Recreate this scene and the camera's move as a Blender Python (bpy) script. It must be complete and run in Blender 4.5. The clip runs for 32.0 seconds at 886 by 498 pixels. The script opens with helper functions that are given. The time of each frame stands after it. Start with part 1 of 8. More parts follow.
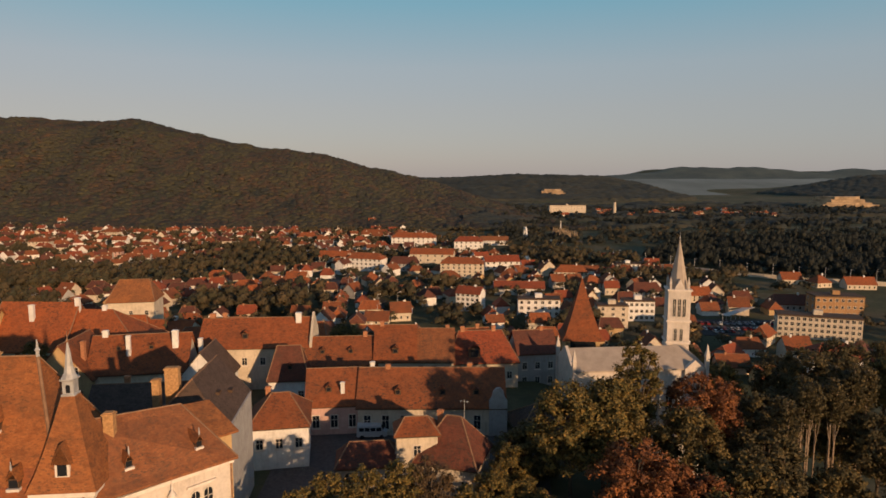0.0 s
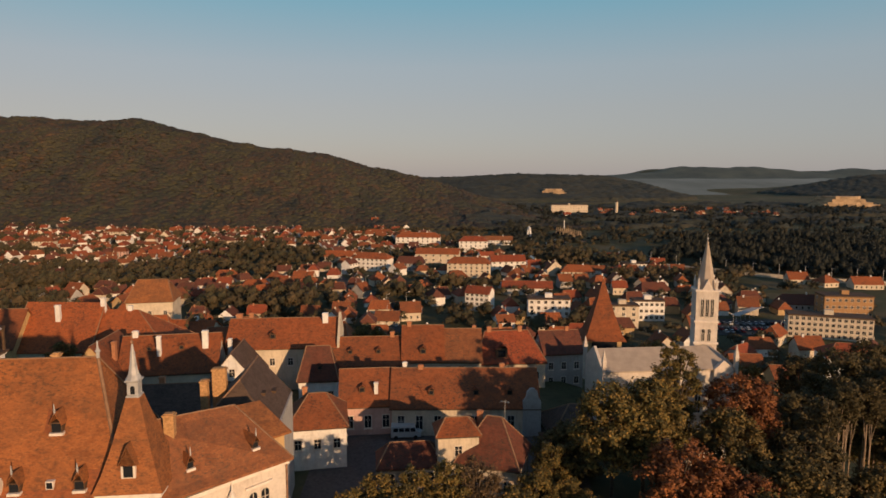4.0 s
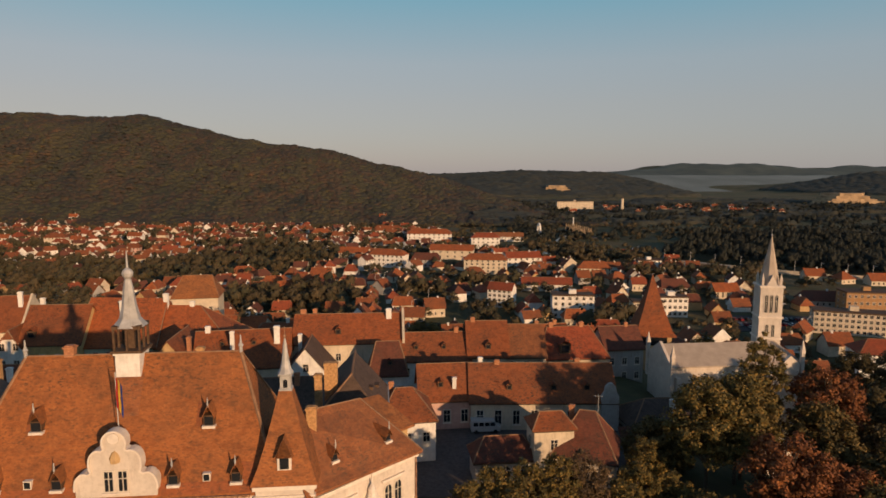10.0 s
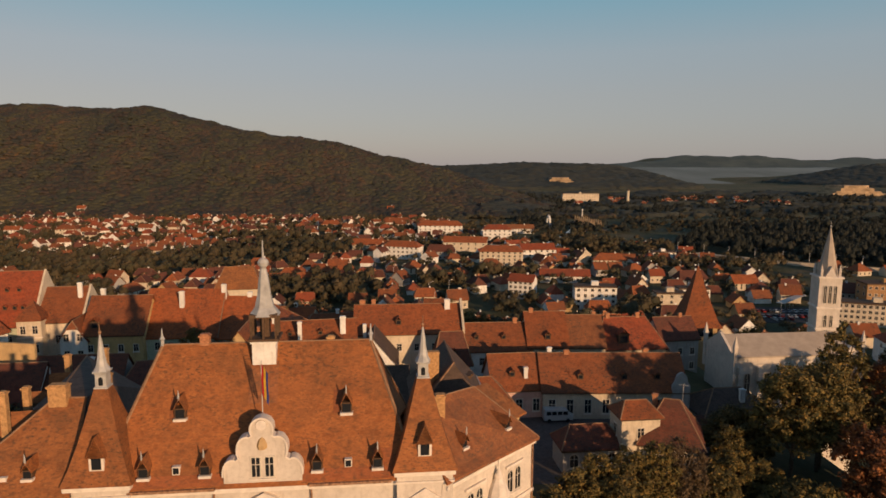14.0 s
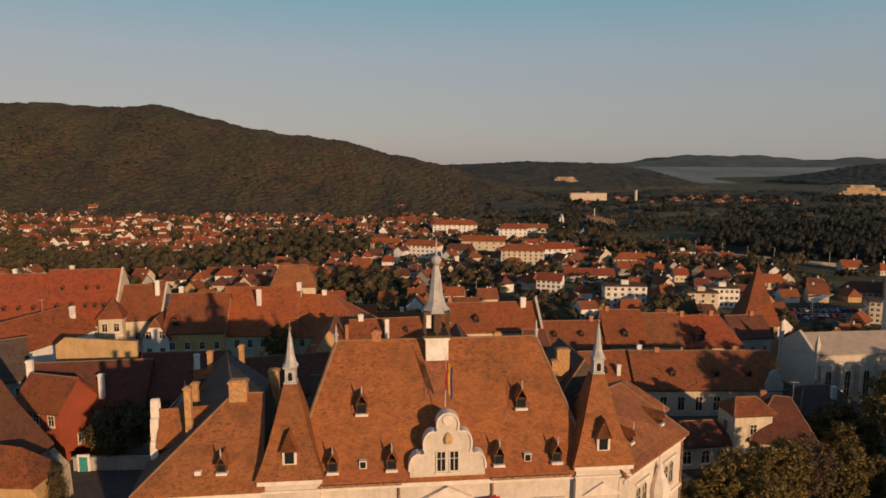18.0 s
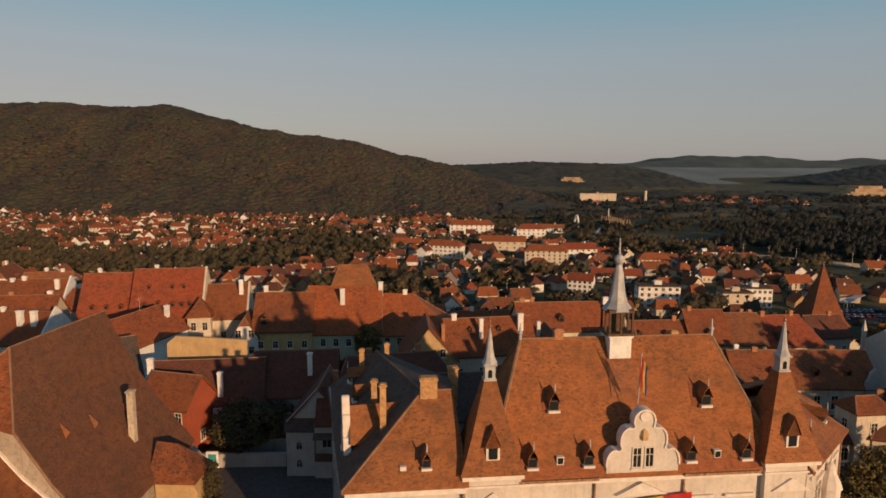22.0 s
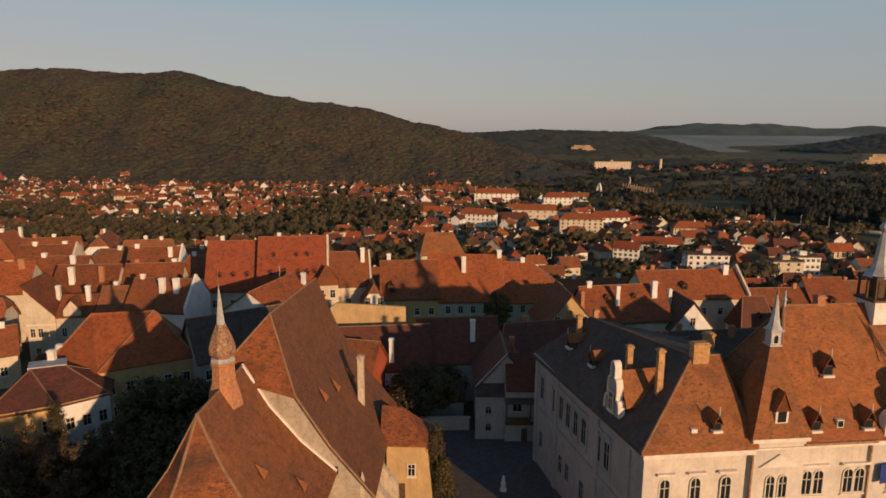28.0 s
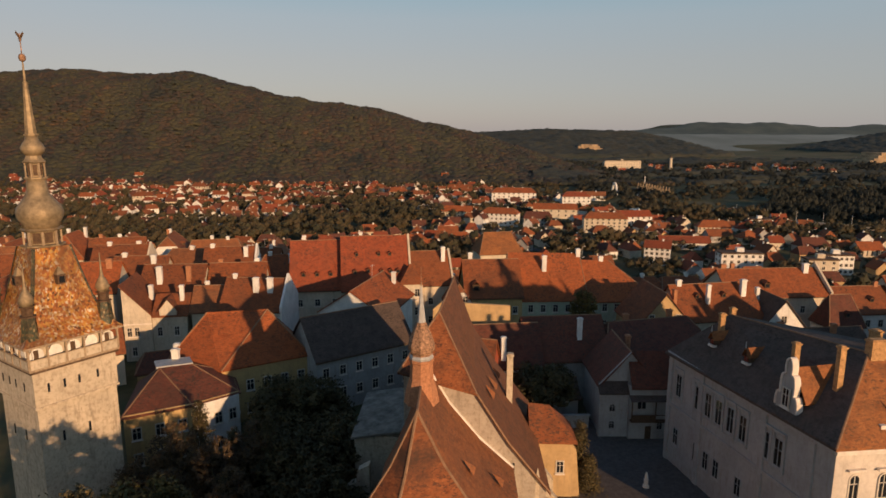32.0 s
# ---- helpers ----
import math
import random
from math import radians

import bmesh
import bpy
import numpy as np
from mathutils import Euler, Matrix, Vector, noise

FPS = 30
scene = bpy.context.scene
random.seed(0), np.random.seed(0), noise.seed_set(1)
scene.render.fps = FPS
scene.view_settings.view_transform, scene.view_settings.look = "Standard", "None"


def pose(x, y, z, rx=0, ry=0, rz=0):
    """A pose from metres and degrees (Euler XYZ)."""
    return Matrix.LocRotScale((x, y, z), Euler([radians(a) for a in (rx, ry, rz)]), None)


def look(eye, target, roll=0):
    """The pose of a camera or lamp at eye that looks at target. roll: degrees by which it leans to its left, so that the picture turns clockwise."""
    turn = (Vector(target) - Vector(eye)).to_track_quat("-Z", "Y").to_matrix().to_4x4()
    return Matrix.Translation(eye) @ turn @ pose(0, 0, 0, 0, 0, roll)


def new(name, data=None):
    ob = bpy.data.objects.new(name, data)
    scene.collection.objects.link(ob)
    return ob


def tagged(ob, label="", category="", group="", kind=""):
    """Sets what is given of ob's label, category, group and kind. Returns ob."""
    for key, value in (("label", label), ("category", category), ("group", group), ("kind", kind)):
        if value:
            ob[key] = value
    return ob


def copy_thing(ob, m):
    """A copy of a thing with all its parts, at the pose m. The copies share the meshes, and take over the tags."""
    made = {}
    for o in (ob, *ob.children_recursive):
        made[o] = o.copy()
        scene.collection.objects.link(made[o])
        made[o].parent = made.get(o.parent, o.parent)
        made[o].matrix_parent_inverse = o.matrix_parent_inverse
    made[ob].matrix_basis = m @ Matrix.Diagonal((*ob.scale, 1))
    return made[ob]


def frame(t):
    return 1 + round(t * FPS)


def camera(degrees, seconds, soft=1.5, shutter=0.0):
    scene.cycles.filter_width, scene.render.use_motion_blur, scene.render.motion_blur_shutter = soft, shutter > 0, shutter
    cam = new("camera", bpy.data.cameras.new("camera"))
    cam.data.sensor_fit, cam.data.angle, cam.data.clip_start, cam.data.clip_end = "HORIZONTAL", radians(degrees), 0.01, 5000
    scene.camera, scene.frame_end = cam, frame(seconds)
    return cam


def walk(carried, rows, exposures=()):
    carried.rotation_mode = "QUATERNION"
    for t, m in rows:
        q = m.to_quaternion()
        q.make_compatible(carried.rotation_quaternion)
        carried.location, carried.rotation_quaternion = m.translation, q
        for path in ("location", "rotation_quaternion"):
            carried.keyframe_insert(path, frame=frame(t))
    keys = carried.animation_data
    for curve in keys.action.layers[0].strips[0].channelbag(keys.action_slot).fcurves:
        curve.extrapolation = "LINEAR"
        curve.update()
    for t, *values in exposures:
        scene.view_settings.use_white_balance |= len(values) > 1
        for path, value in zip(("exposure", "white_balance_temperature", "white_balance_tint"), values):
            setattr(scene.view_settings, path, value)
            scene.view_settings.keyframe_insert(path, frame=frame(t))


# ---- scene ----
PATH = [
    (0, (47.33, 0.15, 52.06), (51.13, 99.40, 40.46), -0.01),
    (0.5, (46.73, 0.20, 52.06), (50.54, 99.46, 40.46), 0.01),
    (1, (46.05, 0.31, 52.03), (49.88, 99.57, 40.44), 0.03),
    (1.5, (45.37, 0.24, 52.05), (49.23, 99.50, 40.45), -0.01),
    (2, (44.58, 0.27, 52.07), (48.48, 99.52, 40.48), 0.01),
    (2.5, (43.78, 0.32, 52.07), (47.70, 99.57, 40.47), 0.00),
    (4.5, (40.15, 0.33, 52.28), (44.15, 99.56, 40.60), 0.00),
    (5, (39.12, 0.31, 52.30), (43.16, 99.54, 40.61), -0.05),
    (5.5, (38.12, 0.26, 52.36), (42.14, 99.50, 40.66), -0.01),
    (6, (36.99, 0.24, 52.36), (41.03, 99.47, 40.66), -0.03),
    (6.5, (35.83, 0.22, 52.36), (39.91, 99.44, 40.65), 0.00),
    (7, (34.65, 0.24, 52.37), (38.76, 99.46, 40.59), 0.03),
    (7.5, (33.48, 0.15, 52.35), (37.59, 99.37, 40.57), 0.01),
    (8, (32.25, 0.07, 52.32), (36.35, 99.29, 40.54), 0.02),
    (8.5, (30.92, 0.08, 52.25), (35.05, 99.30, 40.49), 0.02),
    (9, (29.59, 0.04, 52.29), (33.71, 99.26, 40.54), 0.04),
    (9.5, (28.26, -0.03, 52.29), (32.34, 99.19, 40.51), 0.03),
    (10, (26.79, 0.05, 52.24), (30.97, 99.21, 40.03), 0.06),
    (10.5, (25.41, 0.06, 52.21), (29.58, 99.14, 39.28), 0.03),
    (11, (23.91, 0.09, 52.22), (28.08, 99.13, 39.02), 0.07),
    (11.5, (22.35, 0.05, 52.18), (26.54, 99.09, 38.95), 0.07),
    (12, (20.75, -0.00, 52.20), (24.95, 99.02, 38.89), 0.11),
    (12.5, (19.00, -0.15, 52.20), (23.26, 98.86, 38.84), 0.09),
    (13, (17.21, -0.11, 52.18), (21.48, 98.89, 38.75), 0.13),
    (13.5, (15.39, -0.17, 52.13), (19.68, 98.83, 38.70), 0.11),
    (15.5, (7.37, -0.26, 52.07), (11.75, 98.72, 38.53), 0.12),
    (16, (5.22, -0.31, 52.09), (9.61, 98.66, 38.53), 0.16),
    (16.5, (3.00, -0.38, 52.08), (7.45, 98.59, 38.52), 0.13),
    (17, (0.73, -0.34, 52.02), (5.16, 98.64, 38.48), 0.15),
    (17.5, (-1.57, -0.34, 52.02), (2.85, 98.64, 38.47), 0.12),
    (18, (-3.92, -0.37, 52.01), (0.49, 98.61, 38.45), 0.17),
    (18.5, (-6.29, -0.46, 52.04), (-1.87, 98.52, 38.49), 0.21),
    (19, (-8.67, -0.54, 52.06), (-4.27, 98.45, 38.52), 0.21),
    (19.5, (-11.07, -0.52, 52.01), (-6.63, 98.46, 38.49), 0.26),
    (20, (-13.43, -0.54, 52.01), (-8.97, 98.45, 38.49), 0.25),
    (20.5, (-15.78, -0.54, 51.96), (-11.35, 98.45, 38.48), 0.28),
    (21, (-18.08, -0.48, 51.94), (-13.70, 98.51, 38.48), 0.25),
    (21.5, (-20.47, -0.50, 51.93), (-16.08, 98.50, 38.47), 0.27),
    (22, (-22.80, -0.50, 51.98), (-18.44, 98.48, 38.45), 0.26),
    (22.5, (-25.19, -0.47, 51.97), (-20.79, 98.51, 38.43), 0.27),
    (23, (-27.52, -0.46, 52.00), (-23.14, 98.52, 38.45), 0.23),
    (23.5, (-29.85, -0.45, 51.98), (-25.52, 98.54, 38.48), 0.23),
    (24, (-32.24, -0.41, 51.98), (-27.89, 98.58, 38.48), 0.27),
    (24.5, (-34.58, -0.40, 51.92), (-30.24, 98.61, 38.54), 0.26),
    (25, (-36.92, -0.39, 51.95), (-32.59, 98.60, 38.42), 0.26),
    (25.5, (-39.15, -0.21, 51.86), (-34.84, 98.58, 37.01), 0.27),
    (27.5, (-48.35, 0.08, 51.82), (-44.03, 98.27, 33.41), 0.28),
    (28, (-50.64, 0.12, 51.83), (-46.31, 98.31, 33.41), 0.29),
    (28.5, (-52.96, 0.16, 51.79), (-48.62, 98.35, 33.36), 0.35),
    (29, (-55.11, 0.26, 51.70), (-50.86, 98.46, 33.30), 0.30),
    (29.5, (-57.36, 0.34, 51.72), (-53.12, 98.53, 33.28), 0.23),
    (30, (-59.66, 0.37, 51.72), (-55.39, 98.55, 33.24), 0.25),
    (30.5, (-61.92, 0.35, 51.73), (-57.72, 98.54, 33.25), 0.24),
    (31, (-64.25, 0.34, 51.69), (-60.08, 98.53, 33.23), 0.23),
    (31.5, (-66.48, 0.48, 51.67), (-62.37, 98.68, 33.22), 0.16),
    (32, (-69.05, 0.29, 51.77), (-64.91, 98.48, 33.28), 0.15),
]
cam = camera(69.79, 32.0, soft=1.65)
walk(cam, [(t, look(e, g, r)) for t, e, g, r in PATH], [(0, 0.05), (12, 0.0), (18, -0.07), (25, -0.07), (29, 0.05), (32, 0.12)])

# ---- light ----
SUN_EL, SUN_AZ = 10.8, 148.5          # degrees; the azimuth runs clockwise from +y
sky = bpy.data.worlds.new("sky")
scene.world = sky
sky.use_nodes = True
_n = sky.node_tree.nodes
_l = sky.node_tree.links
_tex = _n.new("ShaderNodeTexSky")
_tex.sky_type, _tex.sun_disc = "NISHITA", False
_tex.sun_elevation, _tex.sun_rotation = radians(SUN_EL), radians(SUN_AZ)
_tex.air_density, _tex.dust_density, _tex.ozone_density, _tex.altitude = 1.0, 1.0, 2.0, 400
_n["Background"].inputs["Strength"].default_value = 0.088
# a hazy autumn evening sky: rosy grey at the horizon, clear blue-green higher up
_pos = _n.new("ShaderNodeTexCoord")
_sep = _n.new("ShaderNodeSeparateXYZ")
_ramp = _n.new("ShaderNodeValToRGB")
_e = _ramp.color_ramp.elements
for _i in range(3):
    _e.new(0.5)
for _k, (_p, _c) in zip(_e, ((0.0, (0.40, 0.35, 0.345)), (0.10, (0.395, 0.375, 0.365)), (0.16, (0.365, 0.40, 0.41)), (0.25, (0.195, 0.395, 0.465)), (0.55, (0.085, 0.145, 0.25)))):
    _k.position, _k.color = _p, (*_c, 1)
_l.new(_pos.outputs["Generated"], _sep.inputs[0])
_l.new(_sep.outputs["Z"], _ramp.inputs[0])
_gain = _n.new("ShaderNodeMix")
_gain.data_type, _gain.blend_type = "RGBA", "MULTIPLY"
_gain.inputs[0].default_value, _gain.inputs[7].default_value = 1.0, (12.0, 12.0, 12.0, 1)
_span = _n.new("ShaderNodeMapRange")
_span.inputs["From Min"].default_value, _span.inputs["From Max"].default_value = -0.6, 0.6
_l.new(_sep.outputs["X"], _span.inputs["Value"])
_side = _n.new("ShaderNodeMix")
_side.data_type = "RGBA"
_side.inputs[6].default_value, _side.inputs[7].default_value = (1.09, 0.985, 0.96, 1), (0.95, 1.0, 1.05, 1)
_l.new(_span.outputs[0], _side.inputs[0])
_tint = _n.new("ShaderNodeMix")
_tint.data_type, _tint.blend_type = "RGBA", "MULTIPLY"
_tint.inputs[0].default_value = 1.0
_l.new(_ramp.outputs[0], _tint.inputs[6])
_l.new(_side.outputs[2], _tint.inputs[7])
_l.new(_tint.outputs[2], _gain.inputs[6])
_mix = _n.new("ShaderNodeMix")
_mix.data_type = "RGBA"
_mix.inputs[0].default_value = 0.7
_l.new(_tex.outputs[0], _mix.inputs[6])
_l.new(_gain.outputs[2], _mix.inputs[7])
_l.new(_mix.outputs[2], _n["Background"].inputs["Color"])
_sun = new("sun", bpy.data.lights.new("sun", "SUN"))
_sun.data.energy, _sun.data.angle, _sun.data.color = 4.35, radians(0.6), (1.0, 0.625, 0.35)
_d = Vector((math.sin(radians(SUN_AZ)) * math.cos(radians(SUN_EL)), math.cos(radians(SUN_AZ)) * math.cos(radians(SUN_EL)), math.sin(radians(SUN_EL))))
_sun.matrix_world = look(_d * 300, (0, 0, 0))

# ---- materials ----
def base_material(name, rough=0.85, metal=0.0):
    m = bpy.data.materials.new(name)
    m.use_nodes = True
    b = m.node_tree.nodes["Principled BSDF"]
    b.inputs["Roughness"].default_value, b.inputs["Metallic"].default_value = rough, metal
    b.inputs["Specular IOR Level"].default_value = 0.25
    return m, m.node_tree.nodes, m.node_tree.links, b


def coords(N, L, stretch=(1, 1, 1), shift=True):
    """Object coordinates, shifted by the object's random number so that repeats differ."""
    tc = N.new("ShaderNodeTexCoord")
    mp = N.new("ShaderNodeMapping")
    mp.inputs["Scale"].default_value = stretch
    L.new(tc.outputs["Object"], mp.inputs["Vector"])
    if shift:
        oi = N.new("ShaderNodeObjectInfo")
        mu = N.new("ShaderNodeMath")
        mu.operation, mu.inputs[1].default_value = "MULTIPLY", 60.0
        L.new(oi.outputs["Random"], mu.inputs[0])
        L.new(mu.outputs[0], mp.inputs["Location"])
    return mp.outputs[0]


def ramp(N, L, fac, stops):
    r = N.new("ShaderNodeValToRGB")
    e = r.color_ramp.elements
    while len(e) < len(stops):
        e.new(0.5)
    for k, (p, c) in zip(e, stops):
        k.position, k.color = p, (*c, 1)
    L.new(fac, r.inputs[0])
    return r.outputs[0]


def blend(N, L, mode, fac, a, b):
    x = N.new("ShaderNodeMix")
    x.data_type, x.blend_type = "RGBA", mode
    if isinstance(fac, float):
        x.inputs[0].default_value = fac
    else:
        L.new(fac, x.inputs[0])
    L.new(a, x.inputs[6])
    if isinstance(b, tuple):
        x.inputs[7].default_value = (*b, 1)
    else:
        L.new(b, x.inputs[7])
    return x.outputs[2]


def noise_tex(N, L, v, scale, detail=4.0, rough=0.6):
    t = N.new("ShaderNodeTexNoise")
    t.inputs["Scale"].default_value, t.inputs["Detail"].default_value, t.inputs["Roughness"].default_value = scale, detail, rough
    L.new(v, t.inputs["Vector"])
    return t.outputs[0]


def bump(N, L, b, h, strength, dist):
    k = N.new("ShaderNodeBump")
    k.inputs["Strength"].default_value, k.inputs["Distance"].default_value = strength, dist
    L.new(h, k.inputs["Height"])
    L.new(k.outputs[0], b.inputs["Normal"])


def tile_material(name, dark, mid, light, patch=(0.05, 0.04, 0.03), amount=0.5):
    """Clay roof tiles: each tile its own shade, moss and soot in patches, courses as relief."""
    m, N, L, b = base_material(name, 0.8)
    v = coords(N, L, (1, 1, 1.5))
    vo = N.new("ShaderNodeTexVoronoi")
    vo.inputs["Scale"].default_value = 5.5
    L.new(v, vo.inputs["Vector"])
    sep = N.new("ShaderNodeSeparateColor")
    L.new(vo.outputs["Color"], sep.inputs[0])
    c = ramp(N, L, sep.outputs[0], [(0.0, tuple((p + 2 * q) / 3 for p, q in zip(dark, mid))), (0.2, mid), (0.8, mid), (1.0, tuple((p + q) / 2 for p, q in zip(light, mid)))])
    tone = noise_tex(N, L, v, 0.9, 5.0, 0.7)                         # whole fields of tiles paler or browner
    c = blend(N, L, "MULTIPLY", 0.85, c, ramp(N, L, tone, [(0.34, (0.66, 0.6, 0.58)), (0.5, (1, 1, 1)), (0.68, (1.14, 1.1, 1.04))]))
    big = noise_tex(N, L, v, 0.2, 6.0, 0.7)
    c = blend(N, L, "MIX", ramp(N, L, big, [(0.46, (0, 0, 0)), (0.7, (amount,) * 3)]), c, patch)
    fine = noise_tex(N, L, coords(N, L, (0.6, 0.6, 1.5)), 3.6, 3.0, 0.7)
    spots = blend(N, L, "MULTIPLY", 1.0, ramp(N, L, fine, [(0.51, (0, 0, 0)), (0.62, (0.95,) * 3)]), ramp(N, L, noise_tex(N, L, v, 0.13, 4.0, 0.6), [(0.42, (0.42,) * 3), (0.62, (1, 1, 1))]))
    c = blend(N, L, "MIX", spots, c, patch)                          # moss and soot, thick in some fields and thin in others
    run = noise_tex(N, L, coords(N, L, (2.2, 2.2, 0.3)), 0.7, 4.0, 0.6)   # soot washed down the slope
    c = blend(N, L, "MIX", ramp(N, L, run, [(0.56, (0, 0, 0)), (0.78, (0.5,) * 3)]), c, patch)
    oi = N.new("ShaderNodeObjectInfo")
    c = blend(N, L, "MULTIPLY", 0.55, c, ramp(N, L, oi.outputs["Random"], [(0, (0.72, 0.68, 0.68)), (0.5, (1, 1, 1)), (1, (1.0, 0.85, 0.72))]))
    L.new(c, b.inputs["Base Color"])
    hgt = blend(N, L, "ADD", 0.5, fine, vo.outputs["Distance"])
    bump(N, L, b, hgt, 0.35, 0.05)
    return m


def plaster_material(name, col, dirt=(0.2, 0.15, 0.1), amount=0.6, blotch=0.35):
    m, N, L, b = base_material(name, 0.9)
    v = coords(N, L)
    big = noise_tex(N, L, v, 0.35, 6.0, 0.65)
    col2 = tuple(x * 0.82 for x in col)
    c = ramp(N, L, big, [(0.35, col), (0.62, col2)])
    mid = noise_tex(N, L, v, 2.2, 5.0, 0.7)                           # blotches and patches
    c = blend(N, L, "MULTIPLY", blotch, c, ramp(N, L, mid, [(0.36, (0.72, 0.69, 0.66)), (0.5, (1, 1, 1)), (0.66, (1.08, 1.08, 1.08))]))
    v2 = coords(N, L, (1.6, 1.6, 0.25))
    streak = noise_tex(N, L, v2, 1.2, 5.0, 0.7)
    c = blend(N, L, "MIX", ramp(N, L, streak, [(0.52, (0, 0, 0)), (0.8, (amount,) * 3)]), c, dirt)
    L.new(c, b.inputs["Base Color"])
    bump(N, L, b, noise_tex(N, L, v, 6.0, 4.0), 0.25, 0.03)
    return m


def plain_material(name, col, rough=0.7, metal=0.0, var=0.25, scale=1.5):
    m, N, L, b = base_material(name, rough, metal)
    v = coords(N, L)
    n = noise_tex(N, L, v, scale, 5.0, 0.65)
    lo, hi = tuple(x * (1 - var) for x in col), tuple(min(1, x * (1 + var)) for x in col)
    L.new(ramp(N, L, n, [(0.3, lo), (0.7, hi)]), b.inputs["Base Color"])
    bump(N, L, b, n, 0.2, 0.02)
    return m


def leaf_material(name, cols, patch=0.3):
    m, N, L, b = base_material(name, 0.75)
    ge = N.new("ShaderNodeNewGeometry")
    oi = N.new("ShaderNodeObjectInfo")
    c = ramp(N, L, ge.outputs["Random Per Island"], [(i / (len(cols) - 1), k) for i, k in enumerate(cols)])
    big = noise_tex(N, L, coords(N, L), patch, 3.0)
    c = blend(N, L, "MULTIPLY", 0.8, c, ramp(N, L, big, [(0.35, (0.55, 0.58, 0.58)), (0.65, (1.1, 1.05, 0.9))]))
    L.new(c, b.inputs["Base Color"])
    return m


TILE = {
    "hall": tile_material("hall_tiles", (0.15, 0.055, 0.022), (0.32, 0.122, 0.042), (0.42, 0.18, 0.066), (0.115, 0.06, 0.032), 0.6),
    "new": tile_material("newer_red_tiles", (0.18, 0.06, 0.024), (0.30, 0.098, 0.037), (0.38, 0.14, 0.052), (0.12, 0.06, 0.035), 0.3),
    "orange": tile_material("orange_tiles", (0.23, 0.07, 0.024), (0.34, 0.10, 0.034), (0.42, 0.15, 0.055), amount=0.3),
    "red": tile_material("red_tiles", (0.21, 0.05, 0.022), (0.30, 0.072, 0.03), (0.36, 0.10, 0.045), amount=0.3),
    "brown": tile_material("brown_tiles", (0.13, 0.046, 0.02), (0.255, 0.082, 0.031), (0.34, 0.118, 0.044), amount=0.45),
    "dark": tile_material("dark_tiles", (0.07, 0.052, 0.044), (0.11, 0.078, 0.062), (0.15, 0.105, 0.08), amount=0.5),
    "church": tile_material("church_tiles", (0.15, 0.06, 0.03), (0.28, 0.105, 0.042), (0.39, 0.165, 0.062), (0.11, 0.065, 0.04), 0.55),
    # one church roof in two tones: sunny choir faces, dimmer nave slopes
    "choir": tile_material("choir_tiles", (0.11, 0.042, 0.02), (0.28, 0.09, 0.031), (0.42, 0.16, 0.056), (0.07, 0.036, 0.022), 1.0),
    "nave": tile_material("nave_tiles_dimmed", (0.10, 0.046, 0.026), (0.168, 0.075, 0.039), (0.23, 0.105, 0.052), (0.08, 0.05, 0.033), 0.55),
    "maroon": tile_material("maroon_tiles", (0.09, 0.036, 0.024), (0.15, 0.052, 0.032), (0.2, 0.078, 0.045), amount=0.5),
}
WALL = {
    "hall": plaster_material("pale_hall_plaster", (0.67, 0.59, 0.50), (0.3, 0.22, 0.16), 0.45),
    "cream": plaster_material("cream_plaster", (0.66, 0.56, 0.42)),
    "white": plaster_material("white_plaster", (0.82, 0.785, 0.72), amount=0.35),
    "yellow": plaster_material("yellow_plaster", (0.6, 0.41, 0.18)),
    "ochre": plaster_material("ochre_plaster", (0.55, 0.37, 0.18)),
    "pale_green": plaster_material("pale_green_plaster", (0.55, 0.58, 0.42)),
    "pink": plaster_material("pink_plaster", (0.62, 0.40, 0.33)),
    "red": plaster_material("red_plaster", (0.36, 0.085, 0.042), (0.2, 0.07, 0.04), 0.4),
    "grey": plaster_material("grey_plaster", (0.43, 0.41, 0.38)),
    "stone": plaster_material("weathered_stone", (0.58, 0.48, 0.35), (0.16, 0.12, 0.08), 0.8, 0.9),
    "gable": plaster_material("weathered_gable_plaster", (0.44, 0.37, 0.29), (0.16, 0.12, 0.08), 0.7, 0.8),
    "rust": plaster_material("orange_brown_plaster", (0.42, 0.24, 0.11)),
}
MORTAR = plain_material("mortar", (0.26, 0.15, 0.085), 0.9)
METAL = plain_material("grey_sheet_metal", (0.42, 0.41, 0.39), 0.62, 0.15, 0.25, 1.2)
PALEROOF = plain_material("pale_sheet_roof", (0.40, 0.33, 0.26), 0.8, 0.0, 0.15, 0.5)
OLDSHEET = plain_material("stained_sheet_roof", (0.20, 0.175, 0.14), 0.85, 0.0, 0.5, 0.8)
COPPER = plain_material("old_copper", (0.30, 0.17, 0.10), 0.7, 0.15, 0.75, 4.0)
BRONZE = plain_material("tarnished_sheathing", (0.29, 0.215, 0.125), 0.6, 0.3, 0.4, 1.5)
GALLERY = plain_material("weathered_gallery_wood", (0.34, 0.25, 0.16), 0.85, 0, 0.35, 3)
TIMBER = plain_material("dark_timber", (0.10, 0.06, 0.035), 0.8, 0, 0.4, 3)
BRICK = plain_material("brick_chimney", (0.40, 0.18, 0.09), 0.9, 0, 0.35, 4)
OCHREBRICK = plain_material("ochre_chimney_brick", (0.44, 0.25, 0.11), 0.9, 0, 0.4, 3)
TRIM = plain_material("pale_stone_trim", (0.70, 0.62, 0.53), 0.85, 0, 0.15, 1.2)
FRAME = plain_material("window_frame_paint", (0.62, 0.55, 0.45), 0.6, 0, 0.1, 3)
GLASS, _N, _L, _b = base_material("window_glass", 0.12)
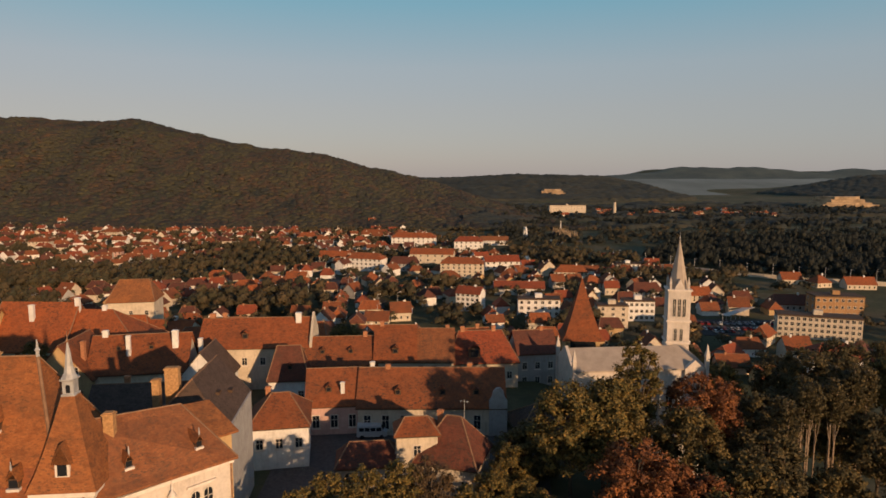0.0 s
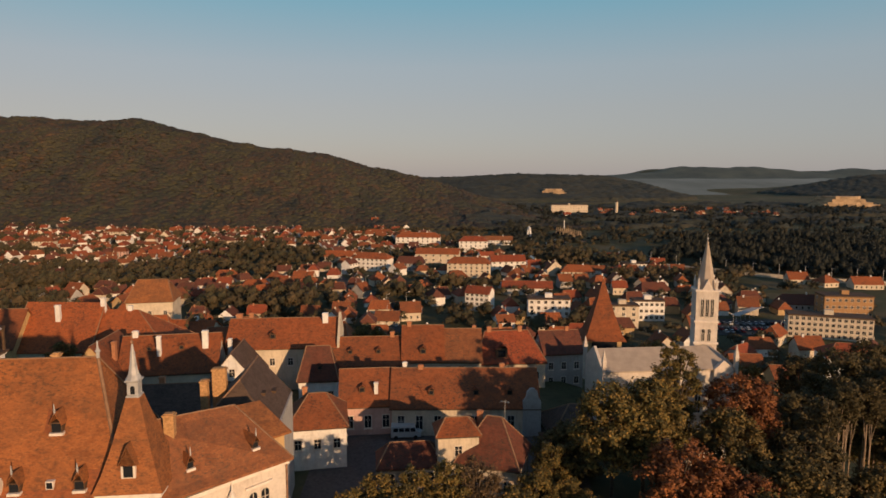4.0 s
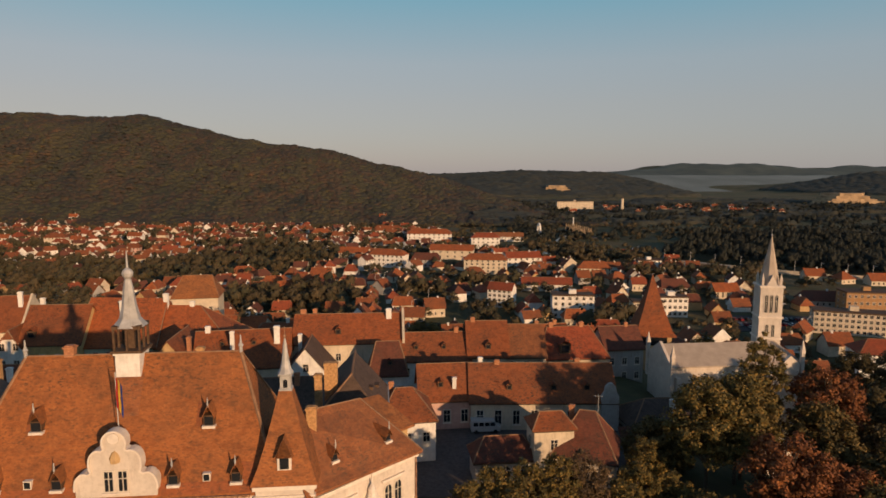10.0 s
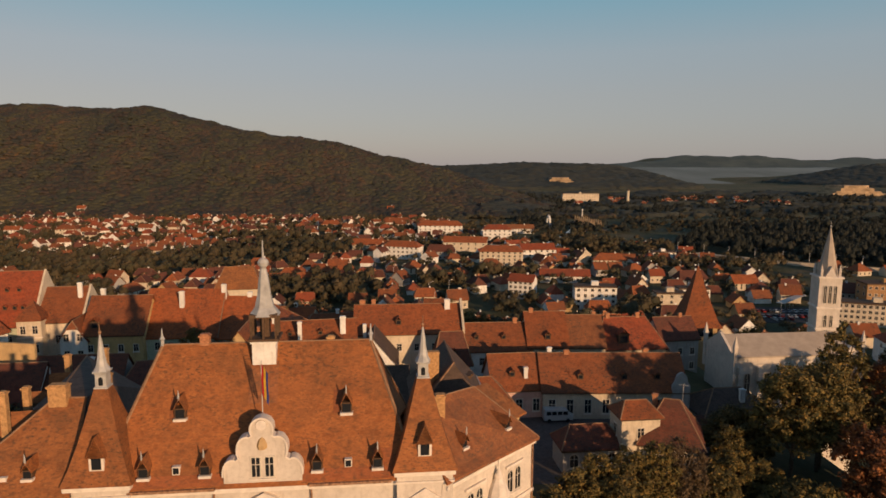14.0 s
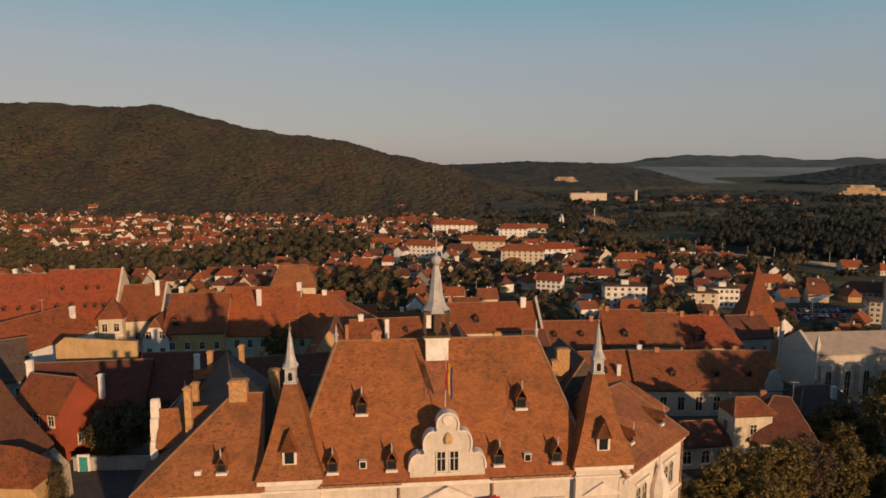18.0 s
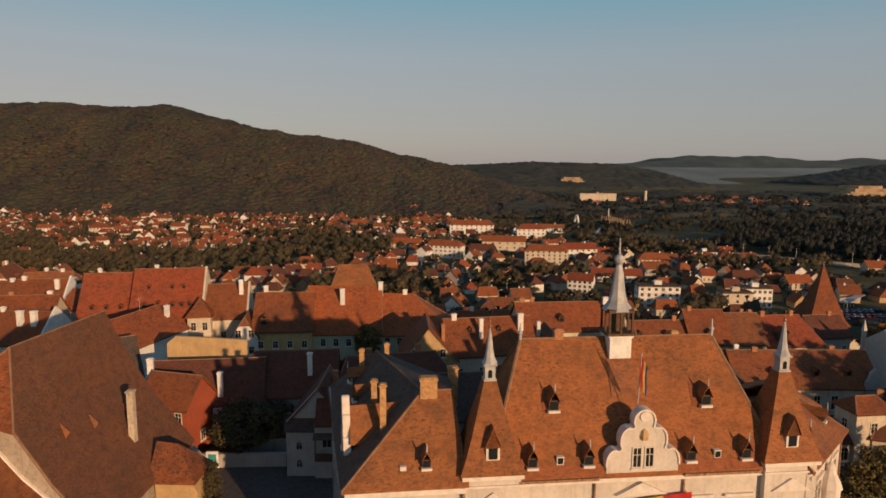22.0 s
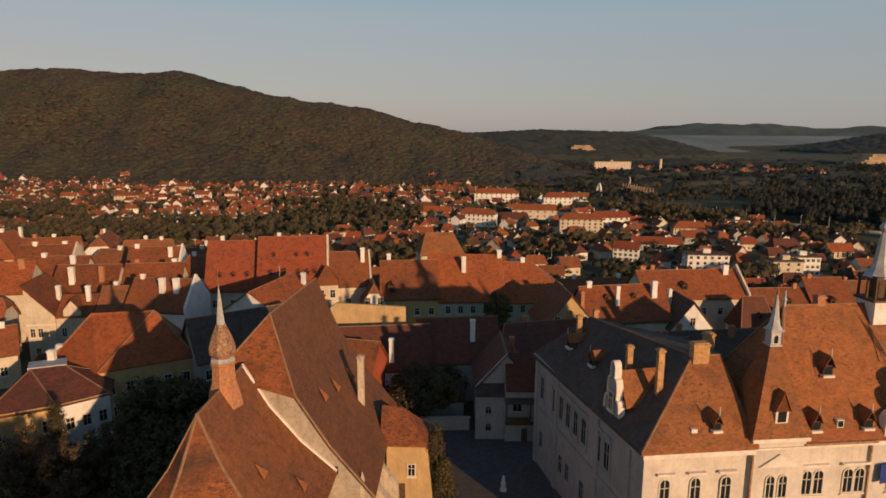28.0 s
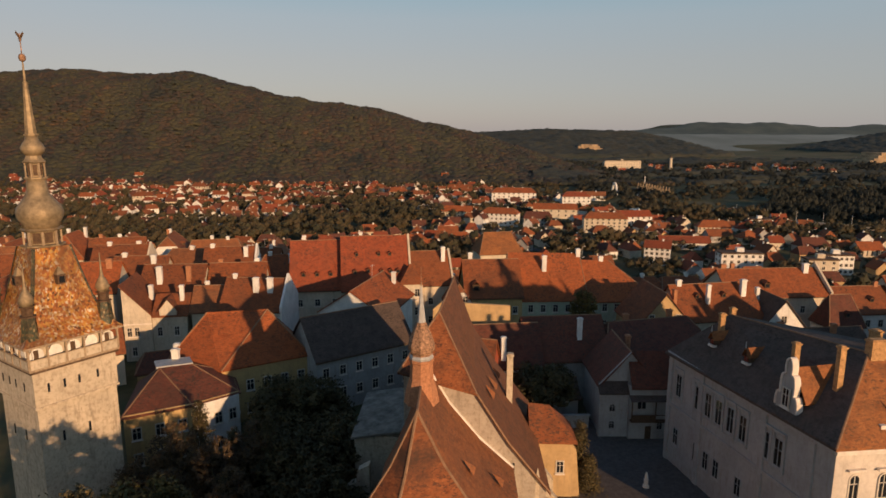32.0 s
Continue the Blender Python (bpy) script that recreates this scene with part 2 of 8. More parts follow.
_b.inputs["Base Color"].default_value, _b.inputs["Specular IOR Level"].default_value = (0.018, 0.02, 0.024, 1), 0.5
PAVE = plain_material("cobbled_paving", (0.10, 0.085, 0.075), 0.9, 0, 0.3, 2.0)
ASPHALT = plain_material("asphalt", (0.06, 0.058, 0.056), 0.9, 0, 0.3, 0.7)
BARK = plain_material("bark", (0.10, 0.075, 0.055), 0.95, 0, 0.4, 3)
GREEN = leaf_material("green_leaves", [(0.063, 0.058, 0.022), (0.112, 0.092, 0.029), (0.179, 0.125, 0.036), (0.269, 0.168, 0.047)])
OLIVE = leaf_material("olive_leaves", [(0.071, 0.060, 0.025), (0.132, 0.097, 0.034), (0.201, 0.132, 0.044)])
RUSSET = leaf_material("russet_leaves", [(0.121, 0.050, 0.024), (0.220, 0.079, 0.031), (0.308, 0.121, 0.040)])
CONIFER = leaf_material("dark_needles", [(0.052, 0.047, 0.023), (0.091, 0.073, 0.033), (0.137, 0.099, 0.040)])
BROWNLEAF = leaf_material("brown_leaves", [(0.068, 0.049, 0.030), (0.115, 0.076, 0.041), (0.176, 0.108, 0.049)])


def glazed_material(name, stops, worn):
    """Coloured glazed tiles scattered tile by tile, in worn fields."""
    m, N, L, b = base_material(name, 0.5)
    v = coords(N, L, (1, 1, 0.7))
    vo = N.new("ShaderNodeTexVoronoi")
    vo.inputs["Scale"].default_value = 5.0
    L.new(v, vo.inputs["Vector"])
    sep = N.new("ShaderNodeSeparateColor")
    L.new(vo.outputs["Color"], sep.inputs[0])
    c = ramp(N, L, sep.outputs[0], stops)
    c = blend(N, L, "MIX", ramp(N, L, noise_tex(N, L, v, 0.35, 3.0), [(0.46, (0, 0, 0)), (0.62, (0.7,) * 3)]), c, worn)
    c = blend(N, L, "MULTIPLY", 0.7, c, ramp(N, L, noise_tex(N, L, v, 1.1, 4.0), [(0.4, (0.6, 0.55, 0.5)), (0.6, (1.2, 1.15, 1.05))]))
    L.new(c, b.inputs["Base Color"])
    bump(N, L, b, vo.outputs["Distance"], 0.5, 0.06)
    return m


GLAZED = glazed_material("glazed_tiles_mixed", [(0.0, (0.09, 0.05, 0.025)), (0.25, (0.34, 0.11, 0.03)), (0.5, (0.44, 0.19, 0.04)), (0.75, (0.46, 0.27, 0.07)), (0.9, (0.5, 0.4, 0.26)), (1.0, (0.62, 0.55, 0.45))], (0.20, 0.09, 0.04))
DARKGLAZED = glazed_material("dark_glazed_tiles", [(0.0, (0.03, 0.035, 0.025)), (0.5, (0.07, 0.075, 0.045)), (0.85, (0.16, 0.10, 0.045)), (1.0, (0.3, 0.24, 0.14))], (0.05, 0.05, 0.035))


def canopy_material(name, cols, cell):
    """A closed wood from afar: every crown its own tone, in drifts of darker and rustier trees."""
    m, N, L, b = base_material(name, 0.9)
    v = coords(N, L, shift=False)
    vo = N.new("ShaderNodeTexVoronoi")
    vo.inputs["Scale"].default_value = 1.0 / cell
    L.new(v, vo.inputs["Vector"])
    sep = N.new("ShaderNodeSeparateColor")
    L.new(vo.outputs["Color"], sep.inputs[0])
    c = ramp(N, L, sep.outputs[0], [(i / (len(cols) - 1), k) for i, k in enumerate(cols)])
    c = blend(N, L, "MULTIPLY", 0.9, c, ramp(N, L, noise_tex(N, L, v, 0.008, 5.0, 0.65), [(0.36, (0.6, 0.68, 0.74)), (0.5, (1, 1, 1)), (0.66, (1.36, 1.14, 0.88))]))
    c = blend(N, L, "MULTIPLY", 0.7, c, ramp(N, L, noise_tex(N, L, v, 0.3, 4.0, 0.7), [(0.35, (0.68, 0.68, 0.68)), (0.65, (1.25, 1.25, 1.2))]))
    L.new(c, b.inputs["Base Color"])
    return m


# ---- building tools ----
class Geo:
    """Vertices and faces of one mesh."""

    def __init__(self):
        self.v, self.f = [], []

    def add(self, verts, faces):
        o = len(self.v)
        self.v += [tuple(p) for p in verts]
        self.f += [tuple(i + o for i in q) for q in faces]
        return self

    def box(self, x0, x1, y0, y1, z0, z1):
        return self.add([(x, y, z) for z in (z0, z1) for x, y in ((x0, y0), (x1, y0), (x1, y1), (x0, y1))],
                        [(3, 2, 1, 0), (4, 5, 6, 7), (0, 1, 5, 4), (1, 2, 6, 5), (2, 3, 7, 6), (3, 0, 4, 7)])

    def prism(self, poly, z0, z1):
        n = len(poly)
        return self.add([(x, y, z0) for x, y in poly] + [(x, y, z1) for x, y in poly],
                        [tuple(range(n))[::-1], tuple(range(n, 2 * n))] + [(i, (i + 1) % n, n + (i + 1) % n, n + i) for i in range(n)])

    def upright(self, poly, y0, y1):
        """A polygon in x and z, extruded along y."""
        n = len(poly)
        return self.add([(x, y0, z) for x, z in poly] + [(x, y1, z) for x, z in poly],
                        [tuple(range(n)), tuple(range(n, 2 * n))[::-1]] + [((i + 1) % n, i, n + i, n + (i + 1) % n) for i in range(n)])

    def rings(self, rows, n=8, cx=0, cy=0, turn=0.0, square=False):
        """Rows of (radius, z), turned round an upright axis."""
        k = math.sqrt(2) if square else 1.0
        o = len(self.v)
        for r, z in rows:
            for i in range(n):
                a = turn + 2 * math.pi * i / n
                self.v.append((cx + k * r * math.cos(a), cy + k * r * math.sin(a), z))
        for j in range(len(rows) - 1):
            for i in range(n):
                self.f.append((o + j * n + i, o + j * n + (i + 1) % n, o + (j + 1) * n + (i + 1) % n, o + (j + 1) * n + i))
        self.f.append(tuple(o + i for i in range(n))[::-1])
        self.f.append(tuple(o + (len(rows) - 1) * n + i for i in range(n)))
        return self

    def slab(self, polys, thick=0.22):
        """Roof planes, given as polygons seen from above, with an even thickness downwards."""
        key, verts, faces = {}, [], []
        for poly in polys:
            q = []
            for p in poly:
                k = tuple(round(c, 3) for c in p)
                if k not in key:
                    key[k] = len(verts)
                    verts.append(k)
                q.append(key[k])
            faces.append(q)
        n = len(verts)
        edges = {(a, b) for q in faces for a, b in zip(q, q[1:] + q[:1])}
        rim = [(a, b) for a, b in edges if (b, a) not in edges]
        return self.add(verts + [(x, y, z - thick) for x, y, z in verts],
                        faces + [[i + n for i in q[::-1]] for q in faces] + [(b, a, a + n, b + n) for a, b in rim])

    def beam(self, p, q, w=0.24, h=0.12):
        p, q = Vector(p), Vector(q)
        d = (q - p).normalized()
        s = d.cross(Vector((0, 0, 1)))
        s = (s.normalized() if s.length > 1e-3 else Vector((1, 0, 0))) * w / 2
        u = s.cross(d).normalized() * h
        c = [p - s - u * 0.5, p + s - u * 0.5, p + s * 0.6 + u * 0.5, p - s * 0.6 + u * 0.5]
        c += [k + (q - p) for k in c]
        return self.add(c, [(0, 1, 2, 3), (7, 6, 5, 4), (0, 4, 5, 1), (1, 5, 6, 2), (2, 6, 7, 3), (3, 7, 4, 0)])

    def ribbon(self, pts, w, h):
        """A band of even width and height along points in x and z, centred on y = 0."""
        n, o = len(pts), len(self.v)
        for i, (x, z) in enumerate(pts):
            (xa, za), (xb, zb) = pts[max(0, i - 1)], pts[min(n - 1, i + 1)]
            l = math.hypot(xb - xa, zb - za) or 1.0
            nx, nz = (zb - za) / l, -(xb - xa) / l
            for k, y in ((-0.2, -w / 2), (-0.2, w / 2), (1, w / 2), (1, -w / 2)):
                self.v.append((x + nx * h * k, y, z + nz * h * k))
        for i in range(n - 1):
            a, b = o + 4 * i, o + 4 * i + 4
            self.f += [(a + j, a + (j + 1) % 4, b + (j + 1) % 4, b + j) for j in range(4)]
        self.f += [tuple(o + j for j in range(4)), tuple(o + 4 * (n - 1) + j for j in range(4))[::-1]]
        return self

    def mesh(self, name, material, smooth=False):
        me = bpy.data.meshes.new(name)
        me.from_pydata(self.v, [], self.f)
        me.materials.append(material)
        if smooth:
            me.polygons.foreach_set("use_smooth", [True] * len(me.polygons))
        me.update()
        return me


def part(name, geo, material, parent, label="", at=None, smooth=False):
    ob = new(name, geo if isinstance(geo, bpy.types.Mesh) else geo.mesh(name, material, smooth))
    ob.parent = parent
    if at is not None:
        ob.matrix_basis = at
    return tagged(ob, label)


def thing(name, m, label, category, group="", kind=""):
    ob = new(name)
    ob.empty_display_size = 0.5
    ob.matrix_basis = m
    return tagged(ob, label, category, group, kind)


_shared = {}


def window_meshes(w, h, arched=False, paint=None):
    k = (round(w, 2), round(h, 2), arched, paint)
    if k not in _shared:
        def outline(w, h):
            if not arched:
                return [(-w / 2, 0), (w / 2, 0), (w / 2, h), (-w / 2, h)]
            r = w / 2
            return [(-r, 0), (r, 0)] + [(r * math.cos(a), h - r + r * math.sin(a)) for a in np.linspace(0, math.pi, 9)]
        f = Geo()
        t = 0.13
        a, b = outline(w + 2 * t, h + 2 * t), outline(w, h)
        a = [(x, z - t) for x, z in a]
        n = len(a)
        f.add([(x, -0.09, z) for x, z in a] + [(x, -0.09, z) for x, z in b] + [(x, 0.05, z) for x, z in a] + [(x, 0.05, z) for x, z in b],
              [q for i in range(n) for j in [(i + 1) % n] for q in ((i, j, n + j, n + i), (i, 2 * n + i, 2 * n + j, j), (n + i, n + j, 3 * n + j, 3 * n + i))])
        f.box(-0.035, 0.035, -0.06, 0.02, 0, h - (0.02 if not arched else 0.0))
        f.box(-w / 2, w / 2, -0.06, 0.02, h * 0.62, h * 0.62 + 0.06)
        g = Geo().upright(b, -0.02, 0.03)
        s = Geo().box(-w / 2 - 0.22, w / 2 + 0.22, -0.2, 0.04, -0.28, -0.14)
        _shared[k] = (f.mesh("window_frame", WALL[paint] if paint else FRAME), g.mesh("pane", GLASS), s.mesh("window_sill", WALL[paint] if paint else TRIM))
    return _shared[k]


def window(parent, m, w=1.1, h=1.7, arched=False, sill=True, paint=None):
    f, g, s = window_meshes(w, h, arched, paint)
    fr = part("window", f, None, parent, at=m)
    part("pane", g, None, fr, "dark window glass")
    if sill:
        part("window_sill", s, None, fr)
    return fr


def chimney(parent, x, y, z0, z1, w=0.8, d=0.6, mat=None):
    g = Geo().box(-w / 2, w / 2, -d / 2, d / 2, z0, z1 - 0.3).box(-w / 2 - 0.1, w / 2 + 0.1, -d / 2 - 0.1, d / 2 + 0.1, z1 - 0.3, z1 - 0.12)
    g.box(-w / 2 + 0.06, w / 2 - 0.06, -d / 2 + 0.06, d / 2 - 0.06, z1 - 0.12, z1)
    return part("chimney", g, mat or BRICK, parent, at=pose(x, y, 0))


def house(label, x, y, yaw, w, d, zg, ze, zr, roof="gable", wall="cream", tile="brown", chims=(), wins=(), dorm=(), over=0.4, hip=0.5, group="", cat="house", shed=()):
    """A house with its ridge along its own x. wins: (side, sill heights over the ground, count); chims: (x, y, top over the ridge, width, pale)."""
    th = thing("house", pose(x, y, zg, 0, 0, yaw), label, cat, group)
    e, r = ze - zg, zr - zg
    a, b = w / 2, d / 2
    k = (r - e) / b
    g = Geo()
    cut = {"gable": 0.0, "hip": 1.0, "half": 0.42}[roof]
    inx = b * hip * (1.0 if roof == "hip" else cut * 1.1)            # how far the ridge ends stand in from the walls
    if roof == "hip":
        g.box(-a, a, -b, b, -4, e - 0.02)
    else:
        zt = r - cut * (r - e)
        yt = b * cut
        poly = [(-b, -4), (b, -4), (b, e - 0.1), (yt, zt - 0.12), (-yt, zt - 0.12), (-b, e - 0.1)]
        if cut == 0:
            poly = poly[:3] + [(0, r - 0.12)] + poly[5:]
        n = len(poly)
        g.add([(s * a, v, z) for s in (-1, 1) for v, z in poly], [tuple(range(n))[::-1], tuple(range(n, 2 * n))] + [(i, (i + 1) % n, n + (i + 1) % n, n + i) for i in range(n)])
    part("wall", g, WALL[wall], th)
    A, B, E = a + over, b + over, e - k * over
    ridge = [(-A + inx, 0, r), (A - inx, 0, r)] if roof != "gable" else [(-A, 0, r), (A, 0, r)]
    caps = [(ridge[0], ridge[1])]
    if roof == "gable":
        polys = [[(-A, -B, E), (A, -B, E), ridge[1], ridge[0]], [(A, B, E), (-A, B, E), ridge[0], ridge[1]]]
    elif roof == "hip":
        polys = [[(-A, -B, E), (A, -B, E), ridge[1], ridge[0]], [(A, B, E), (-A, B, E), ridge[0], ridge[1]], [(-A, B, E), (-A, -B, E), ridge[0]], [(A, -B, E), (A, B, E), ridge[1]]]
        caps += [((s * A, t * B, E), ridge[0 if s < 0 else 1]) for s in (-1, 1) for t in (-1, 1)]
    else:
        zt, yt = r - cut * (r - e), b * cut
        polys = [[(-A, -B, E), (A, -B, E), (A, -yt, zt), ridge[1], ridge[0], (-A, -yt, zt)], [(A, B, E), (-A, B, E), (-A, yt, zt), ridge[0], ridge[1], (A, yt, zt)],
                 [(-A, yt, zt), (-A, -yt, zt), ridge[0]], [(A, -yt, zt), (A, yt, zt), ridge[1]]]
        caps += [((s * A, t * yt, zt), ridge[0 if s < 0 else 1]) for s in (-1, 1) for t in (-1, 1)]
    rf = part("roof", Geo().slab(polys), TILE[tile], th)
    if zg < -200:                                                     # far copies keep one strip for ridge and hips
        c = Geo()
        for p, q in caps:
            c.beam(p, q)
        part("ridge_cap", c, MORTAR, rf)
    else:
        for p, q in caps:
            part("ridge_cap", Geo().beam(p, q), MORTAR, rf)
    part("gutter", Geo().box(-A, A, -B - 0.14, -B - 0.02, E - 0.3, E - 0.16), TIMBER, rf)
    for cx, cy, top, cw, pale in chims:
        chimney(th, cx, cy, e, r + top, cw, cw * 0.75, WALL["white"] if pale else BRICK)
    side = {"s": (0, -b, 0, w), "n": (0, b, 180, w), "w": (-a, 0, -90, d), "e": (a, 0, 90, d)}
    if zg > -200 and int(abs(x * 7 + y * 3)) % 9 == 0:               # television aerial on the ridge
        av = part("aerial", Geo().beam((a * 0.35, 0.2, r - 0.3), (a * 0.35, 0.2, r + 2.6), 0.06, 0.06).beam((a * 0.35 - 0.7, 0.2, r + 2.3), (a * 0.35 + 0.7, 0.2, r + 2.3), 0.05, 0.05), METAL, th, "thin roof aerial")
        part("crossbars", Geo().beam((a * 0.35 - 0.5, -0.2, r + 2.3), (a * 0.35 - 0.5, 0.6, r + 2.3), 0.04, 0.04).beam((a * 0.35 + 0.5, -0.2, r + 2.3), (a * 0.35 + 0.5, 0.6, r + 2.3), 0.04, 0.04), METAL, av)
    for sd, sills, n, *tall in wins:
        px, py, rz, length = side[sd]
        for z in sills:
            for i in range(n):
                o = (i + 0.5) / n * length - length / 2
                m = pose(px, py, 0, 0, 0, rz) @ pose(o, 0, z)
                window(th, m, 1.15 if tall else 1.0, tall[0] if tall else 1.5)
    for dx, t, dw in dorm:                                            # small dormers on the front slope
        z = e + (r - e) * t
        v = -b * (1 - t)
        g = Geo().box(dx - dw / 2, dx + dw / 2, v - 0.25, v + 1.2, z - 0.2, z + dw * 0.8)
        dm = part("dormer", g, TIMBER, th)
        part("dormer_roof", Geo().slab([[(dx - dw / 2 - 0.15, v - 0.5, z + dw * 0.75), (dx, v - 0.5, z + dw * 1.3), (dx, v + 1.6, z + dw * 1.3), (dx - dw / 2 - 0.15, v + 1.6, z + dw * 0.75)][::-1],
                                     [(dx + dw / 2 + 0.15, v - 0.5, z + dw * 0.75), (dx, v - 0.5, z + dw * 1.3), (dx, v + 1.6, z + dw * 1.3), (dx + dw / 2 + 0.15, v + 1.6, z + dw * 0.75)]], 0.1), TILE[tile], dm)
        part("pane", Geo().box(dx - dw / 3, dx + dw / 3, v - 0.28, v - 0.26, z, z + dw * 0.6), GLASS, dm)
    return th


# ---- land ----
def ease(a, b, t):
    t = min(1.0, max(0.0, (t - a) / (b - a)))
    return t * t * (3 - 2 * t)


HILL = [(-2600, 120), (-1500, 144), (-900, 152), (-772, 157), (-642, 160), (-524, 159), (-440, 144), (-413, 138), (-336, 111), (-258, 104), (-180, 96), (-112, 83), (-56, 66), (1, 55), (70, 40), (150, 12), (230, -15), (300, -27), (3000, -27)]
MIDDLE = [(-3000, 60), (-500, 40), (134, 33), (400, 48), (737, 42), (850, 22), (960, -34), (1208, -48), (1418, -18), (1775, 40), (2300, 70), (3500, 80)]
FAR = [(-3000, 30), (700, 30), (1068, 44), (1335, 61), (1450, 72), (1530, 94), (1590, 101), (1740, 98), (1860, 92), (1980, 98), (2030, 100), (2110, 92), (2300, 74), (2400, 64), (2560, 86), (2620, 90), (2824, 80), (3500, 70)]


def along(table, x):
    return float(np.interp(x, [p[0] for p in table], [p[1] for p in table]))


def land(x, y):
    dx = max(-205 - x, x - 70, 0)
    dy = max(30 - y, y - 168, 0)
    d = math.hypot(dx, dy)
    z = -29 + 35 * (1 - ease(0, 62, d))
    if y > 600:
        foot = 925 - 60 * ease(-200, -700, x) - 10
        rise = ease(foot, 1330, y)
        wob = 1 + 0.08 * noise.noise((x / 140, y / 140, 0)) if rise > 0 else 1
        z += (along(HILL, x) + 27) * rise * wob if y < 1500 else (along(HILL, x) + 27) * (1 - 0.7 * ease(1500, 2100, y))
    if y > 1500:
        z = max(z, -29 + (along(MIDDLE, x) + 29) * ease(1650, 2450, y) + 5 * noise.noise((x / 220, y / 220, 3)) * ease(1650, 2300, y))
        if y > 2450:
            t = ease(2450, 3450, y)
            plain = -45 + 50 * t
            z = max(plain * t + (along(MIDDLE, x)) * (1 - ease(2450, 2900, y)), plain) if t < 1 else plain
            z = max(z, -29 + (along(FAR, x) + 15) * ease(3350, 3720, y))
    return z


def spread(a, b, near, far, n0, n1):
    """Grid lines from a to b, dense between near and far."""
    return np.unique(np.concatenate([np.linspace(a, near, n1), np.linspace(near, far, n0), np.linspace(far, b, n1)]))


_xs, _ys = spread(-3200, 3300, -420, 420, 110, 50), np.unique(np.concatenate([np.linspace(-1200, -20, 12), np.linspace(-20, 260, 60), np.linspace(260, 900, 40), np.linspace(900, 1400, 36), np.linspace(1400, 4200, 60)]))
_v = [(x, y, land(x, y)) for y in _ys for x in _xs]
_w = len(_xs)
_g = Geo()
_g.v, _g.f = _v, [(j * _w + i, j * _w + i + 1, (j + 1) * _w + i + 1, (j + 1) * _w + i) for j in range(len(_ys) - 1) for i in range(_w - 1)]
_m, _N, _L, _b = base_material("grass_and_soil", 0.95)
_c = coords(_N, _L, shift=False)
_k = ramp(_N, _L, noise_tex(_N, _L, _c, 0.012, 6, 0.7), [(0.3, (0.05, 0.055, 0.028)), (0.48, (0.075, 0.078, 0.036)), (0.58, (0.12, 0.10, 0.055)), (0.72, (0.065, 0.068, 0.034))])
_k = blend(_N, _L, "MULTIPLY", 0.6, _k, ramp(_N, _L, noise_tex(_N, _L, _c, 0.35, 5, 0.7), [(0.3, (0.5, 0.5, 0.5)), (0.7, (1.2, 1.15, 1.0))]))
_L.new(_k, _b.inputs["Base Color"])
ground = new("ground", _g.mesh("ground", _m, True))
tagged(ground, "rolling ground of grass and bare soil", "ground", kind="structure")


def flat_sheet(name, poly, z, mat, label, cat="pavement", lift=0.0):
    ob = new(name, Geo().prism(poly, z - 0.3, z + lift).mesh(name, mat))
    return tagged(ob, label, cat, kind="structure")


flat_sheet("pavement_square", [(-56, 50), (-25, 50), (-30, 88), (-44, 96), (-58, 96)], 6.06, PAVE, "dark cobbled town square")
flat_sheet("pavement_street", [(24, 86), (66, 84), (70, 112), (24, 110)], 6.06, PAVE, "shaded cobbled street between old houses")


# ---- woods ----
def crown_blob(seed, rough=0.55):
    """A bumpy crown, rounded above and open below, about one metre in radius."""
    bm = bmesh.new()
    bmesh.ops.create_icosphere(bm, subdivisions=2, radius=1.0)
    bmesh.ops.delete(bm, geom=[v for v in bm.verts if v.co.z < -0.45], context="VERTS")
    for v in bm.verts:
        v.co *= 1 + rough * noise.noise(v.co * 1.9 + Vector((seed * 7.1, 0, 0)))
    v = np.array([p.co[:] for p in bm.verts])
    f = [tuple(q.index for q in p.verts) for p in bm.faces]
    bm.free()
    return v, f


BLOBS = [crown_blob(i) for i in range(5)]
SOFT_BLOBS = [crown_blob(i + 11, 0.34) for i in range(5)]


def wood(name, spots, mat, label):
    """Many crowns joined into one mesh. spots: x, y, z, radius, height."""
    rng = random.Random(len(spots))
    vs, fs, o = [], [], 0
    for x, y, z, r, h in spots:
        v, f = SOFT_BLOBS[rng.randrange(5)]
        a = rng.random() * 6.28
        c, s = math.cos(a), math.sin(a)
        p = np.stack([(v[:, 0] * c - v[:, 1] * s) * r + x, (v[:, 0] * s + v[:, 1] * c) * r + y, v[:, 2] * h * 0.5 + z + h * 0.5], 1)
        vs.append(p)
        fs += [(i + o, j + o, k + o) for i, j, k in f]
        o += len(v)
    me = bpy.data.meshes.new(name)
    me.from_pydata(np.concatenate(vs).tolist(), [], fs)
    me.materials.append(mat)
    me.polygons.foreach_set("use_smooth", [True] * len(me.polygons))
    me.update()
    return tagged(new(name, me), label, "trees", kind="stuff")


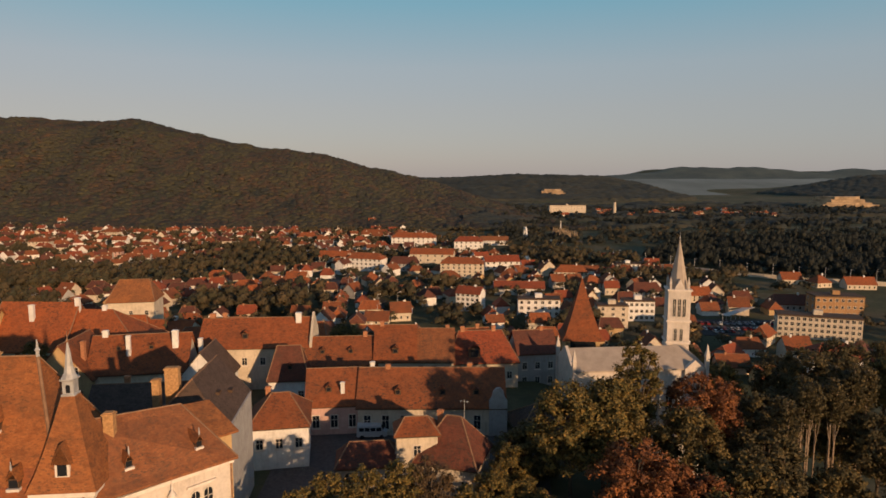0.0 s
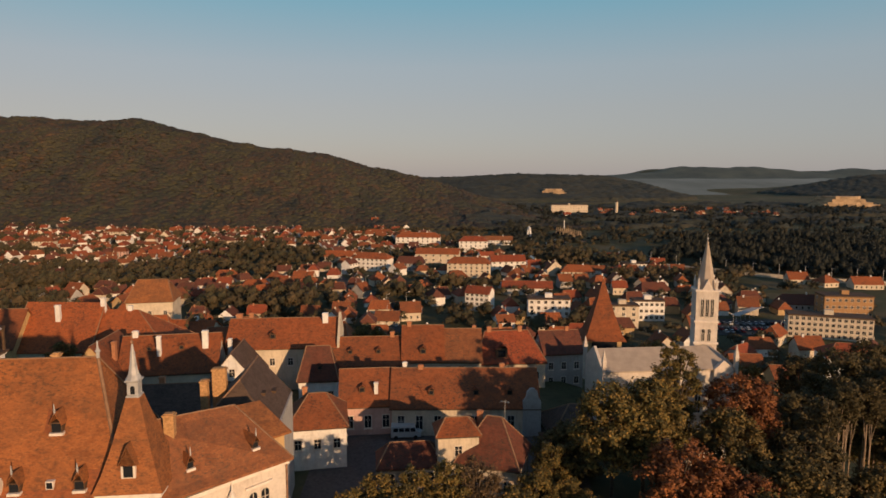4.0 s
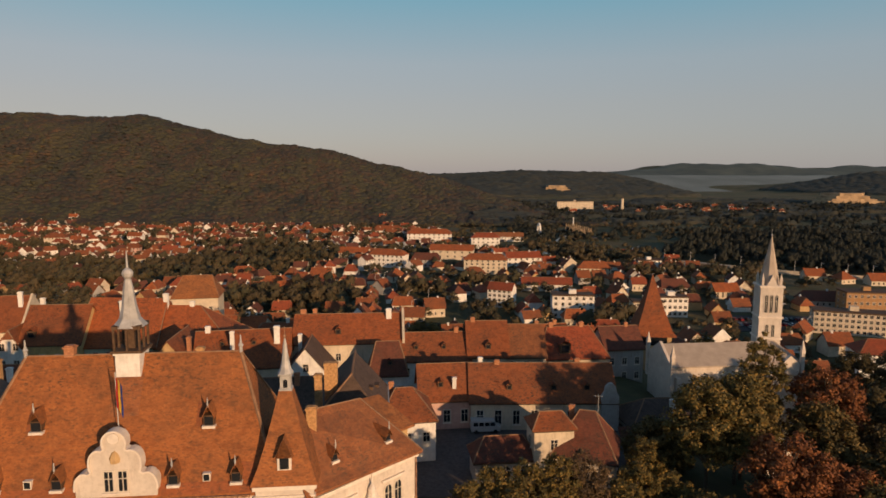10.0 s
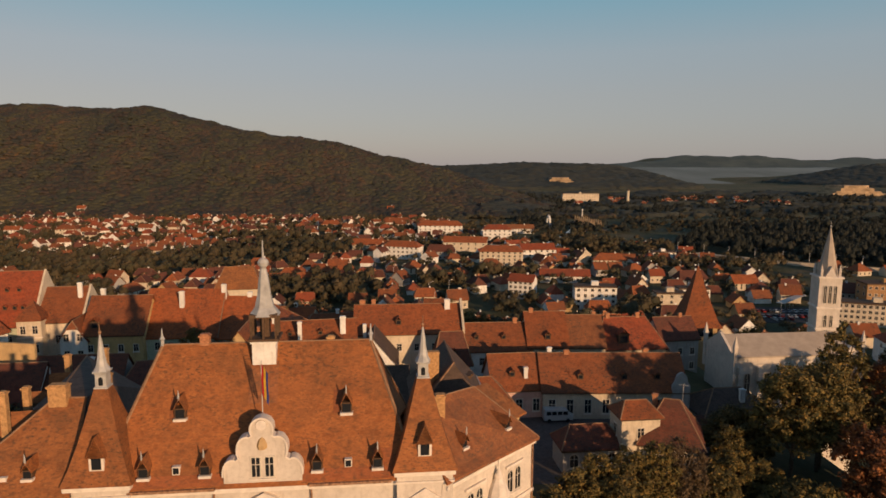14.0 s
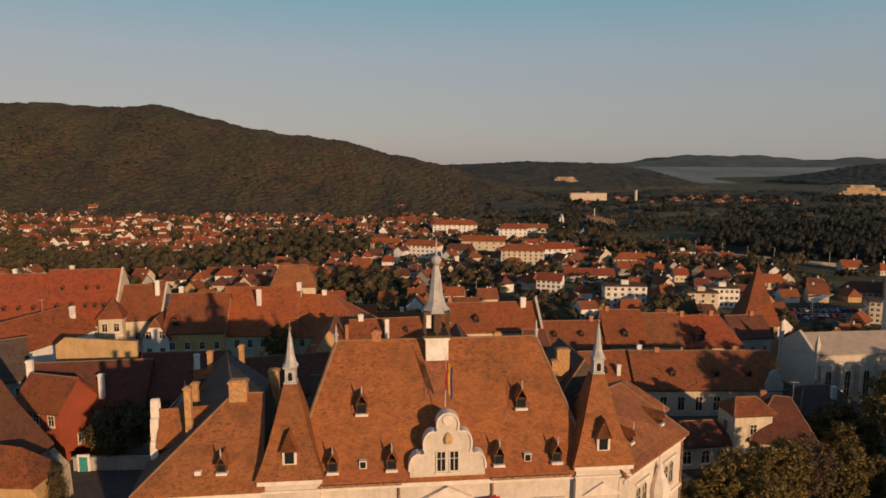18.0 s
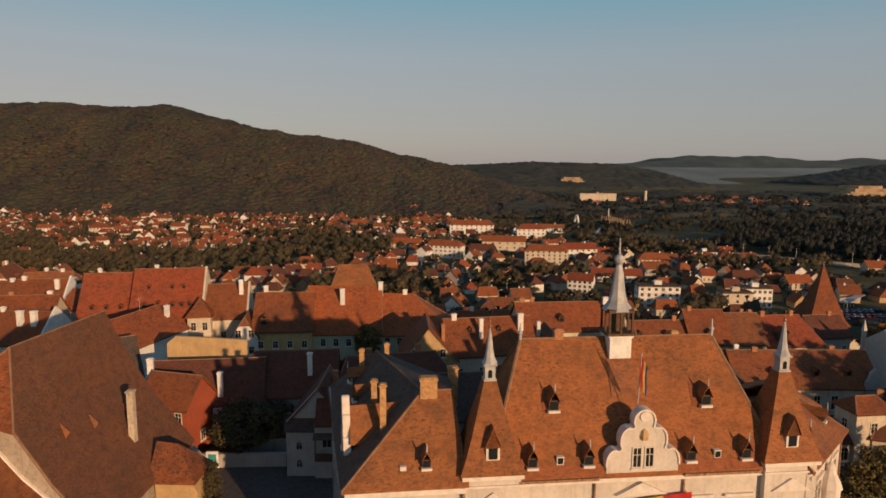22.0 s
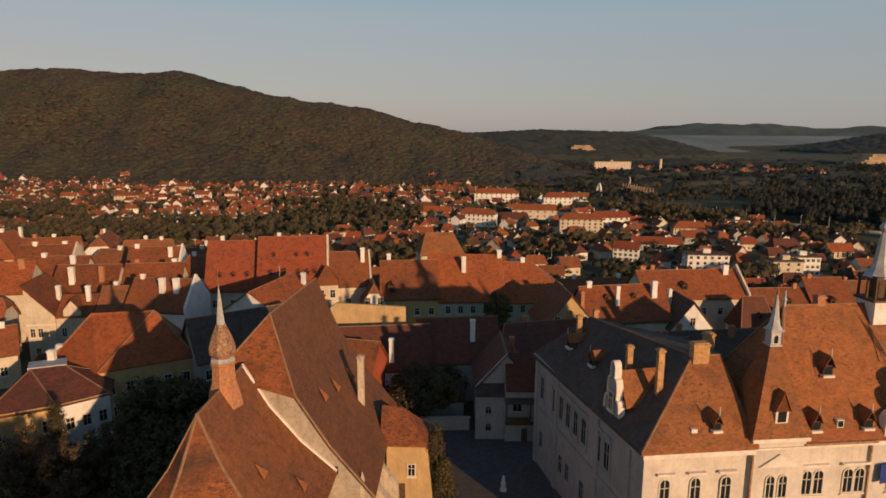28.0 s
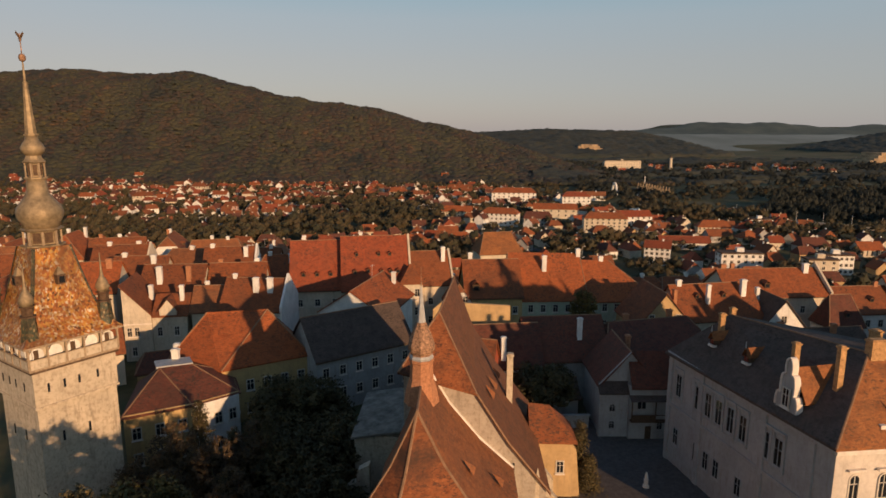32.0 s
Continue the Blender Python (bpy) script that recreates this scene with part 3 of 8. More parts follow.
def forest_material():
    """Crowns of a mixed autumn wood: tree by tree, and in drifts of green, brown and rust."""
    m, N, L, b = base_material("autumn_forest", 0.9)
    ge = N.new("ShaderNodeNewGeometry")
    v = coords(N, L, (1, 0.45, 1), False)
    one = ramp(N, L, ge.outputs["Random Per Island"], [(0.0, (0.84, 0.86, 0.88)), (0.5, (1, 1, 1)), (0.92, (1.08, 1.04, 0.95)), (1.0, (1.3, 1.18, 0.85))])
    drift = ramp(N, L, noise_tex(N, L, v, 0.02, 5.0, 0.72), [(0.32, (0.022, 0.028, 0.027)), (0.41, (0.034, 0.034, 0.028)), (0.46, (0.058, 0.041, 0.030)), (0.50, (0.034, 0.037, 0.030)), (0.55, (0.056, 0.053, 0.030)), (0.60, (0.039, 0.039, 0.031)), (0.68, (0.084, 0.054, 0.032))])
    c = blend(N, L, "MULTIPLY", 1.0, drift, one)
    c = blend(N, L, "MULTIPLY", 0.9, c, ramp(N, L, noise_tex(N, L, v, 0.006, 4.0, 0.65), [(0.36, (0.72, 0.82, 0.92)), (0.5, (1.05, 1.02, 1.0)), (0.66, (1.4, 1.2, 1.04))]))
    L.new(c, b.inputs["Base Color"])
    return m


FOREST = forest_material()
RIVERWOOD = leaf_material("riverside_wood", [(0.018, 0.023, 0.019), (0.023, 0.026, 0.020), (0.028, 0.029, 0.021), (0.024, 0.027, 0.021)], 0.02)


def canopy(name, x0, x1, y0, y1, step, cell, height, inside, mat, label):
    """The closed top of a wood: domed crowns in one sheet that comes down to the ground at its edges."""
    rng = random.Random(int(x1))
    nx, ny = int((x1 - x0) / step) + 1, int((y1 - y0) / step) + 1
    v, ok = [], []
    for j in range(ny):
        for i in range(nx):
            x, y = x0 + (i + rng.uniform(-0.3, 0.3)) * step, y0 + (j + rng.uniform(-0.3, 0.3)) * step
            a = inside(x, y)
            ok.append(a)
            d = noise.voronoi((x / cell, y / cell, 0.5))[0][0]
            dome = height * (0.45 + 0.55 * (1 - min(1.0, d * d * 2.2))) * (0.8 + 0.35 * noise.noise((x / 30, y / 30, 1))) + rng.uniform(-0.12, 0.12) * height
            v.append((x, y, land(x, y) + (dome if a else -1.0)))
    f = []
    for j in range(ny - 1):
        for i in range(nx - 1):
            k = j * nx + i
            q = (k, k + 1, k + 1 + nx, k + nx)
            if any(ok[p] for p in q):
                f.append(q)
    g = Geo()
    g.v, g.f = v, f
    return tagged(new(name, g.mesh(name, mat, True)), label, "trees", kind="stuff")


def on_hill(x, y):
    if (along(HILL, x) + 27) < 4 and y > 1000:
        return False
    return ease(925 - 60 * ease(-200, -700, x), 1330, y) > 0.0


FORESTTOP = canopy_material("autumn_canopy", [(0.034, 0.042, 0.03), (0.05, 0.047, 0.03), (0.042, 0.047, 0.033), (0.066, 0.05, 0.03), (0.04, 0.044, 0.03), (0.07, 0.053, 0.031)], 11.0)
WOODTOP = canopy_material("dark_canopy", [(0.044, 0.050, 0.041), (0.052, 0.056, 0.044), (0.062, 0.062, 0.046)], 10.0)
canopy("hill_forest", -1250, 330, 880, 1345, 7.0, 14.0, 2.0, on_hill, FORESTTOP, "dense undergrowth of the autumn forest on the long hill")
_r = random.Random(5)
_spots = []
for _j in range(76):
    for _i in range(222):
        x, y = -1130 + (_i + _r.uniform(-0.45, 0.45)) * 6.5, 884 + (_j + _r.uniform(-0.45, 0.45)) * 6.1
        if not on_hill(x, y) or x < -0.76 * y - 120 or x > 330:
            continue
        r = _r.uniform(5.6, 10.0)
        gully = noise.noise((x / 60, y / 110, 2.0)) + 0.5 * noise.noise((x / 24, y / 40, 7.0))   # hollows and spurs of the slope
        _spots.append((x, y, land(x, y) - 4.6 + 4.4 * gully + _r.uniform(-0.9, 0.9), r, 8.0 + _r.uniform(-1.0, 1.8)))
wood("hill_trees", _spots, FOREST, "dense autumn forest of green and rust crowns on the long hill")
canopy("far_forest", -300, 2300, 1750, 2480, 9.0, 20.0, 11.0, lambda x, y: abs(x - 47) <= y * 0.85 and land(x, y) >= -22, WOODTOP, "dark far woods on the low middle hills")
RAIL = [(205, 690), (226, 640), (240, 590), (262, 549), (290, 521), (320, 490), (355, 466), (390, 449), (460, 417), (600, 356)]


def rail_y(x):
    return float(np.interp(x, [p[0] for p in RAIL], [p[1] for p in RAIL]))


# hazy plain and blue ridges ending the valley, haze put into colour and glow
HAZE, _N, _L, _b = base_material("misty_distance_glow", 1.0)
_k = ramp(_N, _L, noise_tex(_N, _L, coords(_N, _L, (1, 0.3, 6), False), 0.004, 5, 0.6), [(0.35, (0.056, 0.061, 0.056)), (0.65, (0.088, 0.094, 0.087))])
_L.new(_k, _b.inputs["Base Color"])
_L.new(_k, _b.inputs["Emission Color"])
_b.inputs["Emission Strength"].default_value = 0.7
# ridge colour and weak emission together imitate the haze of distance
_rid, _N, _L, _b = base_material("hazed_ridges_glow", 1.0)
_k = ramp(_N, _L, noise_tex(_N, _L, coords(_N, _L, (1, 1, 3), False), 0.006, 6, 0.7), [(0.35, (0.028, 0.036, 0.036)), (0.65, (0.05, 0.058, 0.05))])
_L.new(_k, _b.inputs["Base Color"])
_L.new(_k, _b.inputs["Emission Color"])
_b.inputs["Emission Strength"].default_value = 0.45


def strip(name, xs, low, high, y0, y1, mat, label):
    g = Geo()
    n = 8
    for j in range(n + 1):
        for x in xs:
            t = j / n
            g.v.append((x, y0 + (y1 - y0) * t, low(x) + (high(x) - low(x)) * ease(0, 1, t)))
    w = len(xs)
    g.f = [(j * w + i, j * w + i + 1, (j + 1) * w + i + 1, (j + 1) * w + i) for j in range(n) for i in range(w - 1)]
    return tagged(new(name, g.mesh(name, mat, True)), label, "distance", kind="structure")


_xs = np.linspace(600, 3000, 160)
strip("backdrop_plain", _xs, lambda x: -30, lambda x: 30 + 4 * noise.noise((x / 120, 1, 0)), 2470, 3380, HAZE, "misty plain ending the valley, haze painted in and glowing")
strip("backdrop_ridge", _xs, lambda x: 20, lambda x: along(FAR, x) + 6 * noise.noise((x / 90, 0, 0)) - 1, 3340, 3715, _rid, "ridges on the horizon, blue-green haze painted in and glowing")


# ---- town hall ----
def volute_gable(parent, w, z0, h, label, thick=0.7, wall="hall"):
    """A baroque gable wall with stepped round shoulders, along x, its foot at z0."""
    half = [(1.0, 0.0), (1.0, 0.16)]
    half += [(0.78 + 0.22 * math.cos(a), 0.20 + 0.20 * math.sin(a)) for a in np.linspace(0.0, 2.0, 8)]
    half += [(0.58, 0.42), (0.62, 0.50)]
    half += [(0.40 + 0.22 * math.cos(a), 0.56 + 0.17 * math.sin(a)) for a in np.linspace(0.0, 1.9, 7)]
    half += [(0.24, 0.75), (0.27, 0.82)]
    half += [(0.27 * math.cos(a), 0.85 + 0.15 * math.sin(a)) for a in np.linspace(0.05, 1.5, 6)]
    poly = [(x * w / 2, z0 + z * h) for x, z in half] + [(-x * w / 2, z0 + z * h) for x, z in half[::-1]]
    g = part("gable", Geo().upright(poly, -thick / 2, thick / 2), WALL[wall], parent, label)
    part("coping", Geo().ribbon(poly[1:-1], thick + 0.3, 0.14), TRIM, g)
    return g


def spirelet(parent, x, y, z, label="grey metal lantern spire"):
    """A small lantern with a flared metal spire and a ball finial."""
    g = Geo().rings([(0.62, z), (0.62, z + 0.25), (0.5, z + 0.3), (0.5, z + 1.5), (0.66, z + 1.6), (0.66, z + 1.75)], 4, x, y, math.pi / 4, True)
    s = part("lantern", g, METAL, parent, label)
    part("opening", Geo().upright([(x - 0.2, z + 0.4), (x + 0.2, z + 0.4), (x + 0.2, z + 1.0)] + [(x + 0.2 * math.cos(a), z + 1.0 + 0.2 * math.sin(a)) for a in np.linspace(0.3, 2.8, 5)] + [(x - 0.2, z + 1.0)], y - 0.53, y - 0.48), GLASS, s)
    part("spire", Geo().rings([(0.78, z + 1.75), (0.52, z + 2.2), (0.36, z + 3.0), (0.2, z + 4.4), (0.06, z + 5.2)], 8, x, y), METAL, s)
    part("finial", Geo().rings([(0.05, z + 5.1), (0.16, z + 5.3), (0.16, z + 5.4), (0.04, z + 5.55), (0.03, z + 6.3)], 6, x, y), COPPER, s)


def eyelet(parent, x, y, z, s=1.0, slope=1.7):
    """A small dormer under a rounded pointed hood with a thin finial; y, z: where its sill meets the roof."""
    w = 0.44 * s
    d = part("dormer", Geo().box(x - w, x + w, y - 0.35, y + 0.6, z, z + 0.9 * s), TIMBER, parent, "small pointed roof dormer with a dark opening")
    part("sill", Geo().box(x - w - 0.1, x + w + 0.1, y - 0.6, y, z - 0.2, z + 0.06), TRIM, d)
    part("pane", Geo().box(x - w * 0.8, x + w * 0.8, y - 0.4, y - 0.36, z + 0.1, z + 0.8 * s), GLASS, d)
    n, back = 7, y + 1.9 * s / slope + 0.3
    arc = [(x + (w + 0.08) * math.cos(a), z + 0.7 * s + 1.05 * s * (1 - abs(math.cos(a))) ** 0.85) for a in np.linspace(0.0, math.pi, n)]
    v = [(px, y - 0.62, pz) for px, pz in arc] + [(px, back, pz) for px, pz in arc]
    v += [(px, y - 0.62, pz + 0.1) for px, pz in arc] + [(px, back, pz + 0.1) for px, pz in arc]
    f = [(i, i + 1, n + i + 1, n + i) for i in range(n - 1)] + [(2 * n + i + 1, 2 * n + i, 3 * n + i, 3 * n + i + 1) for i in range(n - 1)] + [(i + 1, i, 2 * n + i, 2 * n + i + 1) for i in range(n - 1)]
    part("hood", Geo().add(v, f), TILE["hall"], d)
    t = z + 1.75 * s
    part("finial", Geo().rings([(0.06, t - 0.1), (0.09, t + 0.25), (0.03, t + 0.9)], 5, x, y - 0.55), METAL, d)


hall = thing("town_hall", pose(-0.9, 57.0, 6, 0, 0, 3.4), "cream neo-renaissance town hall with steep orange-brown tiled roofs and turrets", "town hall")
ZE = 16.2                                       # eaves over the square
part("wall", Geo().box(-15, 14.5, 0, 14, -6, ZE - 0.3), WALL["hall"], hall)
part("cornice", Geo().box(-15.2, 14.7, -0.45, 0.3, ZE - 0.75, ZE - 0.25), TRIM, hall)
part("string_course", Geo().box(-15.1, 14.6, -0.25, 0.2, 8.2, 8.7), TRIM, hall)
main = part("roof", Geo().slab([
    [(-15.2, -0.5, ZE), (14.7, -0.5, ZE), (10.1, 6.6, 27.9), (-10.7, 6.6, 27.9)],
    [(14.7, 14.5, ZE), (-15.2, 14.5, ZE), (-10.7, 6.6, 27.9), (10.1, 6.6, 27.9)],
    [(-15.2, 14.5, ZE), (-15.2, -0.5, ZE), (-10.7, 6.6, 27.9)],
    [(14.7, -0.5, ZE), (14.7, 14.5, ZE), (10.1, 6.6, 27.9)]], 0.3), TILE["hall"], hall, "steep hipped roof of mottled orange tiles")
_c = Geo().beam((-10.7, 6.6, 27.95), (10.1, 6.6, 27.95))
for _p, _q in (((-15.2, -0.5, ZE), (-10.7, 6.6, 27.9)), ((14.7, -0.5, ZE), (10.1, 6.6, 27.9)), ((14.7, 14.5, ZE), (10.1, 6.6, 27.9)), ((-15.2, 14.5, ZE), (-10.7, 6.6, 27.9))):
    _c.beam(_p, _q, 0.35, 0.15)
part("ridge_cap", _c, MORTAR, main)
for _a, _e in ((-12.2, -4.4), (4.2, 12)):
    part("gutter", Geo().box(_a, _e, -0.75, -0.5, ZE - 0.35, ZE - 0.1), COPPER, main)
for _x in (-10.7, 10.1):
    part("finial", Geo().rings([(0.18, 27.8), (0.18, 28.4), (0.3, 28.5), (0.12, 28.8), (0.05, 29.6)], 6, _x, 6.6), METAL, main)
chimney(hall, -6.6, 6.9, 24, 28.9, 0.9, 0.8, BRICK)
chimney(hall, 6.0, 6.9, 24, 28.4, 0.7, 0.6, OCHREBRICK)
SL = (27.9 - ZE) / 7.1                          # steepness of the main roof


def repair(x0, x1, za, zb):
    """A band of newer, redder tiles laid over the main slope."""
    p = [(x, -0.5 + (z - ZE) / SL - 0.03, z + 0.03) for x, z in ((x0, za), (x1, za), (x1, zb), (x0, zb))]
    part("repair", Geo().slab([p], 0.02), TILE["new"], main, "patch of newer red tiles")


for _q in ((-14.1, -3.7, 16.25, 17.15), (3.7, 13.6, 16.25, 17.2), (-9.2, -8.6, 21.6, 23.4), (6.4, 7.2, 21.6, 23.6), (10.2, 12.2, 17.3, 18.6)):
    repair(*_q)
part("apron", Geo().slab([[(-1.9, -0.5 + (22.6 - ZE) / SL - 0.06, 22.66), (0.9, -0.5 + (22.6 - ZE) / SL - 0.06, 22.66), (0.9, -0.5 + (26.1 - ZE) / SL - 0.06, 26.16), (-1.9, -0.5 + (26.1 - ZE) / SL - 0.06, 26.16)]], 0.05), TILE["church"], main, "older mossy tiles below the lantern")


def on_main(x, z, s=1.0):
    eyelet(hall, x, -0.5 + (z - ZE) / SL, z, s, SL)


for _x in (-8.1, 7.7):
    on_main(_x, 21.7, 1.15)
for _x in (-10.8, -5.3, 5.0, 10.7):
    on_main(_x, 17.2, 1.05)
for _x in (-8.0, 7.9):
    sk = part("skylight", Geo().box(_x - 0.35, _x + 0.35, 0.1, 0.55, 17.2, 18.0), TRIM, main, "small skylight in a pale frame")
    part("pane", Geo().box(_x - 0.26, _x + 0.26, 0.06, 0.1, 17.3, 17.9), GLASS, sk)
gab = volute_gable(hall, 7.2, ZE - 0.2, 6.6, "cream scrolled gable with a double window", 0.8)
for _x in (-0.62, 0.62):
    window(hall, pose(_x, -0.42, ZE + 0.75), 0.75, 1.9)
part("crest", Geo().rings([(0.45, 19.7), (0.5, 20.1), (0.3, 20.6), (0.05, 20.8)], 6, 0, -0.38), WALL["ochre"], hall, "worn plaster crest")
part("roundel", Geo().upright([(0.5 * math.cos(a), 22.0 + 0.5 * math.sin(a)) for a in np.linspace(0, 5.8, 12)], -0.55, -0.41), TRIM, hall)
# turrets at both corners of the middle block
for _x in (-14.7, 15.2):
    tb = part("turret", Geo().box(_x - 2.7, _x + 2.7, -0.7, 4.8, -6, 17.1), WALL["hall"], hall, "corner turret with a tall flared tile roof")
    part("cornice", Geo().box(_x - 2.95, _x + 2.95, -0.98, 5.0, 16.5, 16.9).box(_x - 2.85, _x + 2.85, -0.88, 4.9, 15.7, 15.9), TRIM, tb)
    part("turret_roof", Geo().rings([(3.15, 16.95), (2.55, 18.4), (1.9, 20.4), (1.2, 23.0), (0.62, 25.3)], 4, _x, 2.05, math.pi / 4, True), TILE["hall"], tb)
    spirelet(tb, _x, 2.05, 25.2)
    dm = part("dormer", Geo().box(_x - 0.65, _x + 0.65, -0.55, 1.5, 18.0, 19.7), TRIM, tb, "turret dormer with a white frame")
    part("pane", Geo().box(_x - 0.42, _x + 0.42, -0.6, -0.55, 18.4, 19.5), GLASS, dm)
    part("hood", Geo().slab([[(_x - 0.82, -0.75, 19.6), (_x, -0.75, 21.5), (_x, 1.6, 21.5), (_x - 0.82, 1.6, 19.6)][::-1], [(_x + 0.82, -0.75, 19.6), (_x, -0.75, 21.5), (_x, 1.6, 21.5), (_x + 0.82, 1.6, 19.6)]]
        + [[(_x - 0.7, -0.6, 19.6), (_x + 0.7, -0.6, 19.6), (_x, -0.6, 21.3)]], 0.12), TILE["hall"], dm)
    for _o in (-0.65, 0.65):
        window(hall, pose(_x + _o, -0.72, 10.6), 0.8, 2.3, True)
    part("pediment", Geo().upright([(_x - 2.0, 13.9), (_x + 2.0, 13.9), (_x, 15.2)], -0.95, -0.7), TRIM, hall)
# lantern on the ridge
ln = part("lantern_base", Geo().box(-1.65, 0.65, 5.1, 7.7, 26.0, 28.4).box(-1.8, 0.8, 4.95, 7.85, 28.2, 28.45), WALL["white"], hall, "pale boxed lantern base")
_cx, _cy = -0.5, 6.4
part("belvedere", Geo().rings([(1.5, 28.4), (1.5, 28.65), (0.45, 28.66), (0.45, 30.6), (1.35, 30.75), (1.35, 31.1)], 4, _cx, _cy, math.pi / 4, True), TIMBER, ln, "dark timber belvedere")
for _i in range(8):
    _a = _i * math.pi / 4
    _k = 1.2 / max(abs(math.cos(_a)), abs(math.sin(_a)))
    part("post", Geo().box(_cx + _k * math.cos(_a) - 0.1, _cx + _k * math.cos(_a) + 0.1, _cy + _k * math.sin(_a) - 0.1, _cy + _k * math.sin(_a) + 0.1, 28.6, 31.0), TIMBER, ln)
part("spire", Geo().rings([(1.62, 30.9), (1.5, 31.05), (1.0, 31.7), (0.72, 32.8), (0.5, 34.6), (0.3, 35.6)], 8, _cx, _cy, math.pi / 8), METAL, ln, "silvery sheet-metal spire")
part("ball", Geo().rings([(0.2, 35.5), (0.5, 35.9), (0.56, 36.2), (0.42, 36.5), (0.12, 36.7), (0.05, 38.4)], 10, _cx, _cy), METAL, ln)
# facade windows under the eaves
for _x in (-10.4, -6.0, 6.0, 10.2):
    for _o in (-0.62, 0.62):
        window(hall, pose(_x + _o, -0.02, 10.3), 0.95, 2.5, True)
    part("hood_mould", Geo().box(_x - 1.5, _x + 1.5, -0.35, 0, 13.3, 13.55), TRIM, hall)
    for _o in (-0.62, 0.62):
        window(hall, pose(_x + _o, -0.02, 4.4), 0.95, 2.6)
    part("pediment", Geo().upright([(_x - 1.5, 7.6), (_x + 1.5, 7.6), (_x, 8.4)], -0.4, 0), TRIM, hall)
for _x in (-1.7, 0, 1.7):
    window(hall, pose(_x, -0.02, 10.2), 0.95, 2.6, True)
part("pediment", Geo().upright([(-2.6, 14.0), (2.6, 14.0), (0, 15.3)], -0.5, 0), TRIM, hall)
for _x in (-4.6, 4.4):
    part("drainpipe", Geo().box(_x - 0.08, _x + 0.08, -0.3, -0.12, -2, ZE - 0.4), COPPER, hall)
part("drainpipe", Geo().box(-17.55, -17.38, -0.95, -0.75, -2, ZE - 0.4), COPPER, hall)
# west wing with its hipped front
# the cream wall turns grey here to carry the side's shade
part("wall", Geo().prism([(-28.2, -0.55), (-17, -0.35), (-17, 20), (-22, 28), (-31.5, 27.4)], -6, ZE - 0.3), WALL["grey"], hall, "west wing side in dull plaster, greyed for its shade")
part("front_wall", Geo().prism([(-28.23, -0.62), (-17, -0.4), (-17, -0.2), (-28.2, -0.42)], -6, ZE - 0.3), WALL["hall"], hall)
part("cornice", Geo().box(-28.5, -17.3, -1.05, -0.5, ZE - 0.8, ZE - 0.3), TRIM, hall)
_A, _B, _R1, _R2 = (-28.8, -1.2, ZE), (-17, -1.0, ZE), (-20.9, 5.6, 23.1), (-17.8, 5.6, 23.1)
_W2, _N2, _E2 = (-32.2, 27.8, ZE - 0.6), (-25.6, 23.6, 22.0), (-20.5, 28.2, ZE - 0.4)
ww = part("roof", Geo().slab([[_A, _B, _R2, _R1]], 0.28), TILE["hall"], hall, "hipped wing front of mottled tiles")
wr = part("roof", Geo().slab([[_W2, _A, _R1, _N2], [_B, (-16.5, 12, ZE + 1), (-17.8, 9, 23.1), _R2], [_R1, _R2, (-17.8, 9, 23.1), _N2], [_E2, _W2, _N2], [(-17.8, 9, 23.1), (-16.5, 12, ZE + 1), _E2, _N2]], 0.28), TILE["dark"], hall, "grey-brown weathered wing roof")
part("ridge_cap", Geo().beam(_A, _R1).beam(_R1, _R2).beam(_R1, _N2), MORTAR, ww)
ch = chimney(hall, -20.3, 5.4, 21, 24.6, 1.7, 1.0, OCHREBRICK)
chimney(hall, -17.4, 9.0, 20, 24.4, 1.0, 0.8, OCHREBRICK)
eyelet(hall, -20.9, -1.1 + (17.6 - ZE) / 1.05, 17.6, 0.9, 1.05)
part("skylight", Geo().box(-23.4, -22.8, 0.0, 0.5, 17.2, 17.75), TRIM, hall)
for _x in (-26.0, -22.9, -19.8):
    window(hall, pose(_x, -0.56, 10.5, 0, 0, 1), 0.95, 2.5, True)
    window(hall, pose(_x, -0.56, 4.4, 0, 0, 1), 0.95, 2.6)
    part("hood_mould", Geo().box(_x - 0.9, _x + 0.9, -0.95, -0.5, 13.5, 13.72), TRIM, hall)
part("string_course", Geo().box(-28.4, -17.3, -0.75, -0.4, 9.4, 9.8), TRIM, hall)
# long west side with its scrolled gable; frames, trim and gable greyed for shade
WEST = pose(-31.5, 27.4, 0, 0, 0, -83.3)           # x runs south along the side, -y points west
for _x in (2.4, 6.7, 8.8, 10.9, 13.1, 15.3, 19.0, 21.0):
    window(hall, WEST @ pose(_x, -0.02, 10.2), 1.1, 3.0, paint="grey")
    part("surround", Geo().box(_x - 0.95, _x - 0.7, -0.16, 0.02, 9.6, 13.9).box(_x + 0.7, _x + 0.95, -0.16, 0.02, 9.6, 13.9).box(_x - 1.0, _x + 1.0, -0.3, 0.02, 13.9, 14.2), WALL["grey"], hall, at=WEST)
for _x in (2.4, 7.0, 9.1, 11.2, 15.3, 20.0, 24.0):
    window(hall, WEST @ pose(_x, -0.02, 3.2), 1.0, 2.2, paint="grey")
part("cornice", Geo().box(0, 28.2, -0.5, 0.1, ZE - 0.8, ZE - 0.3).box(0, 28.2, -0.2, 0.1, 8.2, 8.6), WALL["grey"], hall, at=WEST)
for _x in (0.4, 7.3, 18.6, 25.4):
    part("pilaster", Geo().box(_x - 0.4, _x + 0.4, -0.22, 0.1, -1, ZE - 0.8), WALL["grey"], hall, at=WEST)
wg = new("gable_wing")
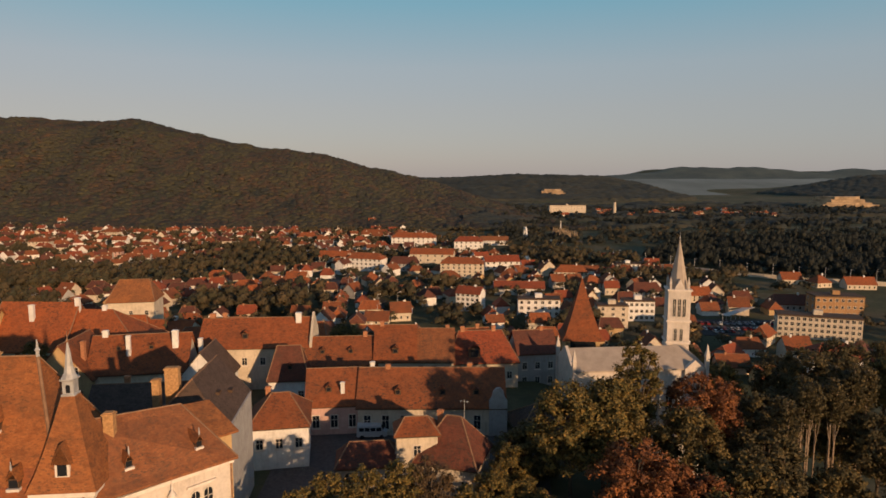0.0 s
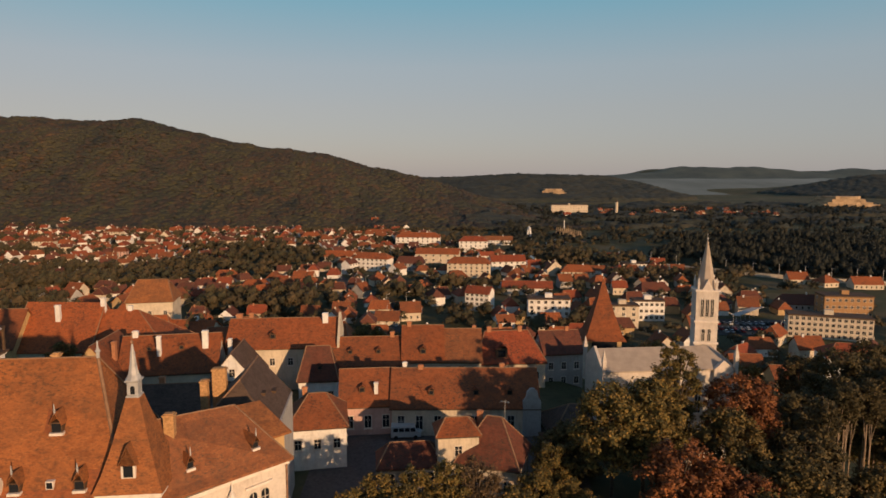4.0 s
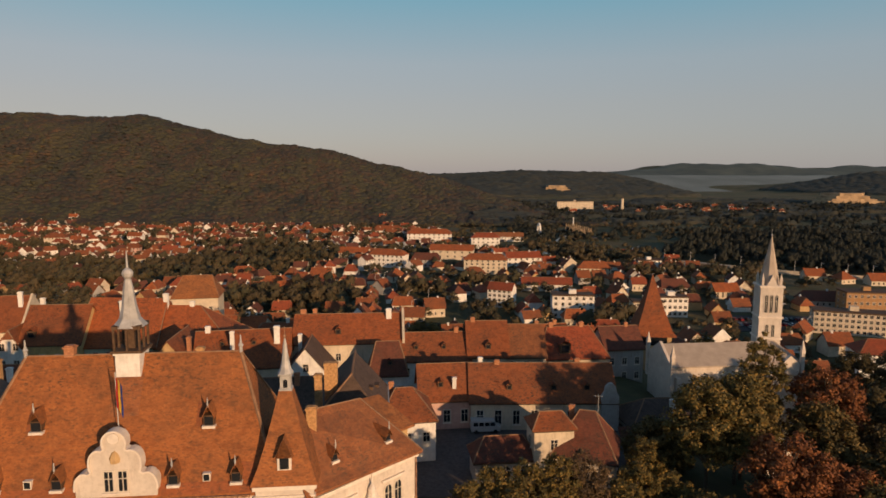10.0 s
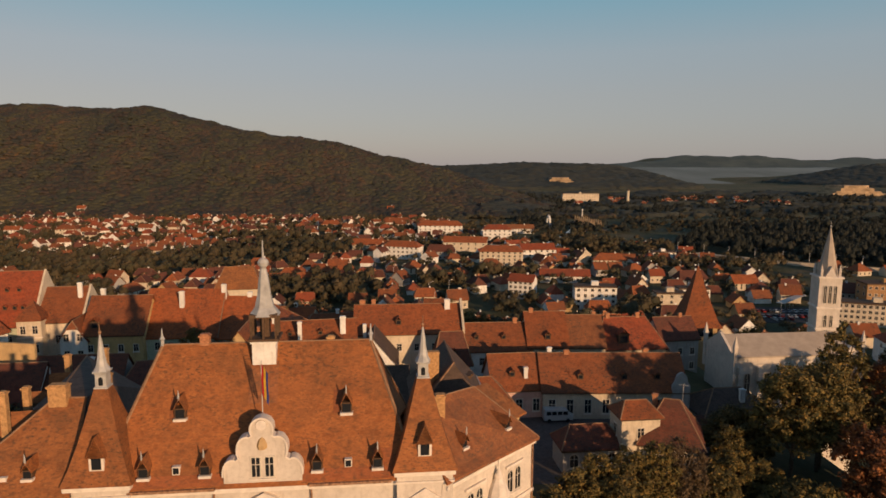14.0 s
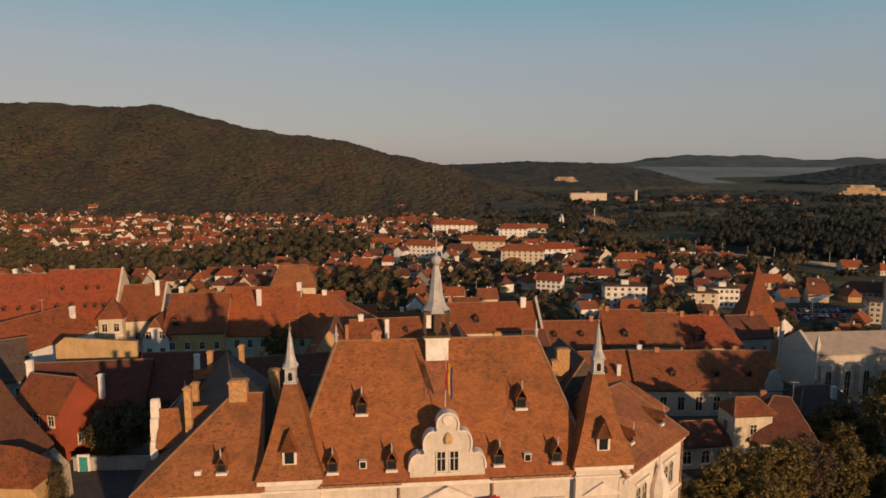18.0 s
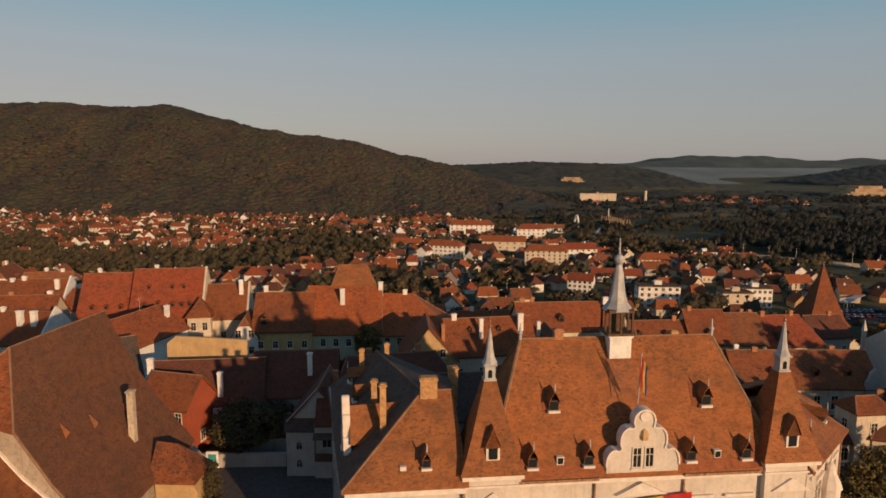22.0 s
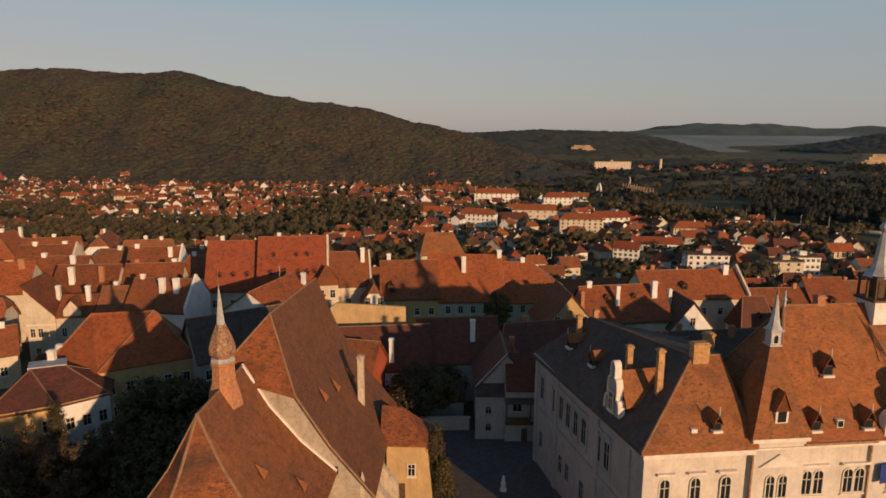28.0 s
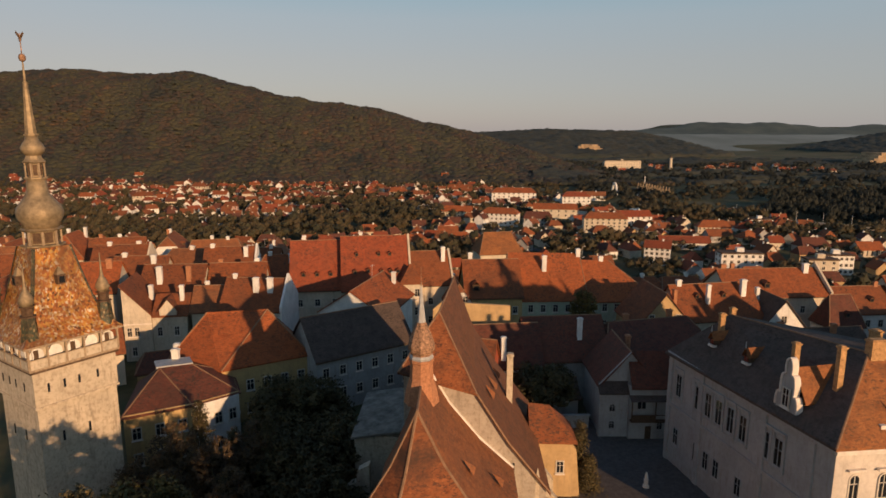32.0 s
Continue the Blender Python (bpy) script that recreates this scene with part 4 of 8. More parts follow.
wg.parent, wg.matrix_basis = hall, WEST @ pose(21.2, 0.35, 0)
volute_gable(wg, 3.0, ZE - 0.4, 6.6, "scrolled gable greyed to stand for its shade", 0.45, "grey")
part("gable_roof", Geo().slab([[(-2.0, 0.3, ZE + 2), (0, 0.3, 21.4), (0, 6.5, 21.4), (-2.0, 6.5, ZE + 2)][::-1], [(2.0, 0.3, ZE + 2), (0, 0.3, 21.4), (0, 6.5, 21.4), (2.0, 6.5, ZE + 2)]], 0.2), TILE["hall"], wg)
window(hall, WEST @ pose(21.2, -0.02, ZE + 1.0), 0.8, 1.9)
for _x, _y, _t in ((-25.8, 10.0, 22.9), (-24.9, 4.4, 24.4), (-27.4, 22.5, 22.6), (-24.2, 25.5, 22.4)):
    chimney(hall, _x, _y, 18, _t, 0.62, 0.6, OCHREBRICK)
for _x in (6.0, 12.5):
    eyelet_m = new("dormer_seat")
    eyelet_m.parent, eyelet_m.matrix_basis = hall, WEST
    eyelet(eyelet_m, _x, 2.2, 18.6, 1.0, 0.95)
# east wing, turned to the north-east, with a low hipped roof
EAST = pose(18.0, 0.2, 0, 0, 0, 41)              # x runs along its outer face
part("wall", Geo().box(-1.5, 13.2, 0, 9, -6, ZE - 0.8), WALL["hall"], hall, at=EAST)
ew = part("roof", Geo().slab([[(-1.5, -0.6, ZE - 0.4), (13.9, -0.6, ZE - 0.8), (11.0, 6.7, 20.3), (-1.0, 5.4, 21.8)], [(13.9, -0.6, ZE - 0.8), (13.9, 9.6, ZE - 0.8), (11.0, 6.7, 20.3)],
    [(13.9, 9.6, ZE - 0.8), (-1.5, 9.6, ZE - 0.4), (-1.0, 5.4, 21.8), (11.0, 6.7, 20.3)]], 0.28), TILE["church"], hall, "low hipped wing roof of mottled tiles", at=EAST)
part("ridge_cap", Geo().beam((13.9, -0.6, ZE - 0.8), (11.0, 6.7, 20.3)).beam((-1, 5.4, 21.8), (11.0, 6.7, 20.3)), MORTAR, ew)
part("wall", Geo().box(11.4, 15.2, 3.2, 12.5, -6, 17.0), WALL["ochre"], hall, at=EAST)
part("rear_roof", Geo().slab([[(11.2, 2.6, 17.0), (15.8, 2.6, 16.9), (15.0, 8.0, 19.4), (11.2, 7.6, 19.8)], [(15.8, 2.6, 16.9), (15.8, 13, 16.9), (15.0, 8.0, 19.4)], [(15.8, 13, 16.9), (11.2, 13, 17), (11.2, 7.6, 19.8), (15.0, 8.0, 19.4)]], 0.25), TILE["hall"], hall, at=EAST)
part("cornice", Geo().box(-1.2, 13.5, -0.4, 0.1, ZE - 1.4, ZE - 1.0).box(-1.2, 13.5, -0.2, 0.1, 9.0, 9.4), TRIM, hall, at=EAST)
for _x in (2.6, 4.0, 9.2, 10.6):
    window(hall, EAST @ pose(_x, -0.02, 10.4), 0.95, 2.5, True)
for _x in (3.3, 9.9):
    part("hood_mould", Geo().box(_x - 1.6, _x + 1.6, -0.3, 0, 13.4, 13.65), TRIM, hall, at=EAST)
part("bay_turret", Geo().rings([(1.1, 6), (1.1, 11.2), (1.3, 11.3), (1.0, 12.2), (0.45, 13.2), (0.45, 13.6), (0.1, 14.2), (0.05, 15.2)], 8, 6.6, -0.5), TRIM, hall, "small stone bay with a domed cap", at=EAST)
part("drainpipe", Geo().box(13.2, 13.35, -0.2, -0.05, -2, 14.8), COPPER, hall, at=EAST)
est = new("dormer_seat")
est.parent, est.matrix_basis = hall, EAST
eyelet(est, 3.2, 1.6, 17.2, 0.8, 0.85)
eyelet(est, 10.4, 1.6, 17.0, 0.8, 0.85)
chimney(hall, 17.2, 5.2, 18, 22.3, 1.0, 0.8, OCHREBRICK)
# rear wing behind the east side, its ridge running north
part("wall", Geo().box(15.5, 25.5, 19, 33, -6, 14.5), WALL["grey"], hall)
# dark tiles put the west slope's shade into the roof colour
part("roof", Geo().slab([[(25.5, 18.4, 14.3), (25.5, 33.6, 14.3), (20.6, 33.6, 19.8), (20.6, 21.6, 20.2)], [(15, 33.6, 14.3), (15, 18.4, 14.3), (20.6, 21.6, 20.2), (20.6, 33.6, 19.8)], [(15, 18.4, 14.3), (25.5, 18.4, 14.3), (20.6, 21.6, 20.2)]], 0.25), TILE["dark"], hall, "hipped rear roof in dark tiles that stand for shade")
part("verge", Geo().beam((15, 18.4, 14.4), (20.6, 21.6, 20.3), 0.3, 0.14).beam((20.6, 21.6, 20.3), (20.6, 33.6, 19.9), 0.3, 0.14), MORTAR, hall)
for _x, _y, _z in ((22.8, 24.5, 17.7), (23.6, 28.0, 16.8)):
    part("skylight", Geo().box(_x - 0.5, _x + 0.5, _y - 0.6, _y + 0.6, _z - 0.5, _z - 0.15), TIMBER, hall)
chimney(hall, 17.9, 22.6, 15, 21.6, 1.7, 1.0, OCHREBRICK)
chimney(hall, 16.4, 21.0, 15, 20.6, 0.9, 0.9, OCHREBRICK)
# flag on the roof and drape on the front
fl = thing("flag", pose(-1.1, 58.2, 28.6, 0, 0, 3.4), "blue, yellow and red flag hanging from a roof pole", "flag")
part("pole", Geo().beam((0, 0, -0.8), (0.1, -0.3, 5.2), 0.09, 0.09), METAL, fl)
RED, YEL, BLU = plain_material("red_cloth", (0.45, 0.03, 0.025), 0.9), plain_material("yellow_cloth", (0.6, 0.38, 0.04), 0.9), plain_material("blue_cloth", (0.03, 0.05, 0.2), 0.9)
for _i, _m in enumerate((RED, YEL, BLU)):
    part("stripe", Geo().add([(0.08 + 0.2 * (_i + j) + 0.03 * math.sin(k * 2 + _i), -0.32 - 0.1 * (j % 2) + 0.05 * math.sin(k), 4.9 - k * 0.75 - 0.35 * (_i + j)) for k in range(5) for j in (0, 1)] , [(2 * k, 2 * k + 1, 2 * k + 3, 2 * k + 2) for k in range(4)]), _m, fl)
dr = thing("banner", pose(-0.9, 57.0, 6, 0, 0, 3.4), "large tricolour banner hung across the front wall", "banner")
for _i, _m in enumerate((BLU, YEL, RED)):
    part("stripe", Geo().add([(-3.6 + 2.9 * _i + 2.9 * j, -0.5 - 0.05 * k - 0.04 * ((k + j) % 2), 13.3 + 0.28 * _i + 0.28 * j - 1.0 * k) for k in range(3) for j in (0, 1)], [(2 * k, 2 * k + 1, 2 * k + 3, 2 * k + 2) for k in range(2)]), _m, dr)


# ---- monastery church ----
church = thing("church", pose(-66.0, 62.3, 6, 0, 0, -4), "gothic hall church with a huge steep brown tiled roof", "church")
# nave: local x across, y along the ridge; the roof sweeps outwards towards its eaves
NW, NL, NE = 10.6, 22.5, 8.4
PROFILE = [(0.0, 26.0), (3.1, 19.0), (6.5, 13.6), (11.1, 7.9)]
part("wall", Geo().upright([(-4.5, -6), (NW, -6), (NW, NE - 0.2), (6.4, 13.3), (3.0, 18.7), (-4.5, 21.0)], 0, 0.9), WALL["gable"], church)
part("side_wall", Geo().prism([(-4.5, 0.9), (NW, 0.9), (NW, NL), (-2.0, NL)], -6, NE - 0.2), WALL["gable"], church)
polys = []
for (xa, za), (xb, zb) in zip(PROFILE[1:], PROFILE[2:]):
    polys.append([(xb, -0.4, zb), (xb, NL + 0.4, zb), (xa, NL + 0.4, za), (xa, -0.4, za)])
RS, RN, TIP, BACK = (-1.0, 5.6, 26.0), (0.5, NL - 1.0, 26.3), (-5.0, -0.4, 21.3), (-2.4, NL - 1.0, 17.0)
polys += [[(3.1, -0.4, 19.0), (3.1, NL + 0.4, 19.0), RN, RS], [RS, RN, BACK], [RS, BACK, TIP], [(3.1, NL + 0.4, 19.0), BACK, RN]]   # the west slope is steep and short
# brighter tiles on the hip, darker on the nave: sun and shade as colour
part("hip_roof", Geo().slab([[(-5.1, -0.46, 21.26), (3.2, -0.46, 18.94), (-1.0, 5.6, 26.04)]], 0.2), TILE["choir"], church, "large hip of orange-brown tiles, painted brighter as if lit")
nr = part("roof", Geo().slab(polys, 0.35), TILE["nave"], church, "vast half-hipped nave roof of weathered tiles, darkened for dim light")
for _p, _q in ((RS, RN), ((3.1, -0.4, 19), RS), (TIP, RS)):
    part("ridge_cap", Geo().beam(_p, _q), MORTAR, nr)
for (xa, za), (xb, zb) in zip(PROFILE[1:], PROFILE[2:]):
    part("verge", Geo().beam((xa, -0.35, za), (xb, -0.35, zb), 0.26, 0.14), MORTAR, nr)
chimney(church, 7.6, 13.6, 8, 18.4, 0.75, 0.75, WALL["stone"])
# choir with its many-sided end towards the south
SWEEP = [(0.0, 22.2), (2.6, 17.8), (5.8, 13.9), (9.4, 10.6)]
cx0, cy0 = -2.3, -11.5
WESTK = 0.46                                     # the west slope is much steeper than the east one
polys, hips, sides = [], [], []


def apse(a, r, z):
    """A point of the choir roof by its angle, radius and height; the west side is the narrower one."""
    k = WESTK if a == 180 else 1.0
    return (cx0 + r * k * math.cos(radians(a)), cy0 + r * k * math.sin(radians(a)), z)


for (ra, za), (rb, zb) in zip(SWEEP, SWEEP[1:]):
    sides.append([(cx0 + rb, cy0, zb), (cx0 + rb, 0.4, zb), (cx0 + ra, 0.4, za), (cx0 + ra, cy0, za)])
    sides.append([(cx0 - rb * WESTK, 0.4, zb), (cx0 - rb * WESTK, cy0, zb), (cx0 - ra * WESTK, cy0, za), (cx0 - ra * WESTK, 0.4, za)])
    for a, b in ((180, 212), (212, 252), (252, 337), (337, 360)):
        q = [apse(a, rb, zb), apse(b, rb, zb), apse(b, ra, za), apse(a, ra, za)]
        (sides if a == 337 else polys).append(q if ra else q[:3])
    for a in (212, 252, 337):
        hips.append((apse(a, rb, zb), apse(a, ra, za)))
# side slopes take duller tiles, their weaker light put into the colour
part("side_roof", Geo().slab(sides, 0.3), TILE["church"], church, "long choir slopes of old brown tiles, darkened for dim light")
for (ra, za), (rb, zb) in zip(SWEEP, SWEEP[1:]):
    part("flashing", Geo().beam((cx0 + ra, -0.12, za + 0.12), (cx0 + rb, -0.12, zb + 0.12), 0.42, 0.16), TRIM, church, "pale mortar flashing against the gable wall")
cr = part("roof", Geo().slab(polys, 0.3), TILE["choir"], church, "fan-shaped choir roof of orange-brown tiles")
for p, q in [((cx0, cy0, 22.2), (cx0, 0.4, 22.2))] + hips:
    part("ridge_cap", Geo().beam(p, q, 0.26, 0.12), MORTAR, cr)
_w = [apse(a, 8.8, 0)[:2] for a in (180, 212, 252, 337, 360)]
part("wall", Geo().prism([(cx0 - 8.6 * WESTK, 0.4), *_w, (cx0 + 8.8, 0.4)], -10, 10.8), WALL["stone"], church)
for x, y in _w:
    part("buttress", Geo().box(x - 0.7, x + 0.7, y - 2.0, y + 0.5, -10, 8.5), WALL["stone"], church)
for _x, _y, _z in ((4.4, 5.0, 17.1), (4.9, 9.5, 16.3), (5.6, 15.5, 15.2)):
    part("vent", Geo().add([(_x + 0.75, _y - 0.5, _z - 0.9), (_x + 0.75, _y + 0.5, _z - 0.9), (_x - 0.2, _y, _z + 0.75), (_x + 0.95, _y, _z - 0.35)], [(0, 1, 3), (1, 2, 3), (2, 0, 3)]), TILE["church"], church, "small triangular roof vent")
for _x, _y, _z in ((cx0 + 4.2, -9.5, 16.0), (cx0 + 7.0, -6.5, 13.0)):
    part("vent", Geo().add([(_x + 0.75, _y - 0.5, _z - 0.6), (_x + 0.75, _y + 0.5, _z - 0.6), (_x - 0.2, _y, _z + 0.65), (_x + 0.95, _y, _z - 0.05)], [(0, 1, 3), (1, 2, 3), (2, 0, 3)]), TILE["church"], church, "small triangular roof vent")
# ridge turret
fx, fy = cx0, -5.1
ft = part("turret", Geo().rings([(1.7, 20.2), (1.45, 21.6), (1.14, 22.6), (1.08, 24.2), (1.2, 24.3), (1.2, 24.55)], 8, fx, fy), BRICK, church, "slim ridge turret with a brick foot and copper spire")
part("bell_stage", Geo().rings([(1.0, 24.5), (1.02, 25.1), (1.26, 25.4), (1.3, 25.85), (1.12, 26.5), (0.8, 27.3), (0.45, 28.1)], 8, fx, fy), COPPER, ft, "rusty patched bell-shaped hood")
part("band", Geo().rings([(1.1, 24.5), (1.16, 24.75), (1.05, 24.95)], 8, fx, fy), METAL, ft)
part("spire", Geo().rings([(0.42, 28.0), (0.34, 28.8), (0.2, 30.2), (0.04, 31.6)], 6, fx, fy), METAL, ft, "pale metal spire tip")
part("finial", Geo().rings([(0.03, 31.5), (0.12, 31.8), (0.03, 32.0), (0.02, 33.4)], 5, fx, fy), COPPER, ft)
# east side: low aisle roof, stair annex and buttresses
part("lean_to", Geo().slab([[(NW - 0.4, -2.0, 6.6), (NW + 3.2, -2.0, 5.2), (NW + 3.2, 1.2, 5.2), (NW - 0.4, 1.2, 6.6)]], 0.3), PALEROOF, church)
part("buttress", Geo().box(NW + 0.2, NW + 2.8, -1.4, 0.4, -2, 5.4), WALL["stone"], church)
for _y in (4.0, 8.5, 19.0, 23.0):
    part("buttress", Geo().upright([(NW, -2), (NW + 2.3, -2), (NW + 2.0, 4.5), (NW, 6.8)], _y - 0.6, _y + 0.6), WALL["stone"], church)
part("pinnacle", Geo().rings([(0.3, 6), (0.3, 9.0), (0.4, 9.1), (0.05, 10.4)], 4, NW - 0.9, 0.2, math.pi / 4), WALL["stone"], church)
an = part("annex", Geo().box(NW + 0.3, NW + 5.0, 11.7, 16.5, -2, 7.8), WALL["ochre"], church, "small plastered annex with a hipped tile roof")
part("annex_roof", Geo().slab([[(NW - 0.5, 11.2, 7.7), (NW + 5.4, 11.2, 7.7), (NW + 2.2, 14.4, 11.2), (NW - 0.5, 14.4, 11.5)], [(NW + 5.4, 11.2, 7.7), (NW + 5.4, 17.0, 7.7), (NW + 2.2, 14.4, 11.2)], [(NW + 5.4, 17.0, 7.7), (NW - 0.5, 17.0, 7.7), (NW - 0.5, 14.4, 11.5), (NW + 2.2, 14.4, 11.2)]], 0.25), TILE["brown"], an)
part("annex_buttress", Geo().upright([(NW + 5.0, -2), (NW + 6.2, -2), (NW + 5.4, 6.4), (NW + 5.0, 6.8)], 11.8, 12.6), WALL["ochre"], an)
part("door", Geo().box(NW + 1.4, NW + 2.6, 11.62, 11.72, 0, 2.3), TIMBER, an)
window(church, pose(NW + 3.4, 11.68, 3.4), 0.8, 1.5)
for _x, _z in ((7.0, 10.2), (3.0, 12.0)):
    part("opening", Geo().box(_x - 0.2, _x + 0.2, -0.06, 0.05, _z, _z + 0.9), GLASS, church)
# low west aisle with a pale roof, and broken buttress walls before it
wa = part("aisle_wall", Geo().box(-12.0, -4.5, 12.6, 26.0, -6, 7.4), WALL["stone"], church)
part("aisle_roof", Geo().slab([[(-12.4, 12.2, 7.4), (-4.5, 12.2, 8.6), (-4.5, 26.4, 8.6), (-12.4, 26.4, 7.4)]], 0.3), OLDSHEET, wa, "low pale roof of the west aisle")
for _x, _y, _l, _z in ((-11.6, 9.4, 2.0, 3.2), (-9.6, 5.5, 3.0, 1.2), (-13.0, 4.5, 1.2, -1.0)):
    part("buttress", Geo().upright([(_x - 0.8, -10), (_x + _l, -10), (_x + _l, _z + 2.4), (_x + 0.6, _z + 1.6), (_x + 0.3, _z), (_x - 0.8, _z - 0.5)], _y - 0.6, _y + 0.6), WALL["stone"], church, "broken stone buttress")


# ---- clock tower ----
clock = thing("clock_tower", pose(-111.9, 74.0, 4, 0, 0, 53.0), "weathered stone clock tower with steep glazed roof and onion spire", "clock tower")
H = 4.45
part("wall", Geo().box(-H, H, -H, H, -12, 17.2), WALL["stone"], clock)
part("upper_wall", Geo().box(-H - 0.15, H + 0.15, -H - 0.15, H + 0.15, 17.4, 21.4), WALL["stone"], clock)
part("string_course", Geo().box(-H - 0.28, H + 0.28, -H - 0.28, H + 0.28, 17.18, 17.42), WALL["stone"], clock)
ga = part("gallery", Geo().box(-H - 0.5, H + 0.5, -H - 0.5, H + 0.5, 21.66, 21.9), GALLERY, clock, "open timber gallery with pale panels under the eaves")
part("core", Geo().box(-H + 0.9, H - 0.9, -H + 0.9, H - 0.9, 21.9, 24.9), WALL["cream"], ga)
for _i in range(4):
    _m = pose(0, 0, 0, 0, 0, 90 * _i)
    part("bracket_row", Geo().box(-H - 0.42, H + 0.42, -H - 0.42, -H - 0.15, 21.4, 21.66), TIMBER, ga, at=_m)
    for _k in range(6):
        _o = -H - 0.42 + _k * (2 * H + 0.84) / 5
        part("post", Geo().box(_o - 0.09, _o + 0.09, -H - 0.56, -H - 0.38, 21.9, 24.4), GALLERY, ga, at=_m)
        if _k < 5:
            _c = _o + (2 * H + 0.84) / 10
            part("parapet_panel", Geo().box(_o + 0.1, _o + 2 * (_c - _o) - 0.1, -H - 0.5, -H - 0.42, 21.92, 22.95), WALL["stone"], ga, "pale plastered parapet panel", at=_m)
            part("brace", Geo().beam((_o + 0.1, -H - 0.47, 23.8), (_o + 0.5, -H - 0.47, 24.35), 0.09, 0.09), GALLERY, ga, at=_m)
            part("arch", Geo().upright([(_c - 0.82, 22.4), (_c + 0.82, 22.4)] + [(_c + 0.82 * math.cos(a), 23.4 + 0.75 * math.sin(a)) for a in np.linspace(0, math.pi, 9)], -H + 0.1, -H + 0.2), WALL["white"], ga, "white arched panel behind the gallery", at=_m)
            if _k % 2 == 0:
                part("opening", Geo().box(_c - 0.26, _c + 0.26, -H + 0.06, -H + 0.12, 22.9, 23.9), TIMBER, ga, at=_m)
    part("rail", Geo().box(-H - 0.58, H + 0.58, -H - 0.6, -H - 0.4, 22.96, 23.06), GALLERY, ga, at=_m)
    for _k in range(3):
        _q = ((-4.0, -4.0, 26.45), (-3.3, -3.3, 28.45), (-2.8, -2.8, 30.65), (-1.97, -1.97, 34.6))
        part("hip_strip", Geo().beam(_q[_k], _q[_k + 1], 0.42, 0.12), DARKGLAZED, clock, "dark green glazed hip strip", at=_m)
cr = part("roof", Geo().rings([(H + 1.0, 24.6), (H + 0.6, 25.0), (4.0, 26.4), (3.3, 28.4), (2.8, 30.6), (2.3, 33.0), (1.95, 34.6)], 4, 0, 0, math.pi / 4, True), GLAZED, clock, "steep glazed roof in green, yellow and red-brown tiles")
part("eave_board", Geo().box(-H - 1.0, H + 1.0, -H - 1.0, H + 1.0, 24.42, 24.62), GALLERY, clock)
for _s in (0, 1, 2, 3):
    _m = pose(0, 0, 0, 0, 0, 90 * _s)
    dm = part("dormer", Geo().box(-0.45, 0.45, -3.5, -2.2, 30.5, 31.6), TIMBER, clock, at=_m)
    part("pane", Geo().box(-0.28, 0.28, -3.54, -3.5, 30.65, 31.4), GLASS, dm)
    part("hood", Geo().rings([(0.62, 31.6), (0.4, 31.9), (0.05, 32.5)], 4, 0, -2.95, math.pi / 4), BRONZE, dm)
    tx = part("corner_turret", Geo().rings([(1.0, 25.0), (0.85, 26.2), (0.72, 27.7)], 6, -H + 0.35, -H + 0.35), DARKGLAZED, clock, "small corner turret in dark glazed tiles", at=_m)
    part("turret_lantern", Geo().rings([(0.85, 27.7), (0.85, 27.85), (0.6, 27.9), (0.6, 28.7), (0.8, 28.8), (0.8, 28.95)], 6, -H + 0.35, -H + 0.35), TIMBER, tx)
    part("turret_onion", Geo().rings([(0.62, 28.95), (0.82, 29.5), (0.6, 30.1), (0.25, 30.7), (0.12, 31.6), (0.04, 33.6)], 8, -H + 0.35, -H + 0.35), BRONZE, tx, smooth=True)
la = part("lantern", Geo().rings([(2.0, 34.5), (2.25, 34.62), (2.25, 34.8), (1.6, 34.85), (1.6, 36.3), (2.1, 36.38), (2.25, 36.55), (2.0, 36.7)], 8, 0, 0, math.pi / 8), BRONZE, clock, "lantern stage with pale posts and dark openings")
for _i in range(8):
    _m = pose(0, 0, 0, 0, 0, 45 * _i)
    part("shutter", Geo().box(-0.42, 0.42, -1.54, -1.47, 35.0, 36.2), TIMBER, la, at=_m)
    part("post", Geo().box(-0.1, 0.1, -1.95, -1.75, 34.8, 36.4), GALLERY, la, at=_m @ pose(0, 0, 0, 0, 0, 22.5))
part("onion_dome", Geo().rings([(1.85, 36.7), (1.95, 37.2), (2.35, 37.9), (2.42, 38.4), (2.2, 39.1), (1.6, 39.9), (1.15, 40.5), (1.05, 41.2), (0.98, 42.2)], 16), BRONZE, clock, "bulging sheathed dome", smooth=True)
up = part("upper_lantern", Geo().rings([(1.25, 42.2), (1.25, 42.4), (0.72, 42.45), (0.72, 43.9), (1.05, 43.95), (1.25, 44.1), (0.95, 44.4), (0.8, 44.8)], 8), BRONZE, clock)
for _i in range(8):
    part("post", Geo().box(-0.07, 0.07, -1.08, -0.94, 42.4, 43.98), GALLERY, up, at=pose(0, 0, 0, 0, 0, 45 * _i))
    part("shutter", Geo().box(-0.2, 0.2, -0.72, -0.66, 42.6, 43.8), TIMBER, up, at=pose(0, 0, 0, 0, 0, 45 * _i + 22.5))
part("small_onion", Geo().rings([(0.78, 44.8), (1.15, 45.2), (1.25, 45.6), (1.0, 46.1), (0.7, 46.5), (0.6, 47.0)], 12), BRONZE, clock, smooth=True)
part("spire", Geo().rings([(0.78, 47.0), (0.78, 47.15), (0.62, 47.2), (0.45, 49.5), (0.25, 52.6), (0.26, 52.75), (0.14, 52.8), (0.07, 55.0)], 8), BRONZE, clock, "long tapering spire")
